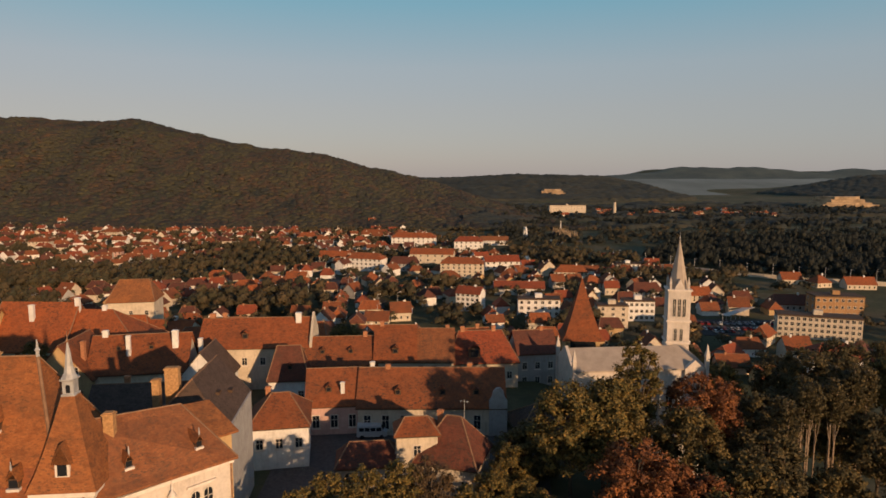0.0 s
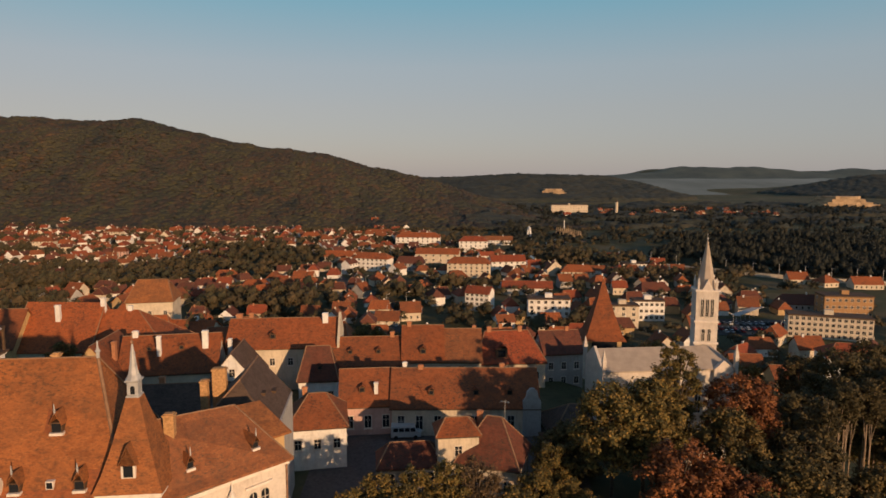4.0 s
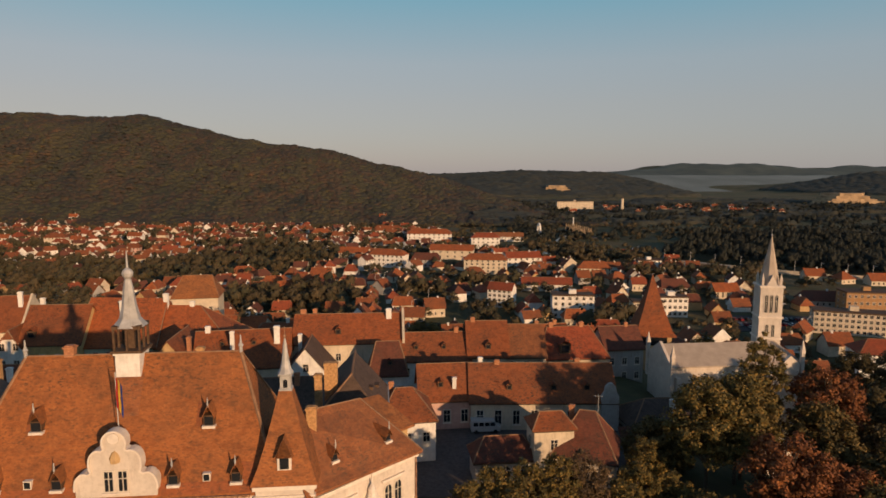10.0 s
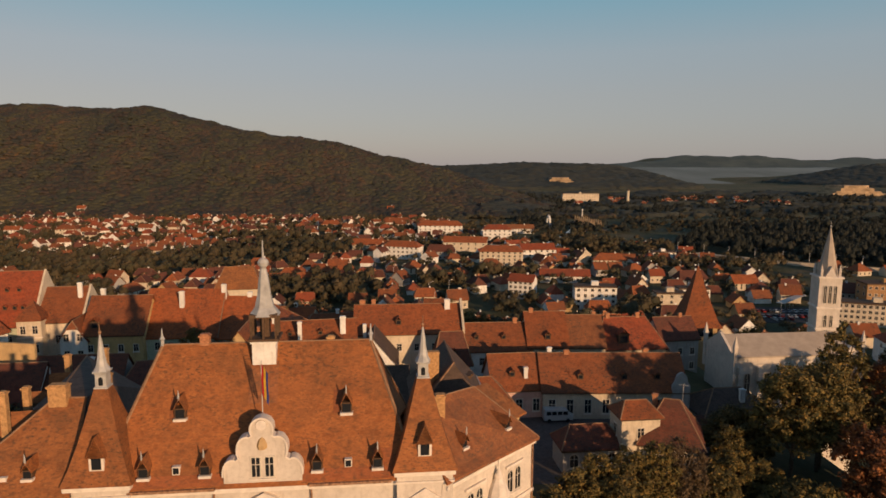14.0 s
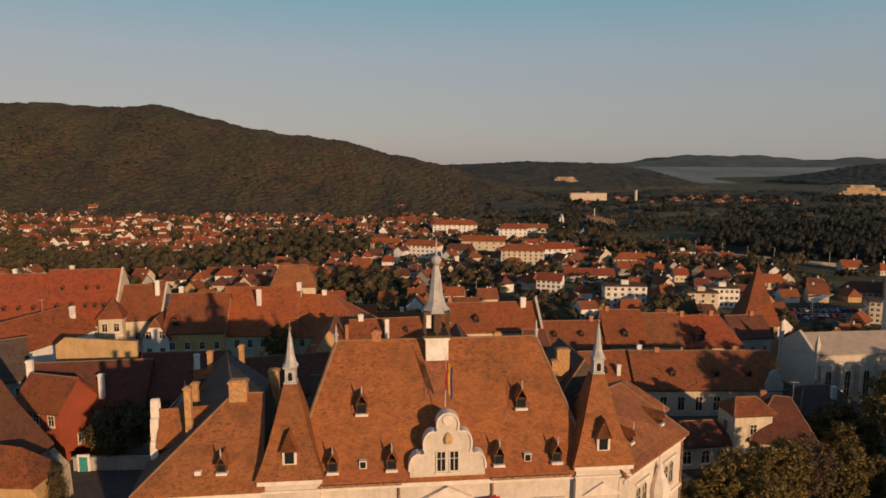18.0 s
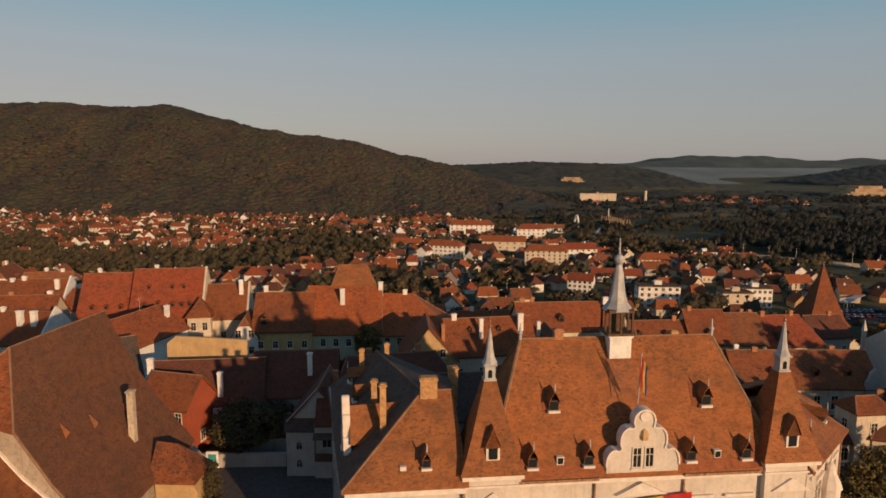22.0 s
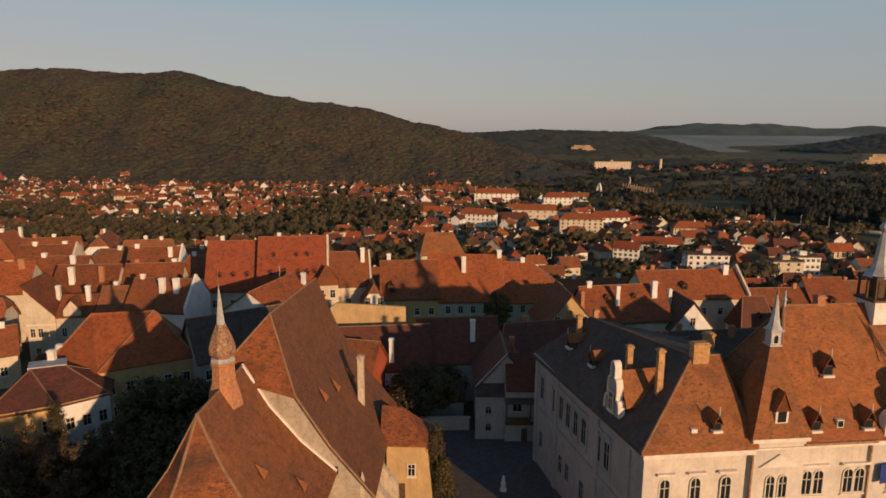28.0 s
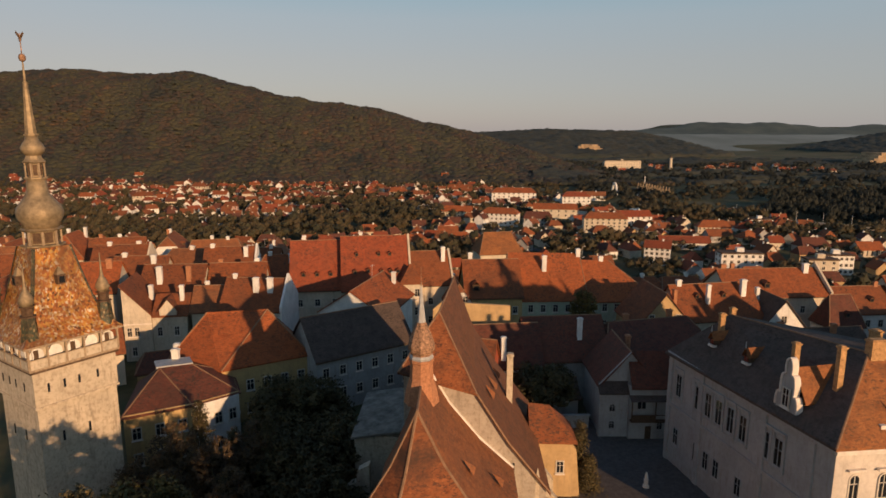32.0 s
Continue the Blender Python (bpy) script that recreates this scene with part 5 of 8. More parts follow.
part("ball", Geo().rings([(0.08, 54.9), (0.3, 55.05), (0.38, 55.35), (0.3, 55.65), (0.06, 55.8), (0.04, 57.9)], 10), COPPER, clock)
part("weathervane", Geo().upright([(-0.1, 57.0), (0.1, 57.0), (0.16, 57.4), (0.42, 57.9), (0.32, 58.1), (0.05, 57.7), (-0.05, 57.7), (-0.32, 58.1), (-0.42, 57.9), (-0.16, 57.4)], -0.03, 0.03), TIMBER, clock)
for _i in range(4):
    _m = pose(0, 0, 0, 0, 0, 90 * _i)
    for _o in (-3.1, -1.4, 0.2, 2.3):
        part("slit", Geo().box(_o - 0.12, _o + 0.12, -H - 0.2, -H - 0.1, 18.9, 19.9), GLASS, clock, at=_m)
    for _o in (-2.0, 0.9):
        part("slit", Geo().box(_o - 0.13, _o + 0.13, -H - 0.04, -H + 0.05, 12.6, 13.8), GLASS, clock, at=_m)


# ---- old houses on the hill ----
def corner_house(label, corners, ridge, faces, zg, ze, wall, tile, chims=()):
    """A house on an odd plot: corners of its walls, ridge points, and roof faces by their indices (corners first, then ridge)."""
    th = thing("house", pose(corners[0][0], corners[0][1], zg), label, "house")
    ox, oy = corners[0]
    mx, my = sum(c[0] for c in corners) / len(corners), sum(c[1] for c in corners) / len(corners)
    part("wall", Geo().prism([(x - ox, y - oy) for x, y in corners], -4, ze - zg), WALL[wall], th)
    pts = [((x - mx) * 1.05 + mx - ox, (y - my) * 1.05 + my - oy, ze - zg - 0.2) for x, y in corners] + [(x - ox, y - oy, z - zg) for x, y, z in ridge]
    rf = part("roof", Geo().slab([[pts[i] for i in f] for f in faces], 0.22), TILE[tile], th)
    n = len(corners)
    for f in faces:
        for i, j in zip(f, f[1:] + f[:1]):
            if i < n <= j:
                part("ridge_cap", Geo().beam(pts[i], pts[j]), MORTAR, rf)
    for x, y, top in chims:
        chimney(th, x - ox, y - oy, ze - zg, top - zg, 1.0, 0.8, WALL["white"])
    for (xa, ya), (xb, yb) in zip(corners, corners[1:] + corners[:1]):
        l = math.hypot(xb - xa, yb - ya)
        m = pose(xa - ox, ya - oy, 0, 0, 0, math.degrees(math.atan2(yb - ya, xb - xa)))
        for i in range(int(l / 2.6)):
            for z in (2.4, 6.2):
                window(th, m @ pose((i + 0.5) * l / int(l / 2.6), -0.02, z), 1.0, 1.6)
    return th


house("long cream house with an orange tiled roof", 11.5, 140.6, 2.5, 23, 12.5, 5, 15.6, 20.5, "gable", "cream", "orange", [(-10, 0.5, 1.0, 1.2, 0), (-7.5, 1, 1, 0.9, 0), (9, -1, 1.2, 1.2, 1)], [("s", (6.5,), 6)], [(-2, 0.3, 1.2)])
pw = tagged(new("gable_parapet", Geo().add([(a, b, z) for a in (0, 0.5) for b, z in ((-6.6, 0), (6.6, 0), (6.6, 11.2), (0, 16.6), (-6.6, 11.2))], [(0, 1, 2, 3, 4), (9, 8, 7, 6, 5)] + [((i + 1) % 5, i, i + 5, (i + 1) % 5 + 5) for i in range(5)]).mesh("gable_parapet", WALL["cream"])), "tall cream parapet wall at the end of the long house", "wall")
pw.matrix_basis = pose(23.4, 141.1, 5, 0, 0, 2.5)
house("big steep red-roofed house with many small dormers", -79, 146, 6, 14.5, 15, 5, 17.0, 27.6, "gable", "pale_green", "red", [(-3, 0.5, 0.8, 0.8, 1)], [("s", (7.8,), 5)], [(-4.5, 0.28, 0.8), (-1.5, 0.3, 0.8), (1.5, 0.28, 0.8), (3.5, 0.28, 0.8), (5.2, 0.28, 0.8), (-4, 0.62, 0.7), (1.0, 0.62, 0.7), (3.5, 0.62, 0.7)])
def end_wall(x, y, yaw, hw, zg, ze, zr, wall, label):
    """A plastered parapet standing a little proud of a roof's gable end."""
    pts = [(-hw, 0), (hw, 0), (hw, ze - zg), (0, zr - zg), (-hw, ze - zg)]
    ob = tagged(new("gable_parapet", Geo().add([(a, b, z) for a in (0, 0.45) for b, z in pts], [(0, 1, 2, 3, 4), (9, 8, 7, 6, 5)] + [((i + 1) % 5, i, i + 5, (i + 1) % 5 + 5) for i in range(5)]).mesh("gable_parapet", WALL[wall])), label, "wall")
    ob.matrix_basis = pose(x, y, zg, 0, 0, yaw)


end_wall(-79 + 7.75 * math.cos(radians(6)), 146 + 7.75 * math.sin(radians(6)), 6, 8.0, 5, 16.8, 27.9, "cream", "cream parapet at the end of the big red roof")
end_wall(-66.8 + 5.0 * math.cos(radians(8)), 147 + 5.0 * math.sin(radians(8)), 8, 7.0, 5, 17.2, 24.2, "cream", "sunlit cream parapet of the brown-roofed house")
house("red-roofed side house joined to the big red house", -92, 146, 6, 11.5, 14, 5, 17.0, 26.6, "gable", "cream", "red", [(-3, 1, 1, 0.8, 1)], [("s", (7.8,), 3)], [(-3, 0.25, 0.8), (0, 0.25, 0.8), (3, 0.25, 0.8)])
ori = thing("oriel", pose(-70.3, 138.4, 5, 0, 0, 8), "cream stair oriel with its own hipped brown roof", "oriel")
part("wall", Geo().box(-2.4, 2.4, -1.0, 2.5, -3, 13.4), WALL["cream"], ori)
part("roof", Geo().slab([[(-2.8, -1.4, 13.2), (2.8, -1.4, 13.2), (0, 1.8, 17.2)], [(2.8, -1.4, 13.2), (2.8, 3.5, 13.2), (0, 1.8, 17.2)], [(2.8, 3.5, 13.2), (-2.8, 3.5, 13.2), (0, 1.8, 17.2)], [(-2.8, 3.5, 13.2), (-2.8, -1.4, 13.2), (0, 1.8, 17.2)]], 0.2), TILE["brown"], ori)
part("cornice", Geo().box(-2.6, 2.6, -1.2, 0, 9.2, 9.5), TRIM, ori)
for _x in (-1.2, 1.2):
    for _z in (6.0, 10.2):
        window(ori, pose(_x, -1.02, _z), 1.0, 1.7)
house("house with brown roof and a stepped cream front", -66.8, 147, 8, 9, 13, 5, 17.4, 23.8, "gable", "cream", "brown", [(3.6, -2, 1.2, 0.9, 1)], [("s", (7.5, 3.2), 3)])
house("narrow white house with a small gable", -60.2, 139.5, 96, 9, 5.4, 5, 14.6, 18.6, "half", "white", "brown", [], [("w", (5.5, 9.2), 2)])
house("yellow house with a brown roof and a small dormer", -52.2, 142.5, 3, 12.5, 13, 5, 15.6, 22.6, "gable", "yellow", "brown", [(-4.5, 1, 1.4, 0.9, 1)], [("s", (6.5,), 4)], [(-4, 0.16, 1.6)])
corner_house("long pale house with a broad orange-red roof", [(-47.6, 138.0), (-30.6, 138.3), (-30.6, 154.8), (-47.6, 154.5)], [(-47.7, 146.4, 23.4), (-30.6, 146.9, 23.0)],
             [[0, 1, 5, 4], [1, 2, 5], [2, 3, 4, 5], [3, 0, 4]], 5, 14.0, "pale_green", "orange", [(-39.5, 143.5, 23.2), (-30.9, 146.5, 24.2)])
corner_house("lower pale house with a hipped orange-red roof", [(-30.5, 138.4), (-13.8, 138.6), (-13.8, 155), (-30.5, 154.7)], [(-30.5, 146.9, 21.4), (-23.4, 147.2, 21.2)],
             [[0, 1, 5, 4], [1, 2, 5], [2, 3, 4, 5], [3, 0, 4]], 5, 13.6, "pale_green", "orange", [(-25.2, 147.2, 22.2)])
house("house with a maroon tiled roof under a bare plastered fire wall", -57.5, 104.6, 5, 18, 9.6, 5, 13.2, 19.0, "gable", "white", "maroon", [(-8.5, -3, 1.4, 0.9, 1), (2.5, -4, -1.0, 0.8, 1)], [("s", (3.6,), 6)])
house("red-walled house with a brown gabled roof", -60.6, 98.4, -17, 8.4, 7.6, 5, 14.8, 18.7, "gable", "red", "brown", [], [("e", (3.2,), 1), ("s", (7.2,), 3)])
house("house with a white gable and bright orange roof", -78.8, 123.8, 73, 17.3, 13, 5, 18.0, 22.3, "gable", "white", "orange", [(7, -3, 0.4, 0.9, 1)], [("w", (8.5,), 1)])
corner_house("large corner house with a hipped orange roof", [(-108.8, 99.3), (-99.1, 94.4), (-87.0, 101.0), (-90.5, 109.5), (-105.5, 108.0)], [(-103.6, 102.6, 22.1), (-94.0, 103.6, 22.3)],
             [[0, 1, 6, 5], [1, 2, 6], [2, 3, 6], [3, 4, 5, 6], [4, 0, 5]], 5, 15.4, "yellow", "orange", [(-108.0, 100.5, 17.6)])
house("long house with a dark tiled roof", -80.5, 107.0, 33, 18, 11, 5, 15.6, 21.2, "gable", "grey", "dark", [], [("s", (3.4, 7.2), 6)])
yh = corner_house("white and yellow corner house with a low hipped roof", [(-108.5, 81.5), (-100.6, 85.4), (-95.4, 89.6), (-98.6, 97.5), (-111.5, 94.0)], [(-107.1, 90.9, 17.0), (-103.0, 92.6, 17.0)],
             [[0, 1, 5], [1, 2, 6, 5], [2, 3, 6], [3, 4, 5, 6], [4, 0, 5]], 4, 13.8, "yellow", "maroon", [(-106.2, 95.0, 18.6)])
FRONT = pose(7.9, 3.9, 0, 0, 0, 38.9)
part("facade", Geo().box(0.2, 6.6, -0.26, -0.03, -3, 9.5), WALL["white"], yh, "white plastered front", at=FRONT)
for _i in range(3):
    for _z in (2.2, 6.0):
        window(yh, FRONT @ pose(1.3 + _i * 2.1, -0.28, _z), 0.95, 1.6)

tagged(new("skylight", Geo().slab([[(-107.6, 91.0, 17.15), (-102.8, 92.6, 17.2), (-104.4, 95.8, 17.0), (-109.2, 94.2, 16.95)]], 0.35).mesh("skylight", METAL)), "flat grey metal rooflight on the corner house", "skylight")
OLD = "old town house with a brown tiled roof and white chimneys"
ch = thing("house", pose(-122.4, 124.0, 5, 0, 0, 8), "cream house with a sunny half gable and a low wing", "house")
part("wall", Geo().upright([(-4.6, 0), (0.6, 0), (0.6, 10.7), (-4.6, 16.4)], 0, 12), WALL["cream"], ch)
part("roof", Geo().slab([[(-4.9, -0.4, 16.75), (1.2, -0.4, 10.1), (1.2, 12.3, 10.1), (-4.9, 12.3, 16.75)]], 0.3), TILE["brown"], ch, "single brown tiled slope")
part("wing_wall", Geo().box(0.7, 7.2, 0.3, 9, 0, 10.2), WALL["cream"], ch, "lower cream wing")
part("wing_roof", Geo().slab([[(0.7, -0.3, 10.1), (7.6, -0.3, 10.1), (7.6, 4.6, 13.6), (0.7, 4.6, 13.6)], [(7.6, 4.6, 13.6), (7.6, 9.4, 10.1), (0.7, 9.4, 10.1), (0.7, 4.6, 13.6)][::-1]], 0.25), TILE["brown"], ch)
dg = part("dormer", Geo().upright([(2.2, 10.0), (5.4, 10.0), (5.4, 11.4), (3.8, 13.4), (2.2, 11.4)], -0.1, 3.6), WALL["cream"], ch, "sunny dormer gable")
part("dormer_roof", Geo().slab([[(3.8, -0.3, 13.6), (1.9, -0.3, 11.2), (1.9, 4.2, 11.2), (3.8, 4.2, 13.6)], [(3.8, -0.3, 13.6), (3.8, 4.2, 13.6), (5.7, 4.2, 11.2), (5.7, -0.3, 11.2)]], 0.2), TILE["brown"], dg)
part("string_course", Geo().box(-4.7, 0.7, -0.08, 0.0, 8.5, 8.75), TRIM, ch)
for _x, _z in ((-3.6, 6.2), (-2.2, 6.2), (2.0, 6.0), (5.2, 6.0), (-2.9, 2.2)):
    window(ch, pose(_x, -0.02 if _x < 0.6 else 0.28, _z), 0.8, 1.7)
chimney(ch, -0.6, 6, 12, 15.2, 0.8, 0.8, WALL["white"])
chimney(ch, 6.0, 3.2, 12, 15.6, 0.8, 0.8, WALL["white"])
house("brown-roofed house with a white end wall and paired chimneys", -101.8, 128.9, -6, 12, 10.5, 4, 16.6, 21.8, "gable", "white", "brown", [(0.5, -2.2, 0.6, 1.1, 1), (3.4, -2.2, 0.6, 1.1, 1), (-4.6, 0, 0.8, 0.8, 1)], [("s", (6.5,), 3), ("e", (8.0,), 1)])
end_wall(-101.8 + 6.2, 128.3, -6, 5.8, 4, 17.2, 22.8, "white", "white stepped end wall of the paired-chimney house")
house("low brown-roofed house between two taller ones", -110.6, 130.6, 4, 8.4, 9, 4, 15.8, 19.9, "gable", "cream", "church", [(-2, 0.5, 0.8, 0.8, 1)], [("s", (6.5,), 2)])
house("broad brown roof with a pale verge above the cream house", -122.6, 141.0, 2, 13, 11, 4, 16.8, 22.2, "gable", "cream", "brown", [(-2.5, -3.4, 0.2, 1.1, 1), (3.6, -3.0, 0.2, 1.0, 0)], [("s", (7.0,), 3)])
house(OLD, -109.6, 144.0, 6, 12, 10, 4, 17.0, 21.9, "gable", "cream", "brown", [(4, 0.4, 0.8, 1.0, 1), (-4, 0.4, 0.8, 0.9, 0)], [("s", (7.0,), 3)])
house("house with a pale verge wall and a brown roof", -116.2, 161.0, 5, 12, 11, 4, 17.0, 22.5, "gable", "white", "brown", [(4, -2, 0.2, 1.0, 1), (-4.4, 0, 0.8, 1.0, 1)], [("s", (7.0,), 3)])
end_wall(-116.2 + 6.2, 161.5, 5, 6.0, 4, 17.4, 23.2, "white", "white stepped end wall above the brown roof")
house(OLD, -102.6, 158.0, 8, 10, 10, 4, 16.8, 21.0, "half", "white", "orange", [(-3, 0, 0.8, 0.9, 1), (2, -2, 0.5, 0.9, 1)], [("s", (7.0,), 3)])
house(OLD, -142.0, 140.0, 8, 15, 11, 4, 17.5, 23.0, "gable", "cream", "orange", [(5.4, -1, 0.8, 1.2, 0), (-3, 0, 0.8, 1.0, 1)], [("s", (7.0,), 3)])
house("house with a cream fire wall and a brown roof", -134.5, 152.0, 4, 12, 10, 4, 17.0, 22.0, "gable", "cream", "brown", [(3, -1.5, 0.4, 1.1, 1), (-4, 0, 0.8, 1.0, 1)], [("s", (7.0,), 3)])
house(OLD, -145.0, 165.0, 6, 13, 11, 4, 17.0, 22.4, "gable", "white", "brown", [(-3, 0, 0.8, 1.0, 1), (4, 0.3, 0.8, 1.0, 1)], [("s", (7.0,), 3)])
end_wall(-145.0 + 6.7, 165.7, 6, 6.0, 4, 17.4, 23.0, "cream", "cream end wall of an old town house")
house(OLD, -128.5, 168.5, -4, 12, 10, 4, 16.0, 20.6, "half", "pink", "church", [(0, 0, 0.8, 1.0, 1)], [("s", (7.0,), 3)])
house(OLD, -113.0, 173.5, 3, 13, 10, 3, 15.2, 19.8, "gable", "cream", "brown", [(4, 0, 0.8, 0.9, 1), (-2, 0, 0.8, 0.9, 1)], [("s", (7.0,), 3)])
house("low brown-roofed house beside the clock tower", -127.6, 112.5, 30, 9, 7, 4, 12.6, 16.6, "gable", "cream", "brown", [(2.5, 0, 0.8, 0.9, 1)], [("s", (4.4,), 2)])
house("small house with an orange roof in a narrow lane", -137.0, 124.5, 12, 11, 9, 4, 14.4, 18.8, "half", "white", "orange", [(-2, 0, 0.8, 1.0, 1)], [("s", (5.4,), 3)])
house("small outhouse with a dark roof under the cream house", -116.0, 112.0, 20, 7, 5, 4, 9.6, 12.2, "hip", "ochre", "maroon", [], [("s", (2.4,), 2)], hip=0.7)
gh = house("old grey gabled house with small arched windows and a recessed balcony", -36.9, 94.8, 88, 10.5, 8.6, 6, 14.2, 19.2, "gable", "grey", "maroon", [(1.5, -1.5, 0.4, 0.9, 0)], [])
part("stair_block", Geo().box(-6.3, -5.2, 0.3, 4.6, -2, 7.2), WALL["grey"], gh, "narrow pale block with small arched windows")
part("lean_to", Geo().slab([[(-6.7, 0.2, 7.1), (-6.7, 4.8, 7.1), (-5.2, 4.8, 8.6), (-5.2, 0.2, 8.6)][::-1]], 0.16), TILE["dark"], gh)
part("front_block", Geo().box(-7.0, -5.2, -5.4, 0.3, -2, 8.4), WALL["grey"], gh)
part("front_roof", Geo().slab([[(-7.4, -5.8, 8.2), (-7.4, 0.2, 8.2), (-4.4, 0.2, 13.0), (-4.4, -5.8, 13.0)][::-1]], 0.18), TILE["maroon"], gh, "maroon tiled slope over the balcony")
for _y, _z in ((2.7, 1.5), (2.7, 4.2)):
    window(gh, pose(-6.32, _y, _z, 0, 0, -90), 0.75, 1.1, True, paint="grey")
window(gh, pose(-7.02, -4.3, 1.6, 0, 0, -90), 0.75, 1.1, True, paint="grey")
window(gh, pose(-7.02, -1.5, 4.9, 0, 0, -90), 1.2, 1.9, paint="grey")
part("balcony", Geo().box(-7.8, -7.0, -5.2, 0.2, 3.0, 3.2).box(-7.8, -7.7, -3.4, 0.2, 3.2, 4.2).box(-7.75, -7.68, -5.2, -3.4, 4.1, 4.2), TIMBER, gh, "dark timber balcony")
for _y in (-5.1, -3.4, 0.1):
    part("balcony_post", Geo().box(-7.8, -7.66, _y - 0.07, _y + 0.07, 3.0, 6.6), TIMBER, gh)
part("canopy", Geo().slab([[(-8.1, -5.4, 6.5), (-8.1, 0.4, 6.5), (-7.0, 0.4, 7.0), (-7.0, -5.4, 7.0)][::-1]], 0.12), TILE["dark"], gh)
part("door", Geo().box(-7.06, -7.0, -3.1, -2.2, 0, 2.1), TIMBER, gh)
part("verge", Geo().beam((-5.55, 4.7, 8.1), (-5.55, 0, 13.25), 0.24, 0.14), WALL["grey"], gh, "pale plastered gable verge")
house("maroon-roofed house beside the fire wall", -43.5, 108.0, 4, 14, 11, 5, 13.4, 19.4, "gable", "grey", "maroon", [(2.5, -3, 0.4, 0.8, 1)], [("s", (4,), 3)])
house("small outbuilding with a dark tiled roof", -46.6, 98.5, 4, 7, 5, 6, 9.4, 11.6, "gable", "grey", "dark", [], [])
# shaded houses behind the town hall
house("old house with a dark tiled roof", -27, 110, 12, 18, 12, 5, 13.2, 18.0, "half", "grey", "maroon", [(-4, 1, 1, 0.9, 0), (5, 1, 1.2, 0.9, 0)], [("s", (5,), 4)])
house("old house with a broad bare gable", -20.4, 124.8, 92, 12, 11, 5, 14, 20.4, "gable", "ochre", "brown", [(-3, -3, 0, 0.9, 0)], [("w", (9.5,), 2)])
house("old house with a brown roof and skylights", -8.0, 127.0, 8, 18, 11, 5, 14.4, 20.4, "gable", "cream", "brown", [(-7, 0, 1, 1, 1), (6.5, -2, 1, 1.1, 1), (-2, -3, 0.5, 0.8, 1)], [("s", (5,), 4)], [(2, 0.6, 0.8), (-4, 0.6, 0.8)])
house("white gabled house with a dark roof", 5.0, 126.0, 92, 10, 9, 5, 12.8, 18.2, "gable", "white", "dark", [(2, 2, 1, 0.9, 1)], [("w", (4.5, 8.3), 1)])
house("old house with a low dark roof", 2, 108, 5, 20, 11, 5, 11.5, 16.6, "gable", "grey", "dark", [(-5, 1, 1, 0.9, 0), (4, -1, 1, 0.9, 0)], [("s", (3.5,), 5)])
house("old house with a steep dark roof", -13, 98, 4, 14, 10, 5, 13, 18.5, "gable", "grey", "dark", [(3, 0, 1.2, 0.9, 0)], [("s", (3.5,), 3)])
# street of town houses
house("white corner house with an orange-brown roof", 24.6, 101.5, 8, 9, 10, 6, 13.2, 16.8, "hip", "white", "brown", [(-2, 1, 0.8, 0.8, 0)], [("s", (3.4,), 3), ("e", (3.4,), 3)], hip=0.7)
house("pink town house with an orange-brown roof", 31.8, 114.6, 4, 9.6, 10, 6, 11.8, 16.8, "gable", "pink", "brown", [(1.5, -3.5, -1.6, 0.7, 1)], [("s", (1.4,), 3, 2.2)], [(-1, 0.35, 1.0)])
house("long cream town house with an orange-brown roof", 49.6, 113.8, -2, 26, 10.5, 6, 11.6, 16.9, "gable", "cream", "brown", [(-8, 0, 0.6, 0.9, 0), (7, 0.5, 0.7, 0.9, 0), (-11, 1, 0.8, 0.8, 1)], [("s", (1.2,), 8, 2.5)], [(-6, 0.3, 1.0), (2, 0.3, 1.0), (8, 0.3, 1.0)])
house("house with a long orange roof and dormers", 30.5, 137, 2, 15, 11, 5, 12.4, 17.0, "gable", "white", "brown", [(5, 0, 1, 0.9, 0)], [("s", (4,), 5)], [(-4, 0.4, 0.9), (2, 0.4, 0.9)])
house("tall house with a steep brown roof", 42.2, 138, 0, 8.6, 12, 5, 13, 19.2, "gable", "cream", "brown", [(-3, 0, 0.8, 0.9, 0)], [("s", (5,), 3)], [(0, 0.2, 1.2)])
house("house with a broad brown roof beside the tall one", 50.6, 138.2, -2, 8.4, 12, 5, 12.8, 18.3, "gable", "cream", "church", [(3, 0.5, 0.6, 0.8, 0)], [("s", (5,), 3)])
house("house with a bright red roof", 61, 139.5, 3, 15, 12, 4, 12.0, 17.4, "hip", "cream", "red", [(-4, 0, 1, 0.9, 0), (3, 0, 1, 0.9, 0)], [("s", (4,), 4)], [(-2, 0.15, 2.4)], hip=0.5)
house("cream house with a big hipped maroon roof", 52.4, 91.0, -20, 9.0, 8.8, 3, 11.2, 16.5, "hip", "cream", "maroon", [(-2.4, 1, 0.3, 0.8, 0)], [("s", (4.2,), 3), ("e", (4.2,), 2)], hip=0.85)
house("small cream tower house with a hipped orange-brown roof", 46.8, 91.0, 4, 6.0, 4.6, 3, 14.9, 16.5, "hip", "cream", "brown", [], [("s", (8.4,), 1), ("w", (8.4,), 1)], hip=0.75)
an = house("low annexe with a maroon roof and dark arched openings", 39.8, 91.5, 4, 9.4, 5.4, 4, 10.2, 12.6, "hip", "grey", "maroon", [], [], hip=0.8)
for _i in range(3):
    window(an, pose(-3.0 + _i * 2.9, -2.72, 3.0), 1.3, 2.0, True)
house("small white house with a steep hipped maroon roof", 20.8, 127.5, 4, 7.6, 6, 5, 12.0, 17.6, "hip", "white", "maroon", [], [("s", (2.4,), 3)], [(0.4, 0.25, 0.9)], hip=0.6)
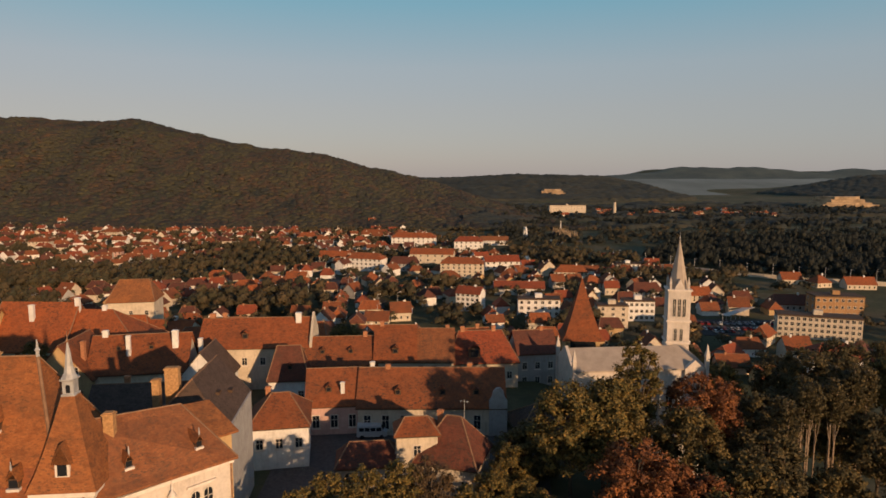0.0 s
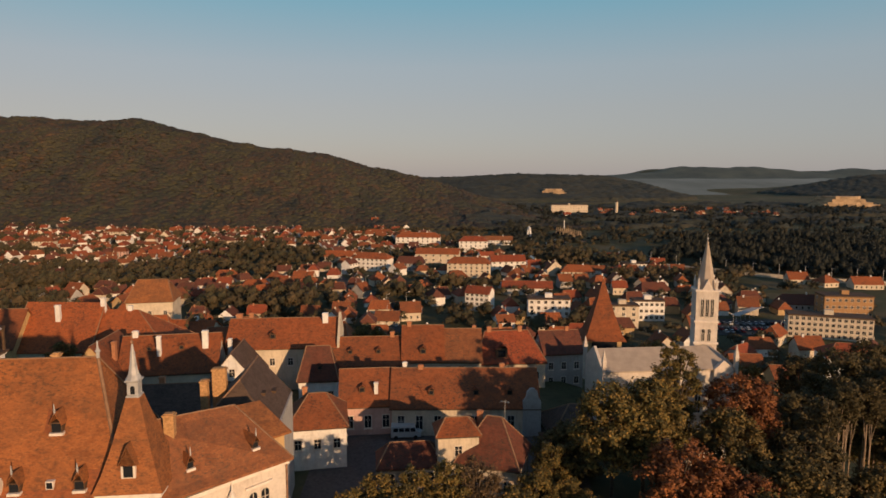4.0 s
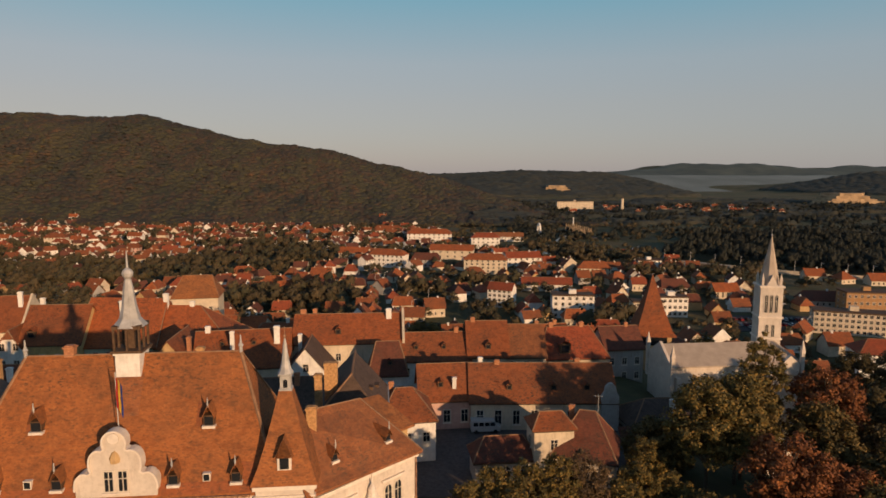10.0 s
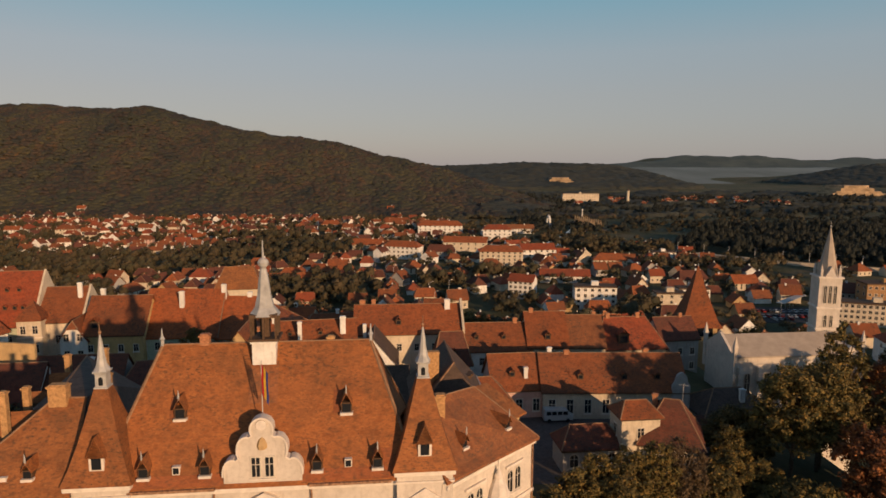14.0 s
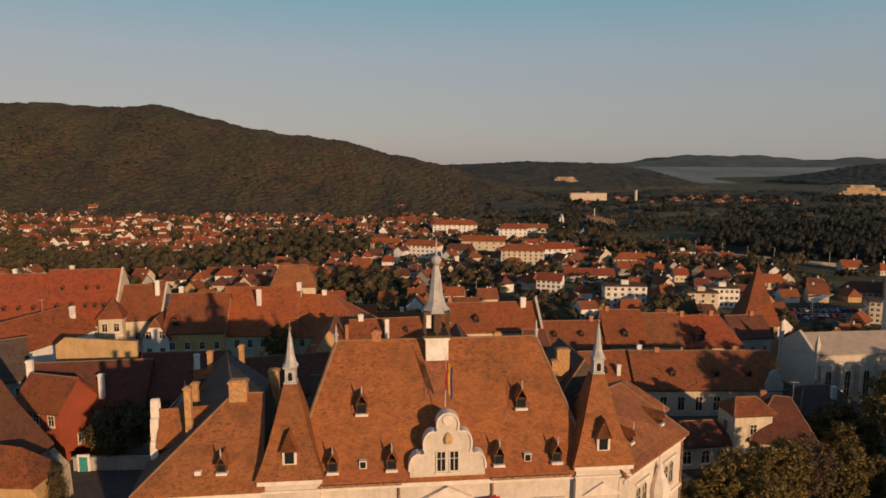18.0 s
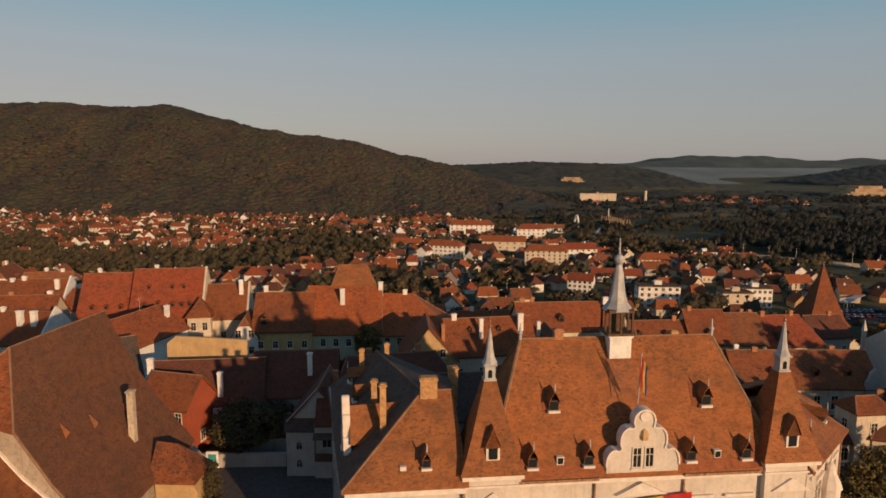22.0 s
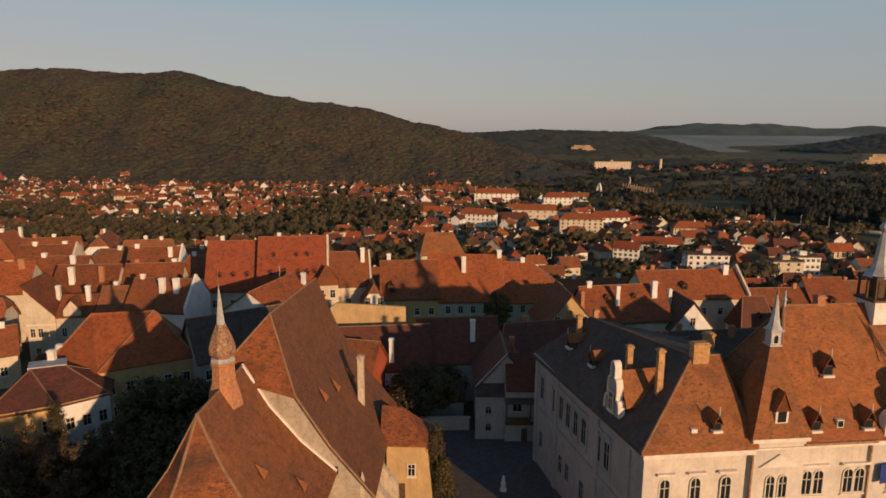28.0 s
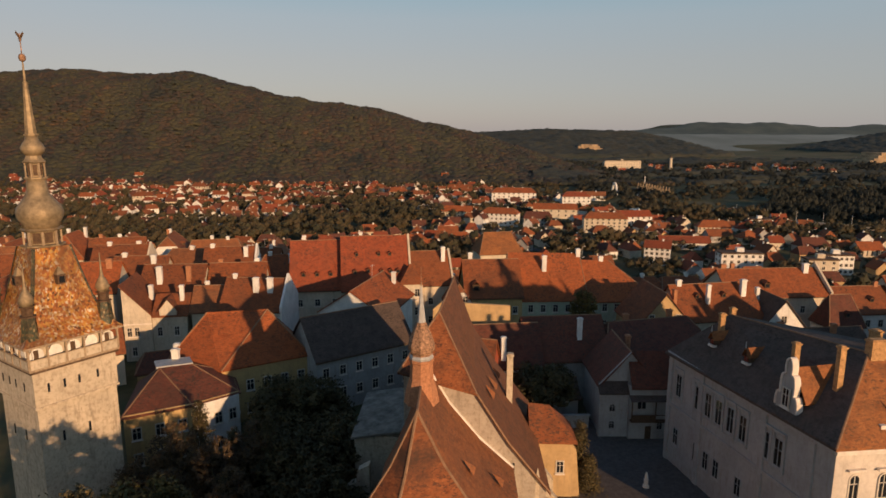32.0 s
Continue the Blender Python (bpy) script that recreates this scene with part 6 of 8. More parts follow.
house("orange house beyond the red-roofed row", 62, 158, 10, 10, 9, -2, 9, 13.5, "hip", "yellow", "orange", [(0, 0, 1, 0.9, 0)], [("s", (4,), 3)])
# white gable given the grey plaster to carry its shade
rw = tagged(new("end_gable", Geo().upright([(-1.6, 6), (1.6, 6), (1.6, 12.4), (1.1, 13.2), (0.9, 14.2), (0.3, 14.8), (-0.3, 14.8), (-0.9, 14.2), (-1.1, 13.2), (-1.6, 12.4)], 0, 0.6).mesh("end_gable", WALL["grey"])), "small white scrolled gable ending the row, greyed for shade", "gable")
rw.matrix_basis = pose(61.2, 107.7, 0, 0, 0, -2)
yard = tagged(new("yard_wall", Geo().box(-55.0, -42.4, 91.6, 92.0, 5, 8.0).box(-55.2, -42.2, 91.5, 92.1, 8.0, 8.2).mesh("yard_wall", WALL["grey"])), "low grey yard wall with a coping by the square", "wall")
yd = thing("yard_gate", pose(-53.4, 91.5, 6), "teal wooden gate in a white frame", "gate")
part("frame", Geo().box(-0.9, 0.9, -0.12, 0.1, 0, 2.7), WALL["white"], yd)
part("leaf", Geo().box(-0.6, 0.6, -0.16, -0.12, 0.05, 2.3), plain_material("teal_paint", (0.05, 0.28, 0.28), 0.5), yd)
house("shaded two-storey house by the church lane", 73.5, 143, 6, 9, 9, 3, 12.5, 16.5, "gable", "grey", "maroon", [(2, 0, 0.8, 0.8, 0)], [("s", (2.2, 5.6), 3)])
gt = house("low shaded house with a broad dark roof and a white chimney", 71.0, 110.5, 4, 13.5, 10, 2, 7.6, 11.0, "hip", "grey", "dark", [(1.5, -2.5, 0.6, 0.9, 1)], [("s", (2.4,), 3)], hip=0.9)
part("lean_to", Geo().slab([[(-9.5, -6.2, 4.6), (-2.0, -6.2, 4.6), (-2.0, -4.6, 5.8), (-9.5, -4.6, 5.8)]], 0.2), TILE["maroon"], gt)
# gate tower far behind with a hipped roof
house("square plastered gate tower with a hipped brown roof", -42.9, 203, 8, 13.6, 11, -8, 13.4, 19.2, "hip", "cream", "hall", [], [("s", (16.5,), 3)], hip=0.5, cat="tower")
# crowded roofs to the west
_r = random.Random(11)
_tones = ["brown", "orange", "brown", "church", "orange", "brown"]
for _j, (_y, _z) in enumerate(((118, 16.0), (134, 17.5), (150, 18.5), (166, 19), (184, 18.5))):
    for _i in range(8):
        _x = -97 - _i * 14.5 - _j * 3.5 + _r.uniform(-2, 2)
        if _x < -205 or _x > -152 and _y < 172:
            continue
        _h = _z + _r.uniform(-1.2, 2.0)
        house("crowded old town house with a tiled roof", _x, _y + _r.uniform(-3, 3), _r.choice((8, 10, 15, 98, 100, 12)) + _r.uniform(-6, 6), _r.uniform(11, 16), _r.uniform(9, 11.5), 4, _h - 3.5, _h + _r.uniform(1.6, 3.0),
              _r.choice(("gable", "gable", "half", "hip")), _r.choice(("cream", "white", "ochre", "cream")), _r.choice(_tones), [(_r.uniform(-5, 5), _r.uniform(-2, 1), _r.uniform(0.6, 1.3), 0.9, 1), (_r.uniform(-5, 5), 1, 1.0, 0.9, _r.randrange(2))], [("s", (7.0,), 3)], [(_r.uniform(-3, 3), 0.4, 0.8)] if _r.random() < 0.5 else [])
for _i in range(9):
    _x = -86 + _i * 13 + _r.uniform(-2, 2)
    house("old town house with a tiled roof by the town wall", _x, 171 + _r.uniform(-5, 5), _r.uniform(-12, 14), _r.uniform(10, 14), 9.5, 0, 8.5 + _r.uniform(-1, 1), 13 + _r.uniform(-1, 1.5), _r.choice(("gable", "half", "hip")), "cream", _r.choice(_tones), [(_r.uniform(-4, 4), 0, 1, 0.9, 1)], [("s", (5,), 3)])
# pale fire wall above the brown roof
fw = tagged(new("fire_wall", Geo().upright([(-66.2, 14), (-52.4, 14), (-52.4, 20.9), (-64.6, 21.7), (-66.2, 20.4)], 109.2, 109.8).mesh("fire_wall", WALL["ochre"])), "bare sunlit plastered fire wall", "wall")


# ---- red-roofed tower and parish church ----
rt = thing("tower", pose(92.3, 171.5, -6, 0, 0, -7), "old square tower with a tall pointed red tile roof", "tower")
part("wall", Geo().box(-4.6, 4.6, -4.6, 4.6, -14, 14), WALL["ochre"], rt)
part("roof", Geo().rings([(5.8, 13.4), (4.7, 15.0), (3.1, 19.6), (1.5, 24.8), (0.05, 29.9)], 4, 0, 0, math.pi / 4, True), TILE["brown"], rt, "tall flared pyramid roof of red-brown tiles")
part("opening", Geo().box(-3.4, 3.4, -4.66, -4.58, 10.8, 13.2), GLASS, rt)
part("finial", Geo().rings([(0.06, 29), (0.15, 29.6), (0.03, 30.4)], 5), METAL, rt)

pc = thing("parish_church", pose(90.3, 128.2, -4, 0, 0, 3), "pale stone parish church with grey roof and slender white spire", "church")
part("wall", Geo().upright([(-12.6, -10), (12.0, -10), (12.0, 17.3), (-12.6, 17.3)], -5.6, 5.6), WALL["hall"], pc)
part("gable", Geo().add([(-12.8, -5.8, 17.1), (-12.8, 5.8, 17.1), (-12.8, 0, 20.9), (-12.2, -5.8, 17.1), (-12.2, 5.8, 17.1), (-12.2, 0, 20.9)], [(0, 1, 2), (5, 4, 3), (0, 2, 5, 3), (2, 1, 4, 5), (1, 0, 3, 4)]), WALL["hall"], pc)
part("roof", Geo().slab([[(-12.3, -6.1, 17.2), (15.2, -6.1, 17.2), (12.6, 0, 20.4), (-12.3, 0, 20.4)], [(15.2, 6.1, 17.2), (-12.3, 6.1, 17.2), (-12.3, 0, 20.4), (12.6, 0, 20.4)], [(15.2, -6.1, 17.2), (15.2, 6.1, 17.2), (12.6, 0, 20.4)]], 0.25), PALEROOF, pc, "pale grey sheet roof")
for _i in range(5):
    window(pc, pose(-9.5 + _i * 4.2, -5.62, 8.0), 1.2, 5.6, True)
    part("buttress", Geo().box(-11.9 + _i * 4.2, -11.1 + _i * 4.2, -6.7, -5.6, -10, 15.0), WALL["hall"], pc)
for _y in (-5.9, 5.9):
    part("pinnacle", Geo().rings([(0.5, 12), (0.5, 19.0), (0.62, 19.1), (0.04, 21.6)], 4, -12.6, _y, math.pi / 4), WALL["hall"], pc)
part("cross_gable", Geo().upright([(10.2, 15.0), (14.2, 15.0), (14.2, 17.2), (12.2, 19.0), (10.2, 17.2)], -6.4, -5.5), WALL["hall"], pc, "pale cross gable beside the tower")
TW = pose(12.3, 2.7, 0.6, 0, 0, -15)
tw = part("tower", Geo().box(-2.25, 2.25, -2.25, 2.25, -10, 31.2), WALL["hall"], pc, "slim white belfry tower", at=TW)
for _z in (15, 20.0, 24.6, 31.2):
    part("cornice", Geo().box(-2.5, 2.5, -2.5, 2.5, _z, _z + 0.35), TRIM, tw)
part("spire", Geo().rings([(2.05, 31.5), (1.75, 33.4), (0.05, 42.0)], 8, 0, 0, math.pi / 8), PALEROOF, tw, "slender pale spire")
part("finial", Geo().rings([(0.05, 41.8), (0.2, 42.2), (0.04, 42.5), (0.03, 43.4)], 5), METAL, tw)
for _x in (-1.8, 1.8):
    for _y in (-1.8, 1.8):
        part("pinnacle", Geo().rings([(0.3, 31.5), (0.3, 32.6), (0.38, 32.7), (0.03, 34.2)], 4, _x, _y, math.pi / 4), WALL["hall"], tw)
for _x in (-1.0, 0, 1.0):
    window(pc, TW @ pose(_x, -2.27, 25.8), 0.6, 3.8, True, False)
for _x in (-0.6, 0.6):
    window(pc, TW @ pose(_x, -2.27, 20.6), 0.6, 2.6, True, False)
part("gablet", Geo().upright([(-1.1, 31.5), (1.1, 31.5), (0, 33.8)], -2.2, -1.4), WALL["hall"], tw)
part("choir_wall", Geo().box(12, 14.8, -5.6, 5.6, -10, 17.1), WALL["hall"], pc)
part("pinnacle", Geo().rings([(0.5, 12), (0.5, 19.4), (0.62, 19.5), (0.03, 22.2)], 4, 14.9, -6.0, math.pi / 4), WALL["hall"], pc)


# ---- lower town ----
def block(label, x, y, yaw, w, d, h, zg, roof, wall, tile, floors, cols, cat="apartment block"):
    """A block of flats or a large house: flat, gable or hip roof and a grid of windows."""
    if roof == "flat":
        th = thing("apartment_block", pose(x, y, zg, 0, 0, yaw), label, cat)
        part("wall", Geo().box(-w / 2, w / 2, -d / 2, d / 2, -2, h), WALL[wall], th)
        part("roof", Geo().box(-w / 2 - 0.3, w / 2 + 0.3, -d / 2 - 0.3, d / 2 + 0.3, h, h + 0.7), TIMBER, th)
        part("stair_head", Geo().box(-2, 2, -1.5, 1.5, h + 0.7, h + 3), WALL[wall], th)
    else:
        th = house(label, x, y, yaw, w, d, zg, zg + h, zg + h + d * 0.32, roof, wall, tile, [(w * 0.2, 0, 1, 1.0, 1)], [], cat=cat, hip=0.8)
    f = h / floors
    for j in range(floors):
        for i in range(cols):
            window(th, pose(-w / 2 + (i + 0.5) * w / cols, -d / 2 - 0.02, j * f + f * 0.35), 1.5, 1.5, False, False)
        for i in range(max(1, cols // 3)):
            window(th, pose(-w / 2 - 0.02, -d / 2 + (i + 0.5) * d / max(1, cols // 3), j * f + f * 0.35, 0, 0, -90), 1.5, 1.5, False, False)
    return th


block("white four-storey house with a red roof", 78.5, 377, -24, 15, 11, 11, -29, "gable", "white", "red", 4, 5, "house")
block("white block of flats with a flat roof", 114, 347, -6, 23, 10, 12.5, -29, "flat", "white", "red", 4, 6)
block("cream block of flats with a flat roof", 150, 330, -5, 16, 9, 12, -29, "flat", "cream", "red", 4, 3)
block("white flats behind the cream block", 170, 347, -5, 17, 9, 11, -29, "flat", "white", "red", 3, 6)
block("long four-storey block of flats with rows of windows", 246.5, 304.5, -22, 37, 11, 11, -29, "flat", "cream", "red", 4, 14)
block("orange brick office block with a stepped top", 287, 352, -10, 26, 13, 12, -29, "flat", "rust", "red", 3, 8)
block("white flats with a broad tiled roof", 3, 540, -20, 32, 13, 10, -28, "hip", "white", "orange", 3, 8)
block("cream flats with a broad tiled roof", 82, 500, -8, 34, 13, 11, -28, "hip", "cream", "orange", 4, 8)
block("long white building with a red roof", 42, 722, -6, 50, 15, 10, -28, "hip", "white", "orange", 3, 9)
block("white building with a red roof", 100, 668, -4, 30, 14, 11, -28, "hip", "white", "red", 3, 6)
block("large house with a long tiled roof", 60, 585, -10, 40, 14, 8, -28, "gable", "cream", "orange", 2, 6)
block("large house with a red roof", 118, 540, 5, 30, 14, 7, -28, "gable", "white", "red", 2, 6)
block("low hall with a bright red roof", 116, 428, -8, 34, 12, 5, -29, "gable", "white", "red", 1, 6, "hall")
block("white low house with a grey roof", 224, 528, 0, 20, 9, 6, -29, "flat", "white", "red", 2, 5)
block("white house with a red roof by the trees", 213, 241, -14, 20, 14, 10, -29, "hip", "white", "red", 2, 4, "house")
block("broad pale hotel on the far valley floor", 352, 1296, 0, 75, 14, 14, -24, "flat", "cream", "red", 3, 14, "hotel")
ob = thing("chimney_tower", pose(441, 1264, -29), "slim pale tower far down the valley", "tower")
part("shaft", Geo().rings([(3.4, -4), (2.8, 24), (3.2, 24.5), (3.2, 26)], 8), WALL["cream"], ob)
part("cap", Geo().rings([(3.0, 26), (0.2, 31)], 8), TILE["dark"], ob)

# plain houses, each built once and then set out
_r = random.Random(23)
protos = []
_lab = {"orange": "small house with an orange tiled roof and pale walls", "red": "small house with a red tiled roof and pale walls", "brown": "small house with a brown tiled roof and pale walls", "maroon": "small house with a dark maroon tiled roof and pale walls"}
for _i in range(14):
    _tile = ("brown", "red", "maroon", "orange", "brown")[_i % 5]
    _w, _d = _r.uniform(9, 13), _r.uniform(7.5, 9.5)
    _e = _r.choice((3.4, 4.0, 5.6))
    protos.append(house(_lab[_tile], 0, 0, 0, _w, _d, -300, -300 + _e, -300 + _e + _d * _r.uniform(0.42, 0.56), ("gable", "hip", "half", "gable", "hip")[(_i * 2) % 5], ("cream", "ochre", "white", "cream", "ochre", "grey")[_i % 6], _tile,
                        [(_w * 0.2, 0.3, 0.8, 0.8, _i % 2)], [("s", (1.4,), 3)], group="houses of the lower town", over=0.6))
# tall tree groups: x, y, half width, half depth, number
TREE_GROUPS = [(132, 322, 12, 8, 50), (30, 404, 16, 12, 60), (-45, 385, 34, 26, 170), (-175, 498, 80, 36, 300), (-310, 480, 75, 30, 260), (-92, 585, 48, 55, 230), (-150, 660, 45, 24, 110), (-225, 360, 60, 40, 260), (-215, 452, 36, 20, 90), (165, 600, 26, 50, 120), (205, 560, 34, 30, 110), (240, 470, 50, 16, 90), (-420, 600, 60, 30, 160), (75, 430, 18, 10, 40)]


def in_trees(x, y, grow=1.0):
    return any(((x - a) / (1.25 * w * grow)) ** 2 + ((y - b) / (1.25 * d * grow)) ** 2 < 1 for a, b, w, d, n in TREE_GROUPS)


done = [(78, 377, 12), (116, 347, 13), (150, 330, 10), (168, 345, 14), (247, 300, 24), (287, 352, 20), (3, 540, 20), (82, 500, 20), (42, 722, 28), (100, 668, 18), (60, 585, 22), (118, 540, 18), (98, 395, 18), (224, 528, 12), (212, 240, 14), (30, 384, 9), (-15, 470, 9), (-50, 571, 9), (45, 330, 8), (222, 326, 24)]


def villa(x, y, yaw, w, d, e, roof, wall, tile, label):
    """A far house of its own: walls, roof, chimney and two rows of dark windows."""
    z = land(x, y)
    th = thing("house", pose(x, y, z, 0, 0, yaw), label, "house")
    a, b, r = w / 2, d / 2, e + d * 0.42
    k = {"gable": 0.0, "hip": b, "half": b * 0.45}[roof]
    g = Geo().box(-a, a, -b, b, -3, e - 0.05)
    if k == 0.0:
        g.add([(-a, -b, e - 0.1), (-a, b, e - 0.1), (-a, 0, r - 0.25), (a, -b, e - 0.1), (a, b, e - 0.1), (a, 0, r - 0.25)], [(1, 0, 2), (3, 4, 5), (0, 3, 5, 2), (4, 1, 2, 5)])
    part("wall", g, WALL[wall], th)
    A, B, E = a + 0.5, b + 0.5, e - 0.4
    p = [(-A, -B, E), (A, -B, E), (A, B, E), (-A, B, E), (-A + k, 0, r), (A - k, 0, r)]
    faces = [[p[0], p[1], p[5], p[4]], [p[2], p[3], p[4], p[5]]]
    if k:
        faces += [[p[3], p[0], p[4]], [p[1], p[2], p[5]]]
    part("roof", Geo().slab(faces, 0.25), TILE[tile], th)
    part("chimney", Geo().box(a * 0.3, a * 0.3 + 0.9, -0.4, 0.5, e, r + 1.0), WALL["white"], th)
    n = max(2, int(w / 3.2))
    for z0 in ([1.0] if e < 5 else [1.0, e - 2.3]):
        for i in range(n):
            o = -a + (i + 0.5) * w / n
            part("window", Geo().box(o - 0.5, o + 0.5, -b - 0.05, -b + 0.02, z0, z0 + 1.4), GLASS, th)
    done.append((x, y, 0.55 * max(w, d)))
    return th


WHITE_RED, CREAM_RED = "white house with a red tiled roof under the hill", "cream house with a tiled roof under the hill"
# white and cream houses that stand out below the forest
for _x, _y, _q, _w, _e in ((-441, 735, 5, 16, 6), (-450, 829, 20, 10, 6), (-471, 945, 10, 11, 5), (-388, 905, 90, 10, 7), (-292, 734, -4, 16, 8), (-290, 878, 10, 12, 6), (-252, 861, 90, 9, 7), (-163, 862, 90, 9, 6), (-356, 728, 10, 10, 5), (-301, 654, 90, 9, 5), (-289, 649, 85, 8, 7), (-209, 663, 0, 12, 5), (-131, 846, 80, 10, 6), (-71, 838, 95, 9, 5), (-25, 985, 0, 10, 5)):
    villa(_x, _y, _q, _w, 9, _e, "gable", "white", "orange", WHITE_RED)
for _x, _y, _q, _w, _e in ((-347, 829, -5, 20, 9), (-262, 734, 90, 9, 9), (-368, 711, 3, 22, 9), (-180, 616, 30, 11, 5), (-134, 576, 0, 13, 5), (-113, 838, 85, 8, 6), (-11, 846, -4, 38, 5), (70, 470, 6, 16, 6)):
    villa(_x, _y, _q, _w, 10, _e, "hip", "cream", "brown", CREAM_RED)
for _x, _y, _q, _w, _e, _k in ((-293, 829, 10, 14, 5, "hip"), (-92, 800, 3, 24, 5, "hip"), (-31, 594, -8, 28, 6, "gable"), (-45, 480, -5, 15, 4, "gable"), (12, 466, 20, 12, 5, "hip"), (-106, 489, 10, 20, 4, "hip"), (-72, 443, 15, 22, 4, "hip"), (226, 583, -4, 18, 4, "gable"), (167, 492, -8, 26, 6, "hip"), (226, 398, 0, 16, 5, "gable"), (171, 446, 15, 14, 5, "hip"), (339, 447, 10, 12, 4, "hip"), (326, 462, -10, 14, 4, "gable"), (362, 438, -8, 20, 4, "gable")):
    villa(_x, _y, _q, _w, 11, _e, _k, "cream", "orange", "low cream house with a broad orange tiled roof")
for _x, _y, _q, _w, _e in ((-60, 677, 60, 10, 7), (-51, 652, 60, 11, 7), (-15, 522, 62, 12, 9), (184, 437, 70, 9, 6), (214, 440, 85, 8, 5), (250, 434, 80, 9, 6), (-234, 532, 75, 10, 6), (-236, 496, 80, 11, 6)):
    villa(_x, _y, _q, _w, 8, _e, "gable", "white", "maroon", "white gabled house with a dark red roof")
for _x, _y, _q, _w, _e in ((35, 538, -6, 24, 7), (198, 413, 4, 20, 5), (273, 372, -10, 24, 4), (224, 374, 40, 11, 4)):
    villa(_x, _y, _q, _w, 12, _e, "half", "grey", "maroon", "low house with a broad dark red-brown roof")
villa(135, 733, -4, 32, 10, 6, "gable", "white", "church", "long white building with a low tiled roof")
villa(-254, 639, 5, 13, 9, 6, "half", "pink", "brown", "pink house with a brown roof")
tree_spots, far_houses = [], []


def free(x, y, r):
    return all((x - a) ** 2 + (y - b) ** 2 > (r + c) ** 2 for a, b, c in done)


count = 0
for _i in range(16000):
    x, y = _r.uniform(-760, 560), 232 + 690 * _r.random() ** 0.8
    dx, dy = max(-205 - x, x - 70, 0), max(y - 168, 0)
    if math.hypot(dx, dy) < 64 or x < -0.74 * y - 110 or x > 0.8 * y + 60:
        continue
    # open ground and hedges towards the river and the railway
    if x > 262 and y > 330 or x > 130 + (620 - y) * 0.35 and y > 560 or abs(x - np.interp(y, (540, 610, 680, 820), (118, 143, 177, 227))) < 16 and y > 535:
        if _r.random() < 0.12 and noise.noise((x / 60, y / 60, 2)) > -0.1 and free(x, y, 3) and abs(y - rail_y(x)) > 14:
            tree_spots.append((x, y))
        continue
    if in_trees(x, y):
        continue
    # gardens with trees among the houses, more of them under the hill
    if noise.noise((x / 55 + 3.3, y / 45, 0)) > (0.16 if y < 560 else 0.06):
        if free(x, y, 3) and _r.random() < 0.6:
            tree_spots.append((x, y))
        continue
    if not free(x, y, 7.2):
        continue
    done.append((x, y, 6.0 + y * 0.003))
    z = land(x, y)
    yaw = 25 * noise.noise((x / 160, y / 160, 5)) + _r.choice((0, 0, 0, 90, 90, 45, 180, -90)) + _r.uniform(-8, 8)
    if count < 180 and y < 470:
        count += 1
        copy_thing(_r.choice(protos), pose(x, y, z, 0, 0, yaw))
    elif len(far_houses) < 620:
        far_houses.append((x, y, z, yaw))
    for _k in range(1 if y < 560 else 2):
        tree_spots.append((x + _r.uniform(-11, 11), y + _r.uniform(-9, 11)))
for p in protos:
    for o in (*p.children_recursive, p):
        bpy.data.objects.remove(o)


def house_field(name, spots, label):
    """Many far houses in one mesh: walls, tiled roofs in two tones, chimneys."""
    rng = random.Random(9)
    v, f, k = [], [], []
    for x, y, z, yaw in spots:
        w, d, e = rng.uniform(4.5, 7), rng.uniform(3.6, 4.8), rng.choice((3.2, 4.0, 5.6))
        r, hp = e + d * rng.uniform(0.8, 1.1), rng.choice((0.0, 0.0, 0.6, 1.0)) * d
        c, s = math.cos(radians(yaw)), math.sin(radians(yaw))
        W, D, E = w + 0.6, d + 0.6, e - 0.4
        local = [(-w, -d, -2), (w, -d, -2), (w, d, -2), (-w, d, -2), (-w, -d, e), (w, -d, e), (w, d, e), (-w, d, e), (-w + hp, 0, r - 0.15), (w - hp, 0, r - 0.15),
                 (-W, -D, E), (W, -D, E), (W, D, E), (-W, D, E), (-W + hp, 0, r), (W - hp, 0, r),
                 (1.2, -0.4, e), (2.0, -0.4, e), (2.0, 0.4, e), (1.2, 0.4, e), (1.2, -0.4, r + 0.9), (2.0, -0.4, r + 0.9), (2.0, 0.4, r + 0.9), (1.2, 0.4, r + 0.9)]
        o = len(v)
        v += [(x + px * c - py * s, y + px * s + py * c, z + pz) for px, py, pz in local]
        wt, rt_ = rng.choice((0, 1, 1)), rng.choice((2, 2, 3, 4))
        for q, m in (((0, 1, 5, 4), wt), ((1, 2, 6, 5), wt), ((2, 3, 7, 6), wt), ((3, 0, 4, 7), wt), ((4, 8, 7), wt), ((5, 6, 9), wt),
                     ((10, 11, 15, 14), rt_), ((12, 13, 14, 15), rt_), ((13, 10, 14), rt_ if hp else wt), ((11, 12, 15), rt_ if hp else wt), ((16, 17, 21, 20), 0), ((17, 18, 22, 21), 0), ((19, 16, 20, 23), 0), ((20, 21, 22, 23), 0)):
            f.append(tuple(i + o for i in q))
            k.append(m)
    me = bpy.data.meshes.new(name)
    me.from_pydata(v, [], f)
    for m in (WALL["cream"], WALL["white"], TILE["brown"], TILE["maroon"], TILE["red"]):
        me.materials.append(m)
    me.polygons.foreach_set("material_index", k)
    me.update()
    return tagged(new(name, me), label, "houses", kind="stuff")


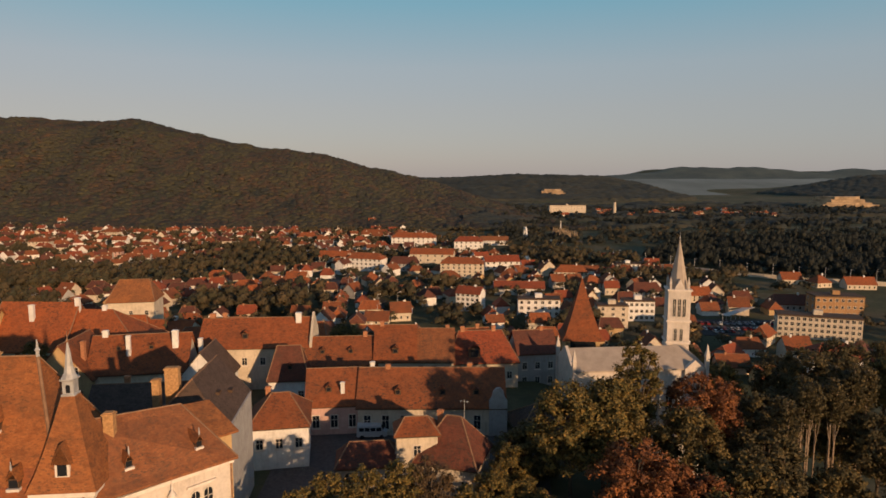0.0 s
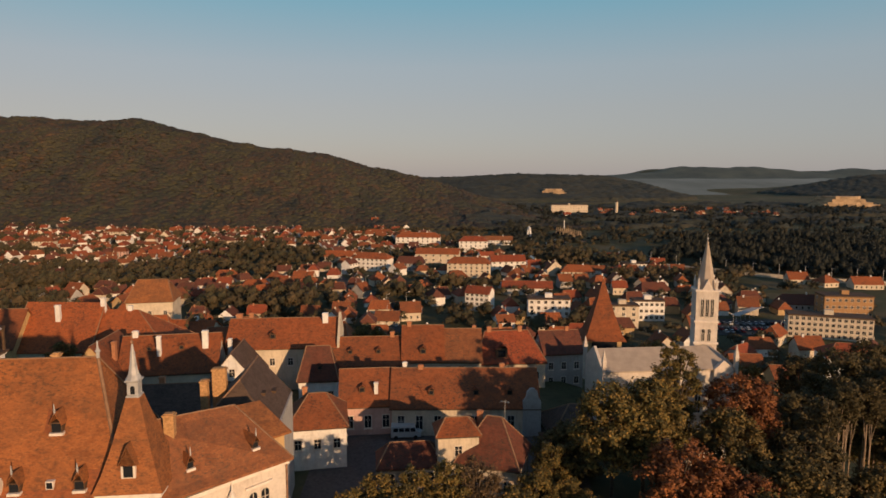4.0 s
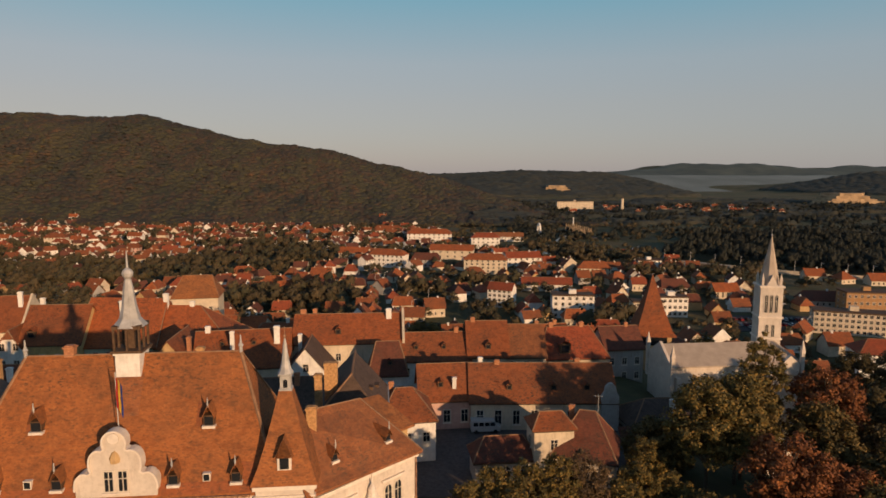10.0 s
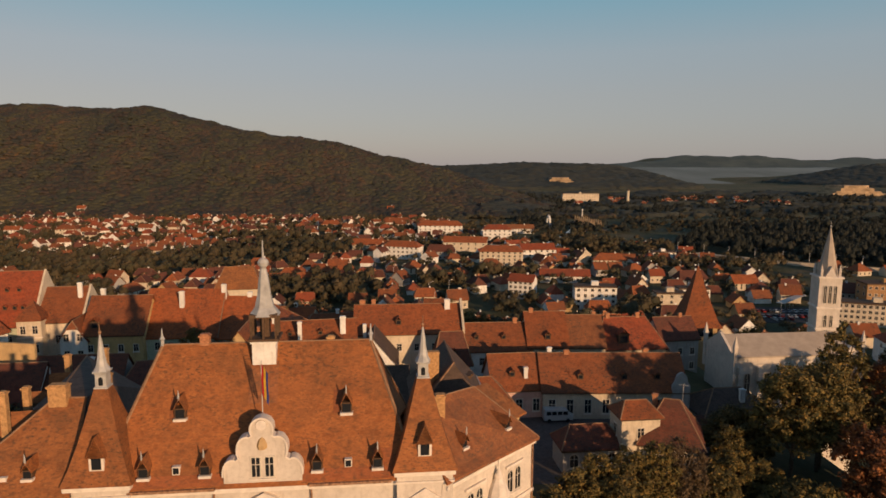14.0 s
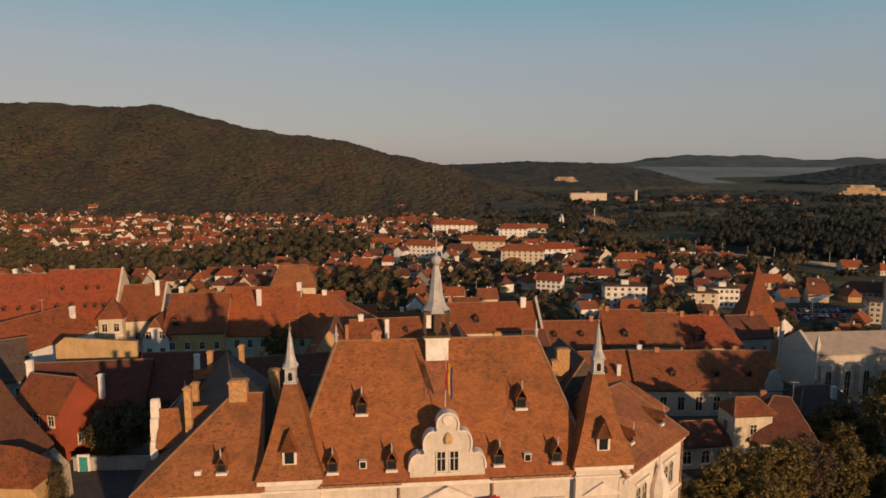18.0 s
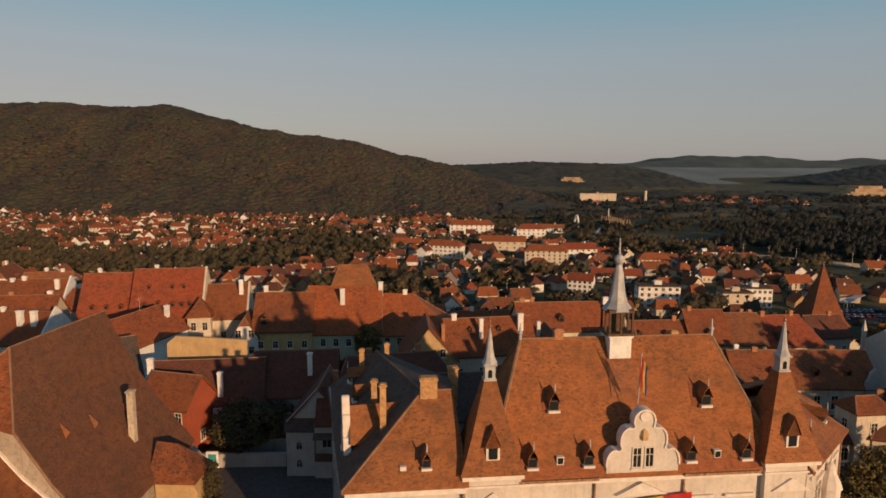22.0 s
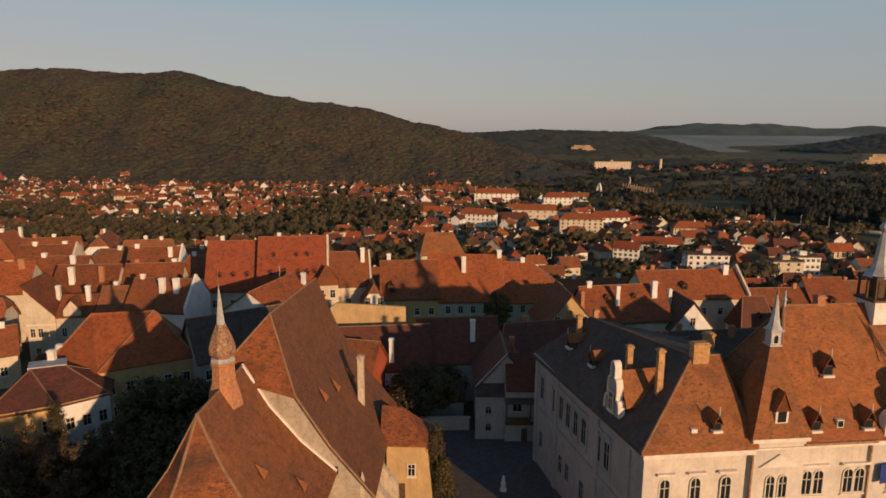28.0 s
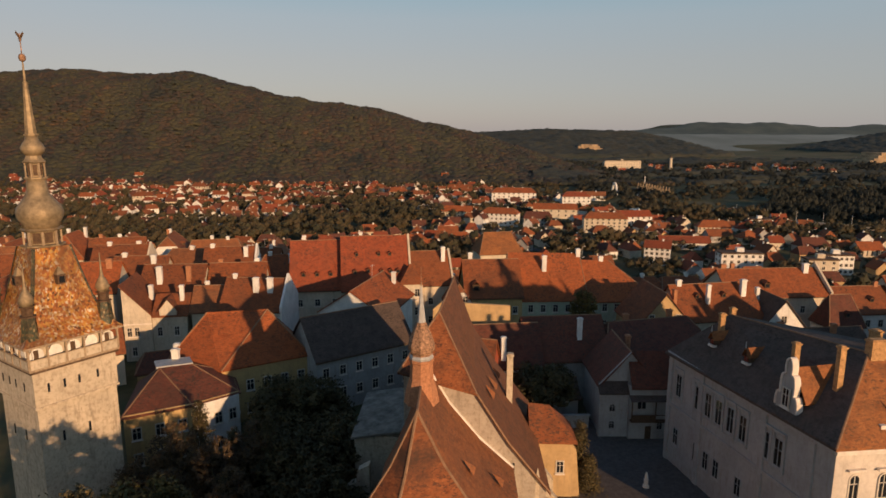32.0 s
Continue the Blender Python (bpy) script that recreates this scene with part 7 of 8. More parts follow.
house_field("distant_houses", far_houses, "far houses with red and brown roofs under the hill")
house_field("valley_hamlet", [(_r.uniform(300, 760), _r.uniform(1180, 1420), -29, _r.uniform(-20, 20)) for _i in range(40)], "far hamlet of red roofs down the valley")
_spots = []
for x, y in tree_spots[:3600]:
    n = _r.randrange(2, 5)
    z = land(x, y)
    for k in range(n):
        r = _r.uniform(1.7, 3.4)
        _spots.append((x + _r.uniform(-3.4, 3.4), y + _r.uniform(-3.4, 3.4), z + _r.uniform(-1, 3.0), r, r * _r.uniform(1.4, 2.4)))


def spray_wood(name, spots, mat, label):
    """Garden trees: a dark core in each crown, wrapped in loose sprays of leaves."""
    rng = np.random.default_rng(len(spots))
    core_v, core_f = BLOBS[0]
    n = 80
    vs, fs, o = [], [], 0
    for x, y, z, r, h in spots:
        c = np.array((x, y, z + h * 0.5))
        k = np.array((r, r, h * 0.5))
        vs.append(core_v * k * 0.7 + c)
        fs += [tuple(i + o for i in q) for q in core_f]
        o += len(core_v)
        d = rng.normal(size=(n, 3))
        d /= np.linalg.norm(d, axis=1)[:, None]
        d[:, 2] = np.abs(d[:, 2]) * 1.2 - 0.35
        p = c + d * k * rng.uniform(0.62, 1.22, (n, 1))
        u = rng.normal(size=(n, 3))
        u *= 0.21 * r / np.linalg.norm(u, axis=1)[:, None] * rng.uniform(0.5, 1.5, (n, 1))
        w = np.cross(u, d + 0.35 * rng.normal(size=(n, 3)))
        vs.append(np.stack([p - u * 0.6, p + w * 0.6, p + u * 0.6, p - w * 0.6], 1).reshape(-1, 3))
        fs += [(o + 4 * i, o + 4 * i + 1, o + 4 * i + 2, o + 4 * i + 3) for i in range(n)]
        o += 4 * n
    me = bpy.data.meshes.new(name)
    me.from_pydata(np.concatenate(vs).tolist(), [], fs)
    me.materials.append(mat)
    me.update()
    return tagged(new(name, me), label, "trees", kind="stuff")


VALLEYTREE = leaf_material("garden_trees", [(0.046, 0.046, 0.026), (0.062, 0.055, 0.029), (0.078, 0.060, 0.031), (0.098, 0.068, 0.034), (0.056, 0.052, 0.028)], 0.06)
_wood = []
for _i in range(7000):
    x, y = _r.uniform(255, 800), _r.uniform(380, 900)
    if y < rail_y(x) + 12 or y > rail_y(x) + 330 + 60 * noise.noise((x / 90, 0, 3)) or x < 268 + (y - 600) * 0.7 or x > 0.78 * y + 90 or noise.noise((x / 55, y / 55, 6)) < -0.38:
        continue
    r = _r.uniform(2.4, 4.2)
    _wood.append((x, y, land(x, y) + _r.uniform(-2.5, 2.5), r, r * _r.uniform(2.8, 4.4)))
for _i in range(5200):
    x, y = _r.uniform(150, 1250), _r.uniform(720, 1500)
    if noise.noise((x / 120, y / 60, 4)) + 0.5 * noise.noise((x / 40, y / 30, 8)) < 0.06 or x > 0.78 * y + 90 or land(x, y) > -20:
        continue
    r = _r.uniform(3.0, 5.5)
    _wood.append((x, y, land(x, y) - 1.0, r, r * _r.uniform(1.8, 2.8)))
spray_wood("river_wood", _wood, RIVERWOOD, "dark tall tree belt beyond the railway")
spray_wood("garden_trees", _spots, VALLEYTREE, "garden trees between the houses of the lower town")
# trees on the slope below the walls
_spots = []
for _i in range(900):
    x, y = _r.uniform(-260, 150), _r.uniform(176, 262)
    if noise.noise((x / 40, y / 40, 9)) < -0.1:
        continue
    r = _r.uniform(2.0, 4.2)
    _spots.append((x, y, land(x, y) + _r.uniform(-1.5, 2.5), r, r * _r.uniform(1.5, 2.4)))
for _i in range(260):
    x, y = _r.uniform(-215, -88), _r.uniform(196, 250)
    r = _r.uniform(3.4, 6.0)
    _spots.append((x, y, land(x, y) + _r.uniform(0, 3), r, r * _r.uniform(1.6, 2.3)))
for _cx, _cy, _w, _d, _n in TREE_GROUPS:                         # dense groups of tall trees
    for _i in range(_n):
        a, q = _r.uniform(0, 6.283), 1.25 * math.sqrt(_r.random())
        x, y = _cx + _w * q * math.cos(a), _cy + _d * q * math.sin(a)
        if not free(x, y, 2.0):
            continue
        r = _r.uniform(2.6, 4.6)
        _spots.append((x, y, land(x, y) + _r.uniform(0, 6), r, r * _r.uniform(1.6, 2.6)))
spray_wood("slope_trees", _spots, VALLEYTREE, "trees on the slope under the old town")
# road, railway and river
road = tagged(new("road", Geo().prism([(26, 250), (34, 250), (30, 400), (-8, 470), (-44, 600), (-52, 600), (-16, 468), (22, 398)][::-1], -29.2, -28.75).mesh("road", ASPHALT)), "straight asphalt road through the lower town", "road", kind="structure")
def ribbon_sheet(line, w0, w1):
    """The outline of a band along a line, from w0 to w1 metres north of it."""
    return [(x, y + w0) for x, y in line] + [(x, y + w1) for x, y in line[::-1]]


rail = tagged(new("railway", Geo().prism(ribbon_sheet(RAIL, -3.0, 8.0), -29.6, -27.2).mesh("railway", plain_material("ballast", (0.30, 0.235, 0.18), 0.95, 0, 0.35, 0.25))), "railway embankment of grey-brown ballast crossing the valley", "railway", kind="structure")
rwall = tagged(new("railway_wall", Geo().prism(ribbon_sheet(RAIL[4:9], -3.9, -3.2), -29.6, -26.0).mesh("railway_wall", WALL["cream"])), "long low pale wall along the railway", "wall")
for _o in (0.2, 1.7, 4.0, 5.5):
    tagged(new("rail", Geo().prism(ribbon_sheet(RAIL, _o, _o + 0.16), -27.3, -27.02).mesh("rail", METAL)), "worn steel rail on the ballast", "rail", "rails of the railway")
_m, _N, _L, _b = base_material("river_water", 0.08)
_b.inputs["Base Color"].default_value = (0.03, 0.04, 0.045, 1)
river = tagged(new("water", Geo().prism([(112, 540), (124, 538), (152, 600), (186, 672), (222, 752), (236, 820), (218, 820), (200, 760), (168, 685), (134, 610)], -29.5, -28.6).mesh("water", _m)), "still river reflecting the sky", "water", kind="structure")
canopy("valley_wood", 120, 1300, 930, 1760, 5.5, 12.0, 8.0, lambda x, y: x > 100 + (y - 930) * 0.1 and y > 960 + 45 * noise.noise((x / 38, 0.4, 2)) and noise.noise((x / 120, y / 70, 4)) > 0.02, WOODTOP, "dark hedgerows and woods along the valley floor")
# quarry faces catching the sun
ROCK = plain_material("sunlit_rock", (0.42, 0.30, 0.18), 0.95, 0, 0.4, 0.05)
for _x, _y, _w, _h, _n in ((1072, 1463, 150, 30, 5), (449, 1900, 95, 22, 4)):
    q = thing("quarry", pose(_x, _y, land(_x, _y) - 2, 0, 0, -10), "terraced rock face catching the low sun", "quarry")
    for _i in range(_n):
        _t = [(-_w / 2 + _w * j / 12, _i * 9 + 5 * noise.noise((j * 0.9, _i * 3.1, _w))) for j in range(13)]
        _a, _e = _h * _i / _n, _h * (_i + 1) / _n
        part("terrace", Geo().prism([p for p in _t[_i:13 - _i]] + [(_w / 2 - _i * 6, _n * 10 + 30), (-_w / 2 + _i * 6, _n * 10 + 30)], _a - 3, _e + noise.noise((_i * 1.7, _w, 0)) * 2), ROCK, q)
# bridge by the river
br = thing("bridge", pose(233, 800, -29, 0, 0, -86), "steel lattice bridge with a pale arch at its end", "bridge")
part("deck", Geo().box(-55, 62, -4, 4, 2.0, 3.0), ASPHALT, br)
for _i in range(10):
    for _y in (-4.2, 4.2):
        part("truss", Geo().beam((-40 + _i * 8, _y, 3.5), (-36 + _i * 8, _y, 12), 0.7, 0.7).beam((-36 + _i * 8, _y, 12), (-32 + _i * 8, _y, 3.5), 0.7, 0.7), ROCK, br)
part("arch", Geo().upright([(9 * math.cos(a), 16 * math.sin(a)) for a in np.linspace(0, math.pi, 11)] + [(6.5 * math.cos(a), 13 * math.sin(a)) for a in np.linspace(math.pi, 0, 11)], -52, -50), WALL["white"], br)
part("mast", Geo().beam((-44, 8, 0), (-44, 8, 20), 0.9, 0.9), WALL["white"], br)
# railway masts
mast = thing("railway_mast", pose(240, rail_y(240) + 8.6, -27.2), "slim grey railway mast with a bracket", "mast", "masts along the railway")
part("pole", Geo().rings([(0.22, -1), (0.14, 8.5)], 6), METAL, mast)
part("bracket", Geo().beam((0, 0, 7.4), (0.6, -3.0, 7.8), 0.14, 0.14), METAL, mast)
for _i in range(1, 16):
    copy_thing(mast, pose(240 + _i * 15, rail_y(240 + _i * 15) + 8.6, -27.2))
# street lamps and parked cars
lamp = thing("street_lamp", pose(24, 350, -29, 0, 0, 20), "tall pale street lamp with a curved arm", "street lamp", "lamps along the road")
part("pole", Geo().rings([(0.16, -1), (0.1, 9)], 6), METAL, lamp)
part("arm", Geo().beam((0, 0, 8.9), (1.6, 0, 9.7), 0.12, 0.12), METAL, lamp)
part("lamp_head", Geo().box(1.4, 2.4, -0.2, 0.2, 9.6, 9.8), TRIM, lamp)
for _x, _y in ((34, 352), (22, 378), (34, 385), (14, 410), (22, 418), (-2, 440), (4, 448), (-18, 490), (-10, 498), (-34, 540), (-28, 548), (220, 300), (240, 320), (205, 318)):
    copy_thing(lamp, pose(_x, _y, -29, 0, 0, 20 + 160 * (_x % 2)))
shelter = thing("shelter", pose(227, 345, -28.7, 0, 0, 40), "long pale flat canopy on slim posts beside the car park", "shelter")
part("canopy", Geo().box(-17, 17, -2.2, 2.2, 4.4, 4.7), METAL, shelter)
for _i in range(6):
    part("post", Geo().rings([(0.12, -0.6), (0.12, 4.5)], 6, -15 + _i * 6, 0), METAL, shelter)
parking = tagged(new("pavement_parking", Geo().prism([(192, 310), (250, 306), (256, 340), (198, 346)], -29.4, -28.7).mesh("parking", ASPHALT)), "asphalt car park between the flats", "pavement", kind="structure")
PAINTS = [plain_material(n, c, 0.3, 0.3, 0.05, 1) for n, c in (("white_paint", (0.6, 0.6, 0.58)), ("silver_paint", (0.35, 0.36, 0.37)), ("dark_paint", (0.04, 0.045, 0.05)), ("red_paint", (0.3, 0.03, 0.025)))]
TYRE = plain_material("tyre_rubber", (0.02, 0.02, 0.02), 0.9)


def car(m, paint, word):
    c = thing("car", m, word + " parked car with dark windows", "car", "parked cars")
    part("body", Geo().upright([(-2.1, 0.35), (2.1, 0.35), (2.15, 0.75), (1.4, 0.95), (-1.9, 0.98), (-2.15, 0.8)], -0.85, 0.85), paint, c)
    part("cabin", Geo().upright([(-1.75, 0.95), (1.15, 0.92), (0.4, 1.45), (-1.2, 1.48)], -0.74, 0.74), GLASS, c)
    part("roof", Geo().upright([(-1.15, 1.46), (0.35, 1.44), (0.3, 1.52), (-1.1, 1.54)], -0.7, 0.7), paint, c)
    for x in (-1.3, 1.35):
        for y in (-0.88, 0.7):
            part("wheel", Geo().upright([(x + 0.32 * math.cos(a), 0.32 + 0.32 * math.sin(a)) for a in np.linspace(0, 5.7, 10)], y, y + 0.18), TYRE, c)
    return c


_words = ("white", "silver", "dark", "red")
_k = [car(pose(200 + i * 3, 315, -28.7, 0, 0, 86), PAINTS[i], _words[i]) for i in range(4)]
for _i in range(30):
    copy_thing(_k[_r.randrange(4)], pose(197 + (_i % 15) * 3.4, 321 + (_i // 15) * 12 - (_i % 15) * 0.2, -28.7, 0, 0, 86 + _r.uniform(-3, 3)))
for _i in range(8):
    copy_thing(_k[_r.randrange(4)], pose(29 - _i * 1.5, 335 + _i * 13, -28.75, 0, 0, 95 + _r.uniform(-3, 3)))
# white minibus in the old street
vn = thing("minibus", pose(38.9, 108.2, 6.06, 0, 0, 2), "white minibus with dark windows parked before the cream house", "minibus")
part("body", Geo().upright([(-2.6, 0.4), (2.6, 0.4), (2.7, 1.2), (2.0, 1.45), (1.6, 2.3), (-2.55, 2.4), (-2.65, 1.2)], -0.95, 0.95), PAINTS[0], vn)
for _x in (-2.2, -1.2, -0.2, 0.8):
    part("side_window", Geo().box(_x, _x + 0.85, -0.98, -0.94, 1.4, 2.05), GLASS, vn)
part("windscreen", Geo().add([(2.06, -0.8, 1.48), (2.06, 0.8, 1.48), (1.68, 0.75, 2.2), (1.68, -0.75, 2.2)], [(0, 1, 2, 3)]), GLASS, vn)
for _x in (-1.7, 1.7):
    for _y in (-1.0, 0.82):
        part("wheel", Geo().upright([(_x + 0.36 * math.cos(a), 0.36 + 0.36 * math.sin(a)) for a in np.linspace(0, 5.7, 12)], _y, _y + 0.2), TYRE, vn)
# plain stone statue on the square
st = tagged(new("statue", Geo().rings([(0.45, 6.05), (0.45, 6.3), (0.3, 6.35), (0.28, 7.1), (0.36, 7.15), (0.2, 7.2), (0.24, 7.55), (0.15, 7.9), (0.12, 8.1), (0.05, 8.2)], 8, -39.4, 74.7).mesh("statue", TRIM)), "pale stone bust on a pedestal in the square", "statue")


# ---- trees near the camera ----
def leafy(seed, height, spread_r, n, size, cone=False, bare=0.25):
    """Trunk with limbs, and a crown of small leaf sprays gathered in uneven clumps."""
    rng = random.Random(seed)
    t = Geo().rings([(0.035 * height * 0.5, -1.0), (0.026 * height * 0.5, height * 0.35), (0.015 * height * 0.5, height * 0.7), (0.03, height * 0.95)], 7)
    clumps = []
    for i in range(150 if not cone else 70):
        if cone:
            z = rng.uniform(0.08, 0.98)
            rr = spread_r * (1 - z) * rng.uniform(0.5, 1.0) + 0.15
            a = rng.uniform(0, 6.28)
            c = Vector((rr * math.cos(a), rr * math.sin(a), z * height))
            s = 0.55 + 0.9 * (1 - z)
        else:
            while True:
                q = Vector((rng.uniform(-1, 1), rng.uniform(-1, 1), rng.uniform(-1, 1)))
                if 0.3 < q.length < 1 and q.z > -0.8:
                    break
            c = Vector((q.x * spread_r, q.y * spread_r, height * (bare + (1 - bare) * 0.5) + q.z * height * (1 - bare) * 0.5))
            s = rng.uniform(0.10, 0.26) * spread_r
        clumps.append((c, s))
        if i % 5 == 0:
            p = Vector((0, 0, max(height * 0.2, c.z * 0.55)))
            t.beam(p, p.lerp(c, 0.9), 0.14, 0.14)
    vs, fs = [], []
    for k in range(n):
        c, s = clumps[k % len(clumps)]
        d = Vector((rng.gauss(0, 1), rng.gauss(0, 1), rng.gauss(0, 1))).normalized() * s * rng.uniform(0.3, 1.2)
        d.z *= 0.8
        p = c + d
        u = Vector((rng.gauss(0, 1), rng.gauss(0, 1), rng.gauss(0, 0.6))).normalized() * size * rng.uniform(0.5, 1.2)
        w = u.cross(d + Vector((0.01, 0.02, 0.4))).normalized() * size * rng.uniform(0.35, 0.7)
        o = len(vs)
        vs += [p - u * 0.5, p + w * 0.5, p + u * 0.5, p - w * 0.5]
        fs.append((o, o + 1, o + 2, o + 3))
    g = Geo()
    g.v, g.f = [tuple(v) for v in vs], fs
    return t.mesh("trunk", BARK), g


TREE_KINDS = {"tall": (9, 3.6, GREEN, 12000, 0.5, False), }


def tree(x, y, top, height, kind, label, group="", turn=0.0, scale=(1, 1, 1)):
    """kind: seed, crown radius, leaf material, leaf count, leaf size, whether conical."""
    key = (kind, round(height))
    if key not in TREE_KINDS:
        seed, rad, mat, n, size, cone = KINDS[kind]
        tm, g = leafy(seed, height, rad, n, size, cone)
        TREE_KINDS[key] = (tm, g.mesh("crown", mat))
    tm, cm = TREE_KINDS[key]
    th = thing("tree", pose(x, y, top - height, 0, 0, turn), label, "tree", group)
    part("trunk", tm, None, th)
    part("crown", cm, None, th)
    return th


KINDS = {"tall": (9, 3.6, GREEN, 12000, 0.5, False), "green": (1, 5.6, GREEN, 17000, 0.56, False), "olive": (2, 5.2, OLIVE, 16000, 0.56, False), "russet": (3, 5.4, RUSSET, 16000, 0.52, False),
         "small": (4, 2.9, GREEN, 9000, 0.4, False), "dark": (5, 5.4, CONIFER, 15000, 0.56, False), "cypress": (6, 1.15, CONIFER, 5500, 0.27, True), "fir": (7, 2.6, CONIFER, 5000, 0.3, True), "brownbush": (8, 3.4, BROWNLEAF, 9000, 0.36, False)}
for _x, _y, _t, _h, _k, _lab in (
        (69, 86.5, 22.6, 18, "green", "large leafy tree with yellowing green leaves"), (74.5, 89, 22.2, 18, "green", "large leafy tree with green leaves"),
        (81.5, 95, 27.2, 22, "tall", "tall leafy tree before the parish church"), (77, 92, 21.6, 18, "olive", "leafy tree with olive leaves"), (74.5, 76.5, 18.6, 16, "russet", "tree with rust-red autumn leaves"), (81, 77, 15.5, 15, "russet", "tree with rust-brown autumn leaves"),
        (91.5, 94, 22.0, 18, "russet", "tall tree with rust-red autumn leaves"), (86, 87, 18.5, 16, "olive", "leafy tree with olive leaves"),
        (103, 97, 17.5, 18, "dark", "tall dark leafy tree"), (97, 86, 15.5, 16, "dark", "dark leafy tree in the wood"), (119, 112, 20, 19, "dark", "tall dark tree with bare lower stems"), (118, 103, 17, 18, "olive", "leafy olive-brown tree in the wood"),
        (90, 77, 15.5, 15, "olive", "leafy tree on the slope"), (83, 71, 13.5, 14, "green", "leafy tree on the slope"), (100, 75, 10, 13, "olive", "leafy tree on the slope"), (107, 84, 10.5, 13, "olive", "leafy tree on the slope"),
        (125, 112, 19, 20, "dark", "tall dark tree in the wood"), (122, 96, 14, 16, "dark", "tall dark tree in the wood"), (131, 119, 20, 20, "dark", "tall tree in the wood"), (115, 80, 8.5, 13, "dark", "tall tree in the wood"),
        (134, 100, 15, 19, "dark", "dark tree in the wood"), (64, 75, 10.5, 11, "green", "leafy tree on the slope"), (70, 66, 9, 12, "olive", "leafy tree on the slope"), (92, 66, 10, 14, "russet", "rust-brown tree on the slope"),
        (36, 74, 16.4, 12, "small", "young tree with green and yellow leaves"), (40.5, 75, 16.6, 12, "small", "young tree with green and yellow leaves"), (44.8, 76.5, 16.6, 12, "small", "young tree with yellowing leaves"),
        (48.5, 77.5, 16.2, 12, "brownbush", "small tree with brown leaves"), (33, 72, 15.4, 12, "small", "young tree with green leaves"), (29.5, 69, 14.5, 11, "small", "young tree with green leaves"), (38, 70, 15.2, 12, "small", "young tree with green leaves"), (62, 82, 11, 10, "small", "leafy tree by the street"),
        (57.5, 82, 12.4, 10, "small", "leafy tree by the street"), (60.5, 88, 13.6, 11, "small", "leafy tree by the street"), (64.5, 94, 13.4, 11, "olive", "leafy tree by the lane"), (53.5, 78, 12, 9, "small", "young tree by the street"),
        (-48.2, 75.5, 15.2, 9, "cypress", "slim dark clipped cypress beside the church"), (-47.2, 74.2, 11, 6, "cypress", "low slim cypress beside the church"),
        (-100, 76, 15.2, 13, "brownbush", "bush with brown autumn leaves below the clock tower"), (-94.2, 74.5, 14.0, 13, "brownbush", "bush with brown autumn leaves"), (-90.2, 77.5, 14.6, 13, "brownbush", "bush with brown autumn leaves"), (-91.5, 70.5, 12.0, 13, "brownbush", "bush with brown autumn leaves"), (-103, 73, 12.5, 13, "brownbush", "bush with brown autumn leaves"), (-93.5, 79.5, 13, 13, "fir", "feathery conifer in the yard"), (-99, 70, 12, 13, "brownbush", "bush with brown autumn leaves"), (-88.2, 77.5, 16.2, 14, "fir", "feathery conifer in the yard"), (-97.8, 80, 17, 14, "fir", "feathery conifer before the corner house"), (-92, 71, 11.5, 14, "fir", "dark feathery conifer in the yard"),
        (-96.5, 59, 16.8, 15, "green", "leafy tree below the clock tower"),
        (-88.3, 88, 16.4, 14, "dark", "dark tree in the shaded yard"), (-83.5, 75, 13.0, 14, "dark", "dark tree in the shaded yard"), (-84, 88, 16, 14, "dark", "dark tree in the shaded yard"), (-80, 80, 14, 14, "dark", "dark tree in the shaded yard"), (-86, 79, 13, 14, "dark", "dark tree in the shaded yard"), (-80.5, 70, 12, 14, "dark", "dark tree in the shaded yard"),
        # trees added low on the slope, mostly out of view, to cast shade
        (-77, 39, 22.6, 19, "green", "tall leafy tree added on the slope to cast shade"), (-83.5, 41, 22.8, 19, "dark", "tall leafy tree added on the slope to cast shade"), (-62.5, 33.5, 20.5, 18, "green", "leafy tree added below the church to cast shade"), (-91, 40, 23.5, 21, "green", "tall leafy tree added on the slope to cast shade"), (-97, 45, 24.5, 21, "dark", "tall leafy tree added on the slope to cast shade"),
        (-49.5, 96.5, 14.2, 9, "dark", "dark leafy tree in the shaded yard"), (-47.5, 104, 13, 9, "dark", "dark leafy tree in the shaded yard"), (-33, 132, 18, 12, "small", "leafy tree between the houses"), (28.5, 158, 14, 14, "green", "leafy tree behind the old houses"), (36, 160, 11, 13, "dark", "dark leafy tree behind the old houses")):
    tree(_x, _y, _t, _h, _k, _lab, turn=_x * 37 % 360)
_r = random.Random(3)
for _i in range(16):
    tree(100 + _r.uniform(0, 70), 108 + _r.uniform(0, 60), 9 + _r.uniform(-3, 3), 18, _r.choice(("dark", "olive", "dark", "green")), "tall tree in the wood behind the parish church", "wood by the church", _r.uniform(0, 360))
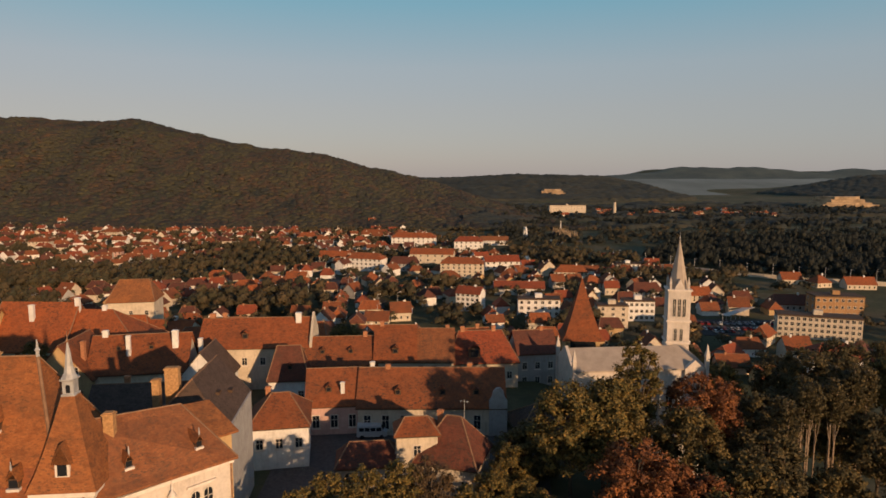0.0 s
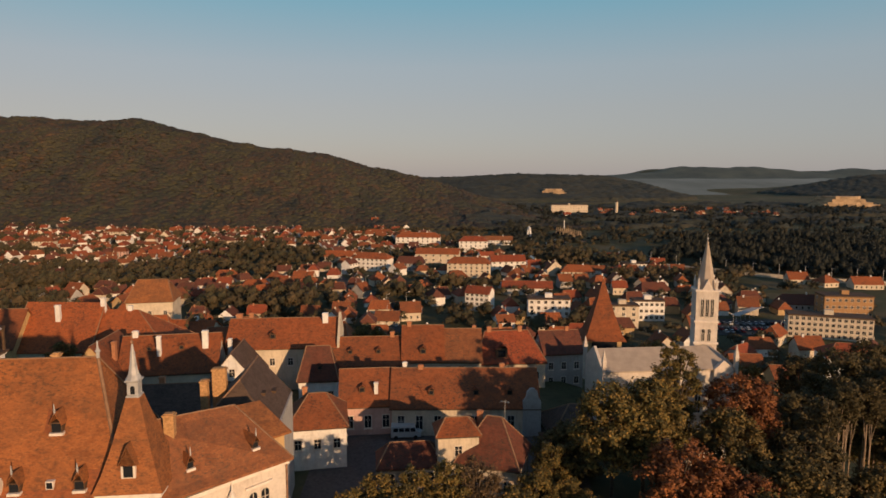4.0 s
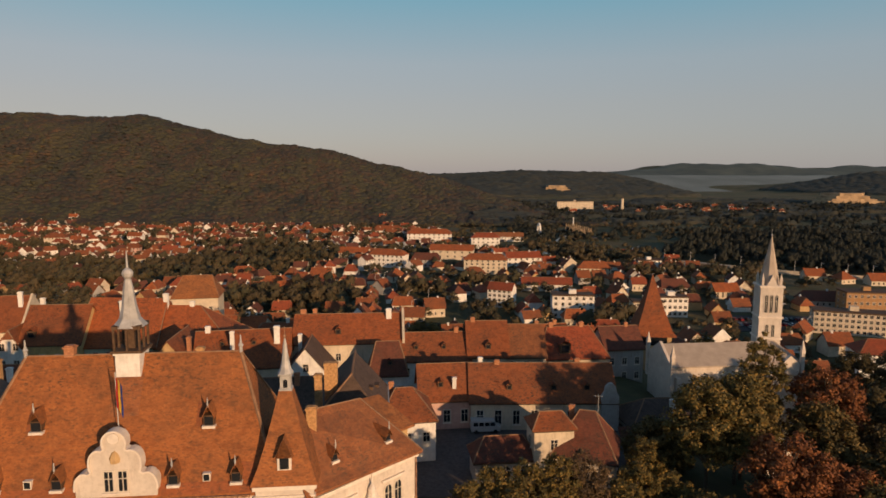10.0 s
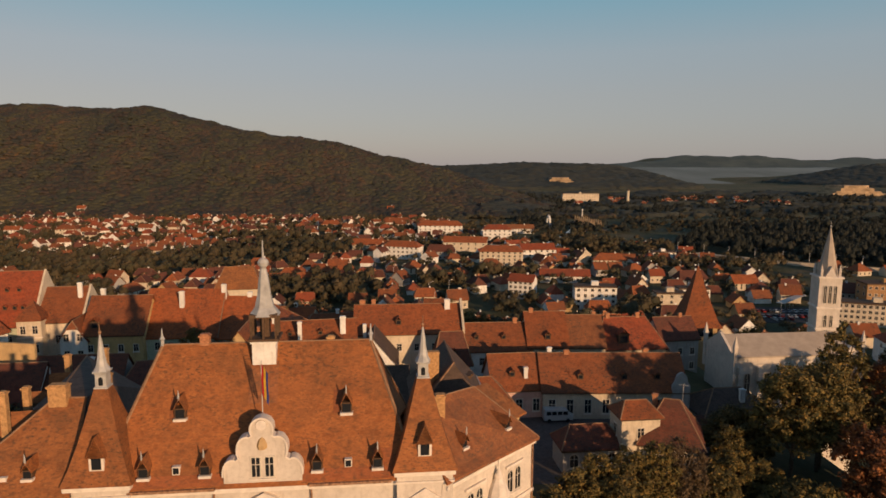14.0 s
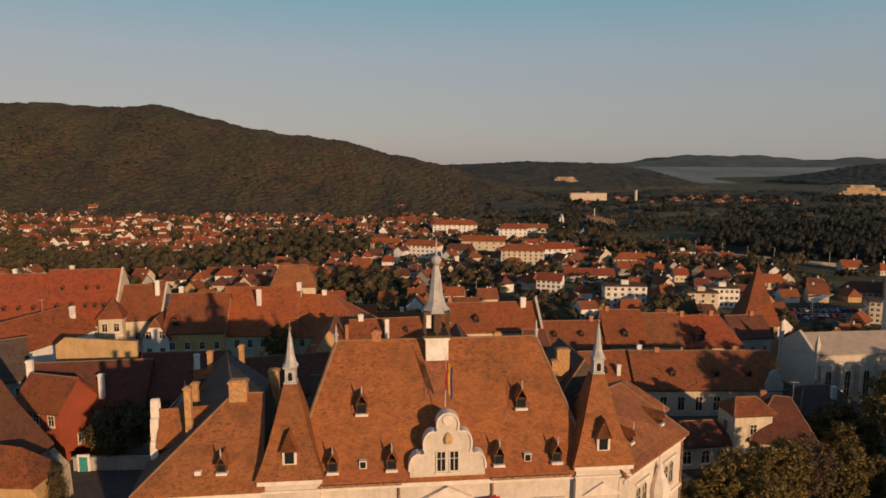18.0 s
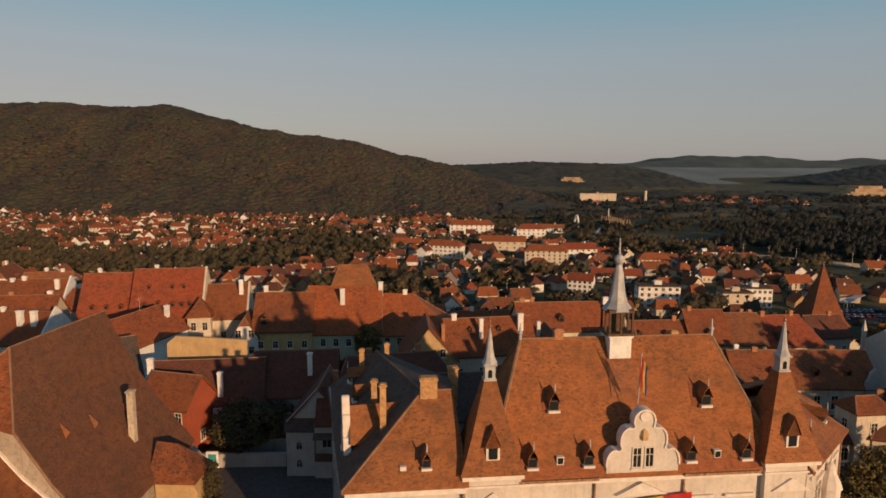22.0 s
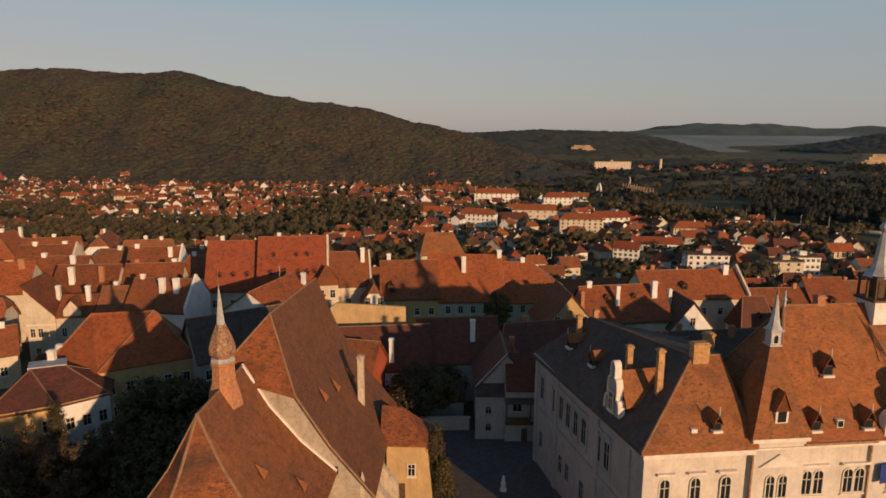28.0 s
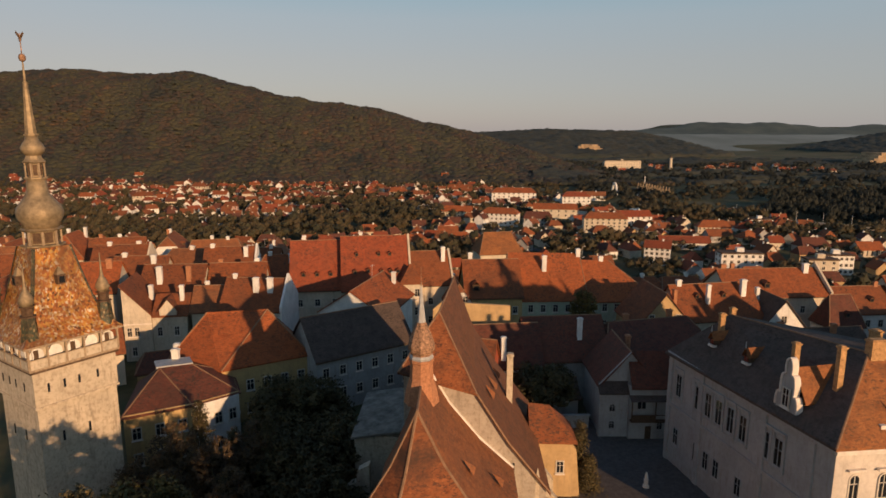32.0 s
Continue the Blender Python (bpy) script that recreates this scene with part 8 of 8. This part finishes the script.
# pale bare stems at the edge of the wood
PALEBARK = plain_material("pale_bark", (0.30, 0.22, 0.15), 0.95, 0, 0.3, 2)
_tm = Geo().rings([(0.16, -2), (0.13, 6), (0.08, 12), (0.03, 17)], 6).beam((0, 0, 8), (0.9, 0.3, 13), 0.08, 0.08).beam((0, 0, 6), (-0.8, 0.2, 11.5), 0.08, 0.08).beam((0, 0, 10), (0.2, -0.8, 15), 0.07, 0.07).mesh("trunk", PALEBARK)
_cg = leafy(31, 17, 1.9, 2600, 0.45, False, 0.62)[1].mesh("crown", CONIFER)
for _i in range(22):
    _x = 101 + _r.uniform(0, 22)
    th = thing("tree", pose(_x, 90 + (_x - 101) * 0.6 + _r.uniform(-3, 3), 2 + _r.uniform(-1.5, 1.5), 0, 0, _r.uniform(0, 360)), "slender tree with a bare pale stem", "tree", "bare stems at the wood's edge")
    part("trunk", _tm, None, th)
    part("crown", _cg, None, th)
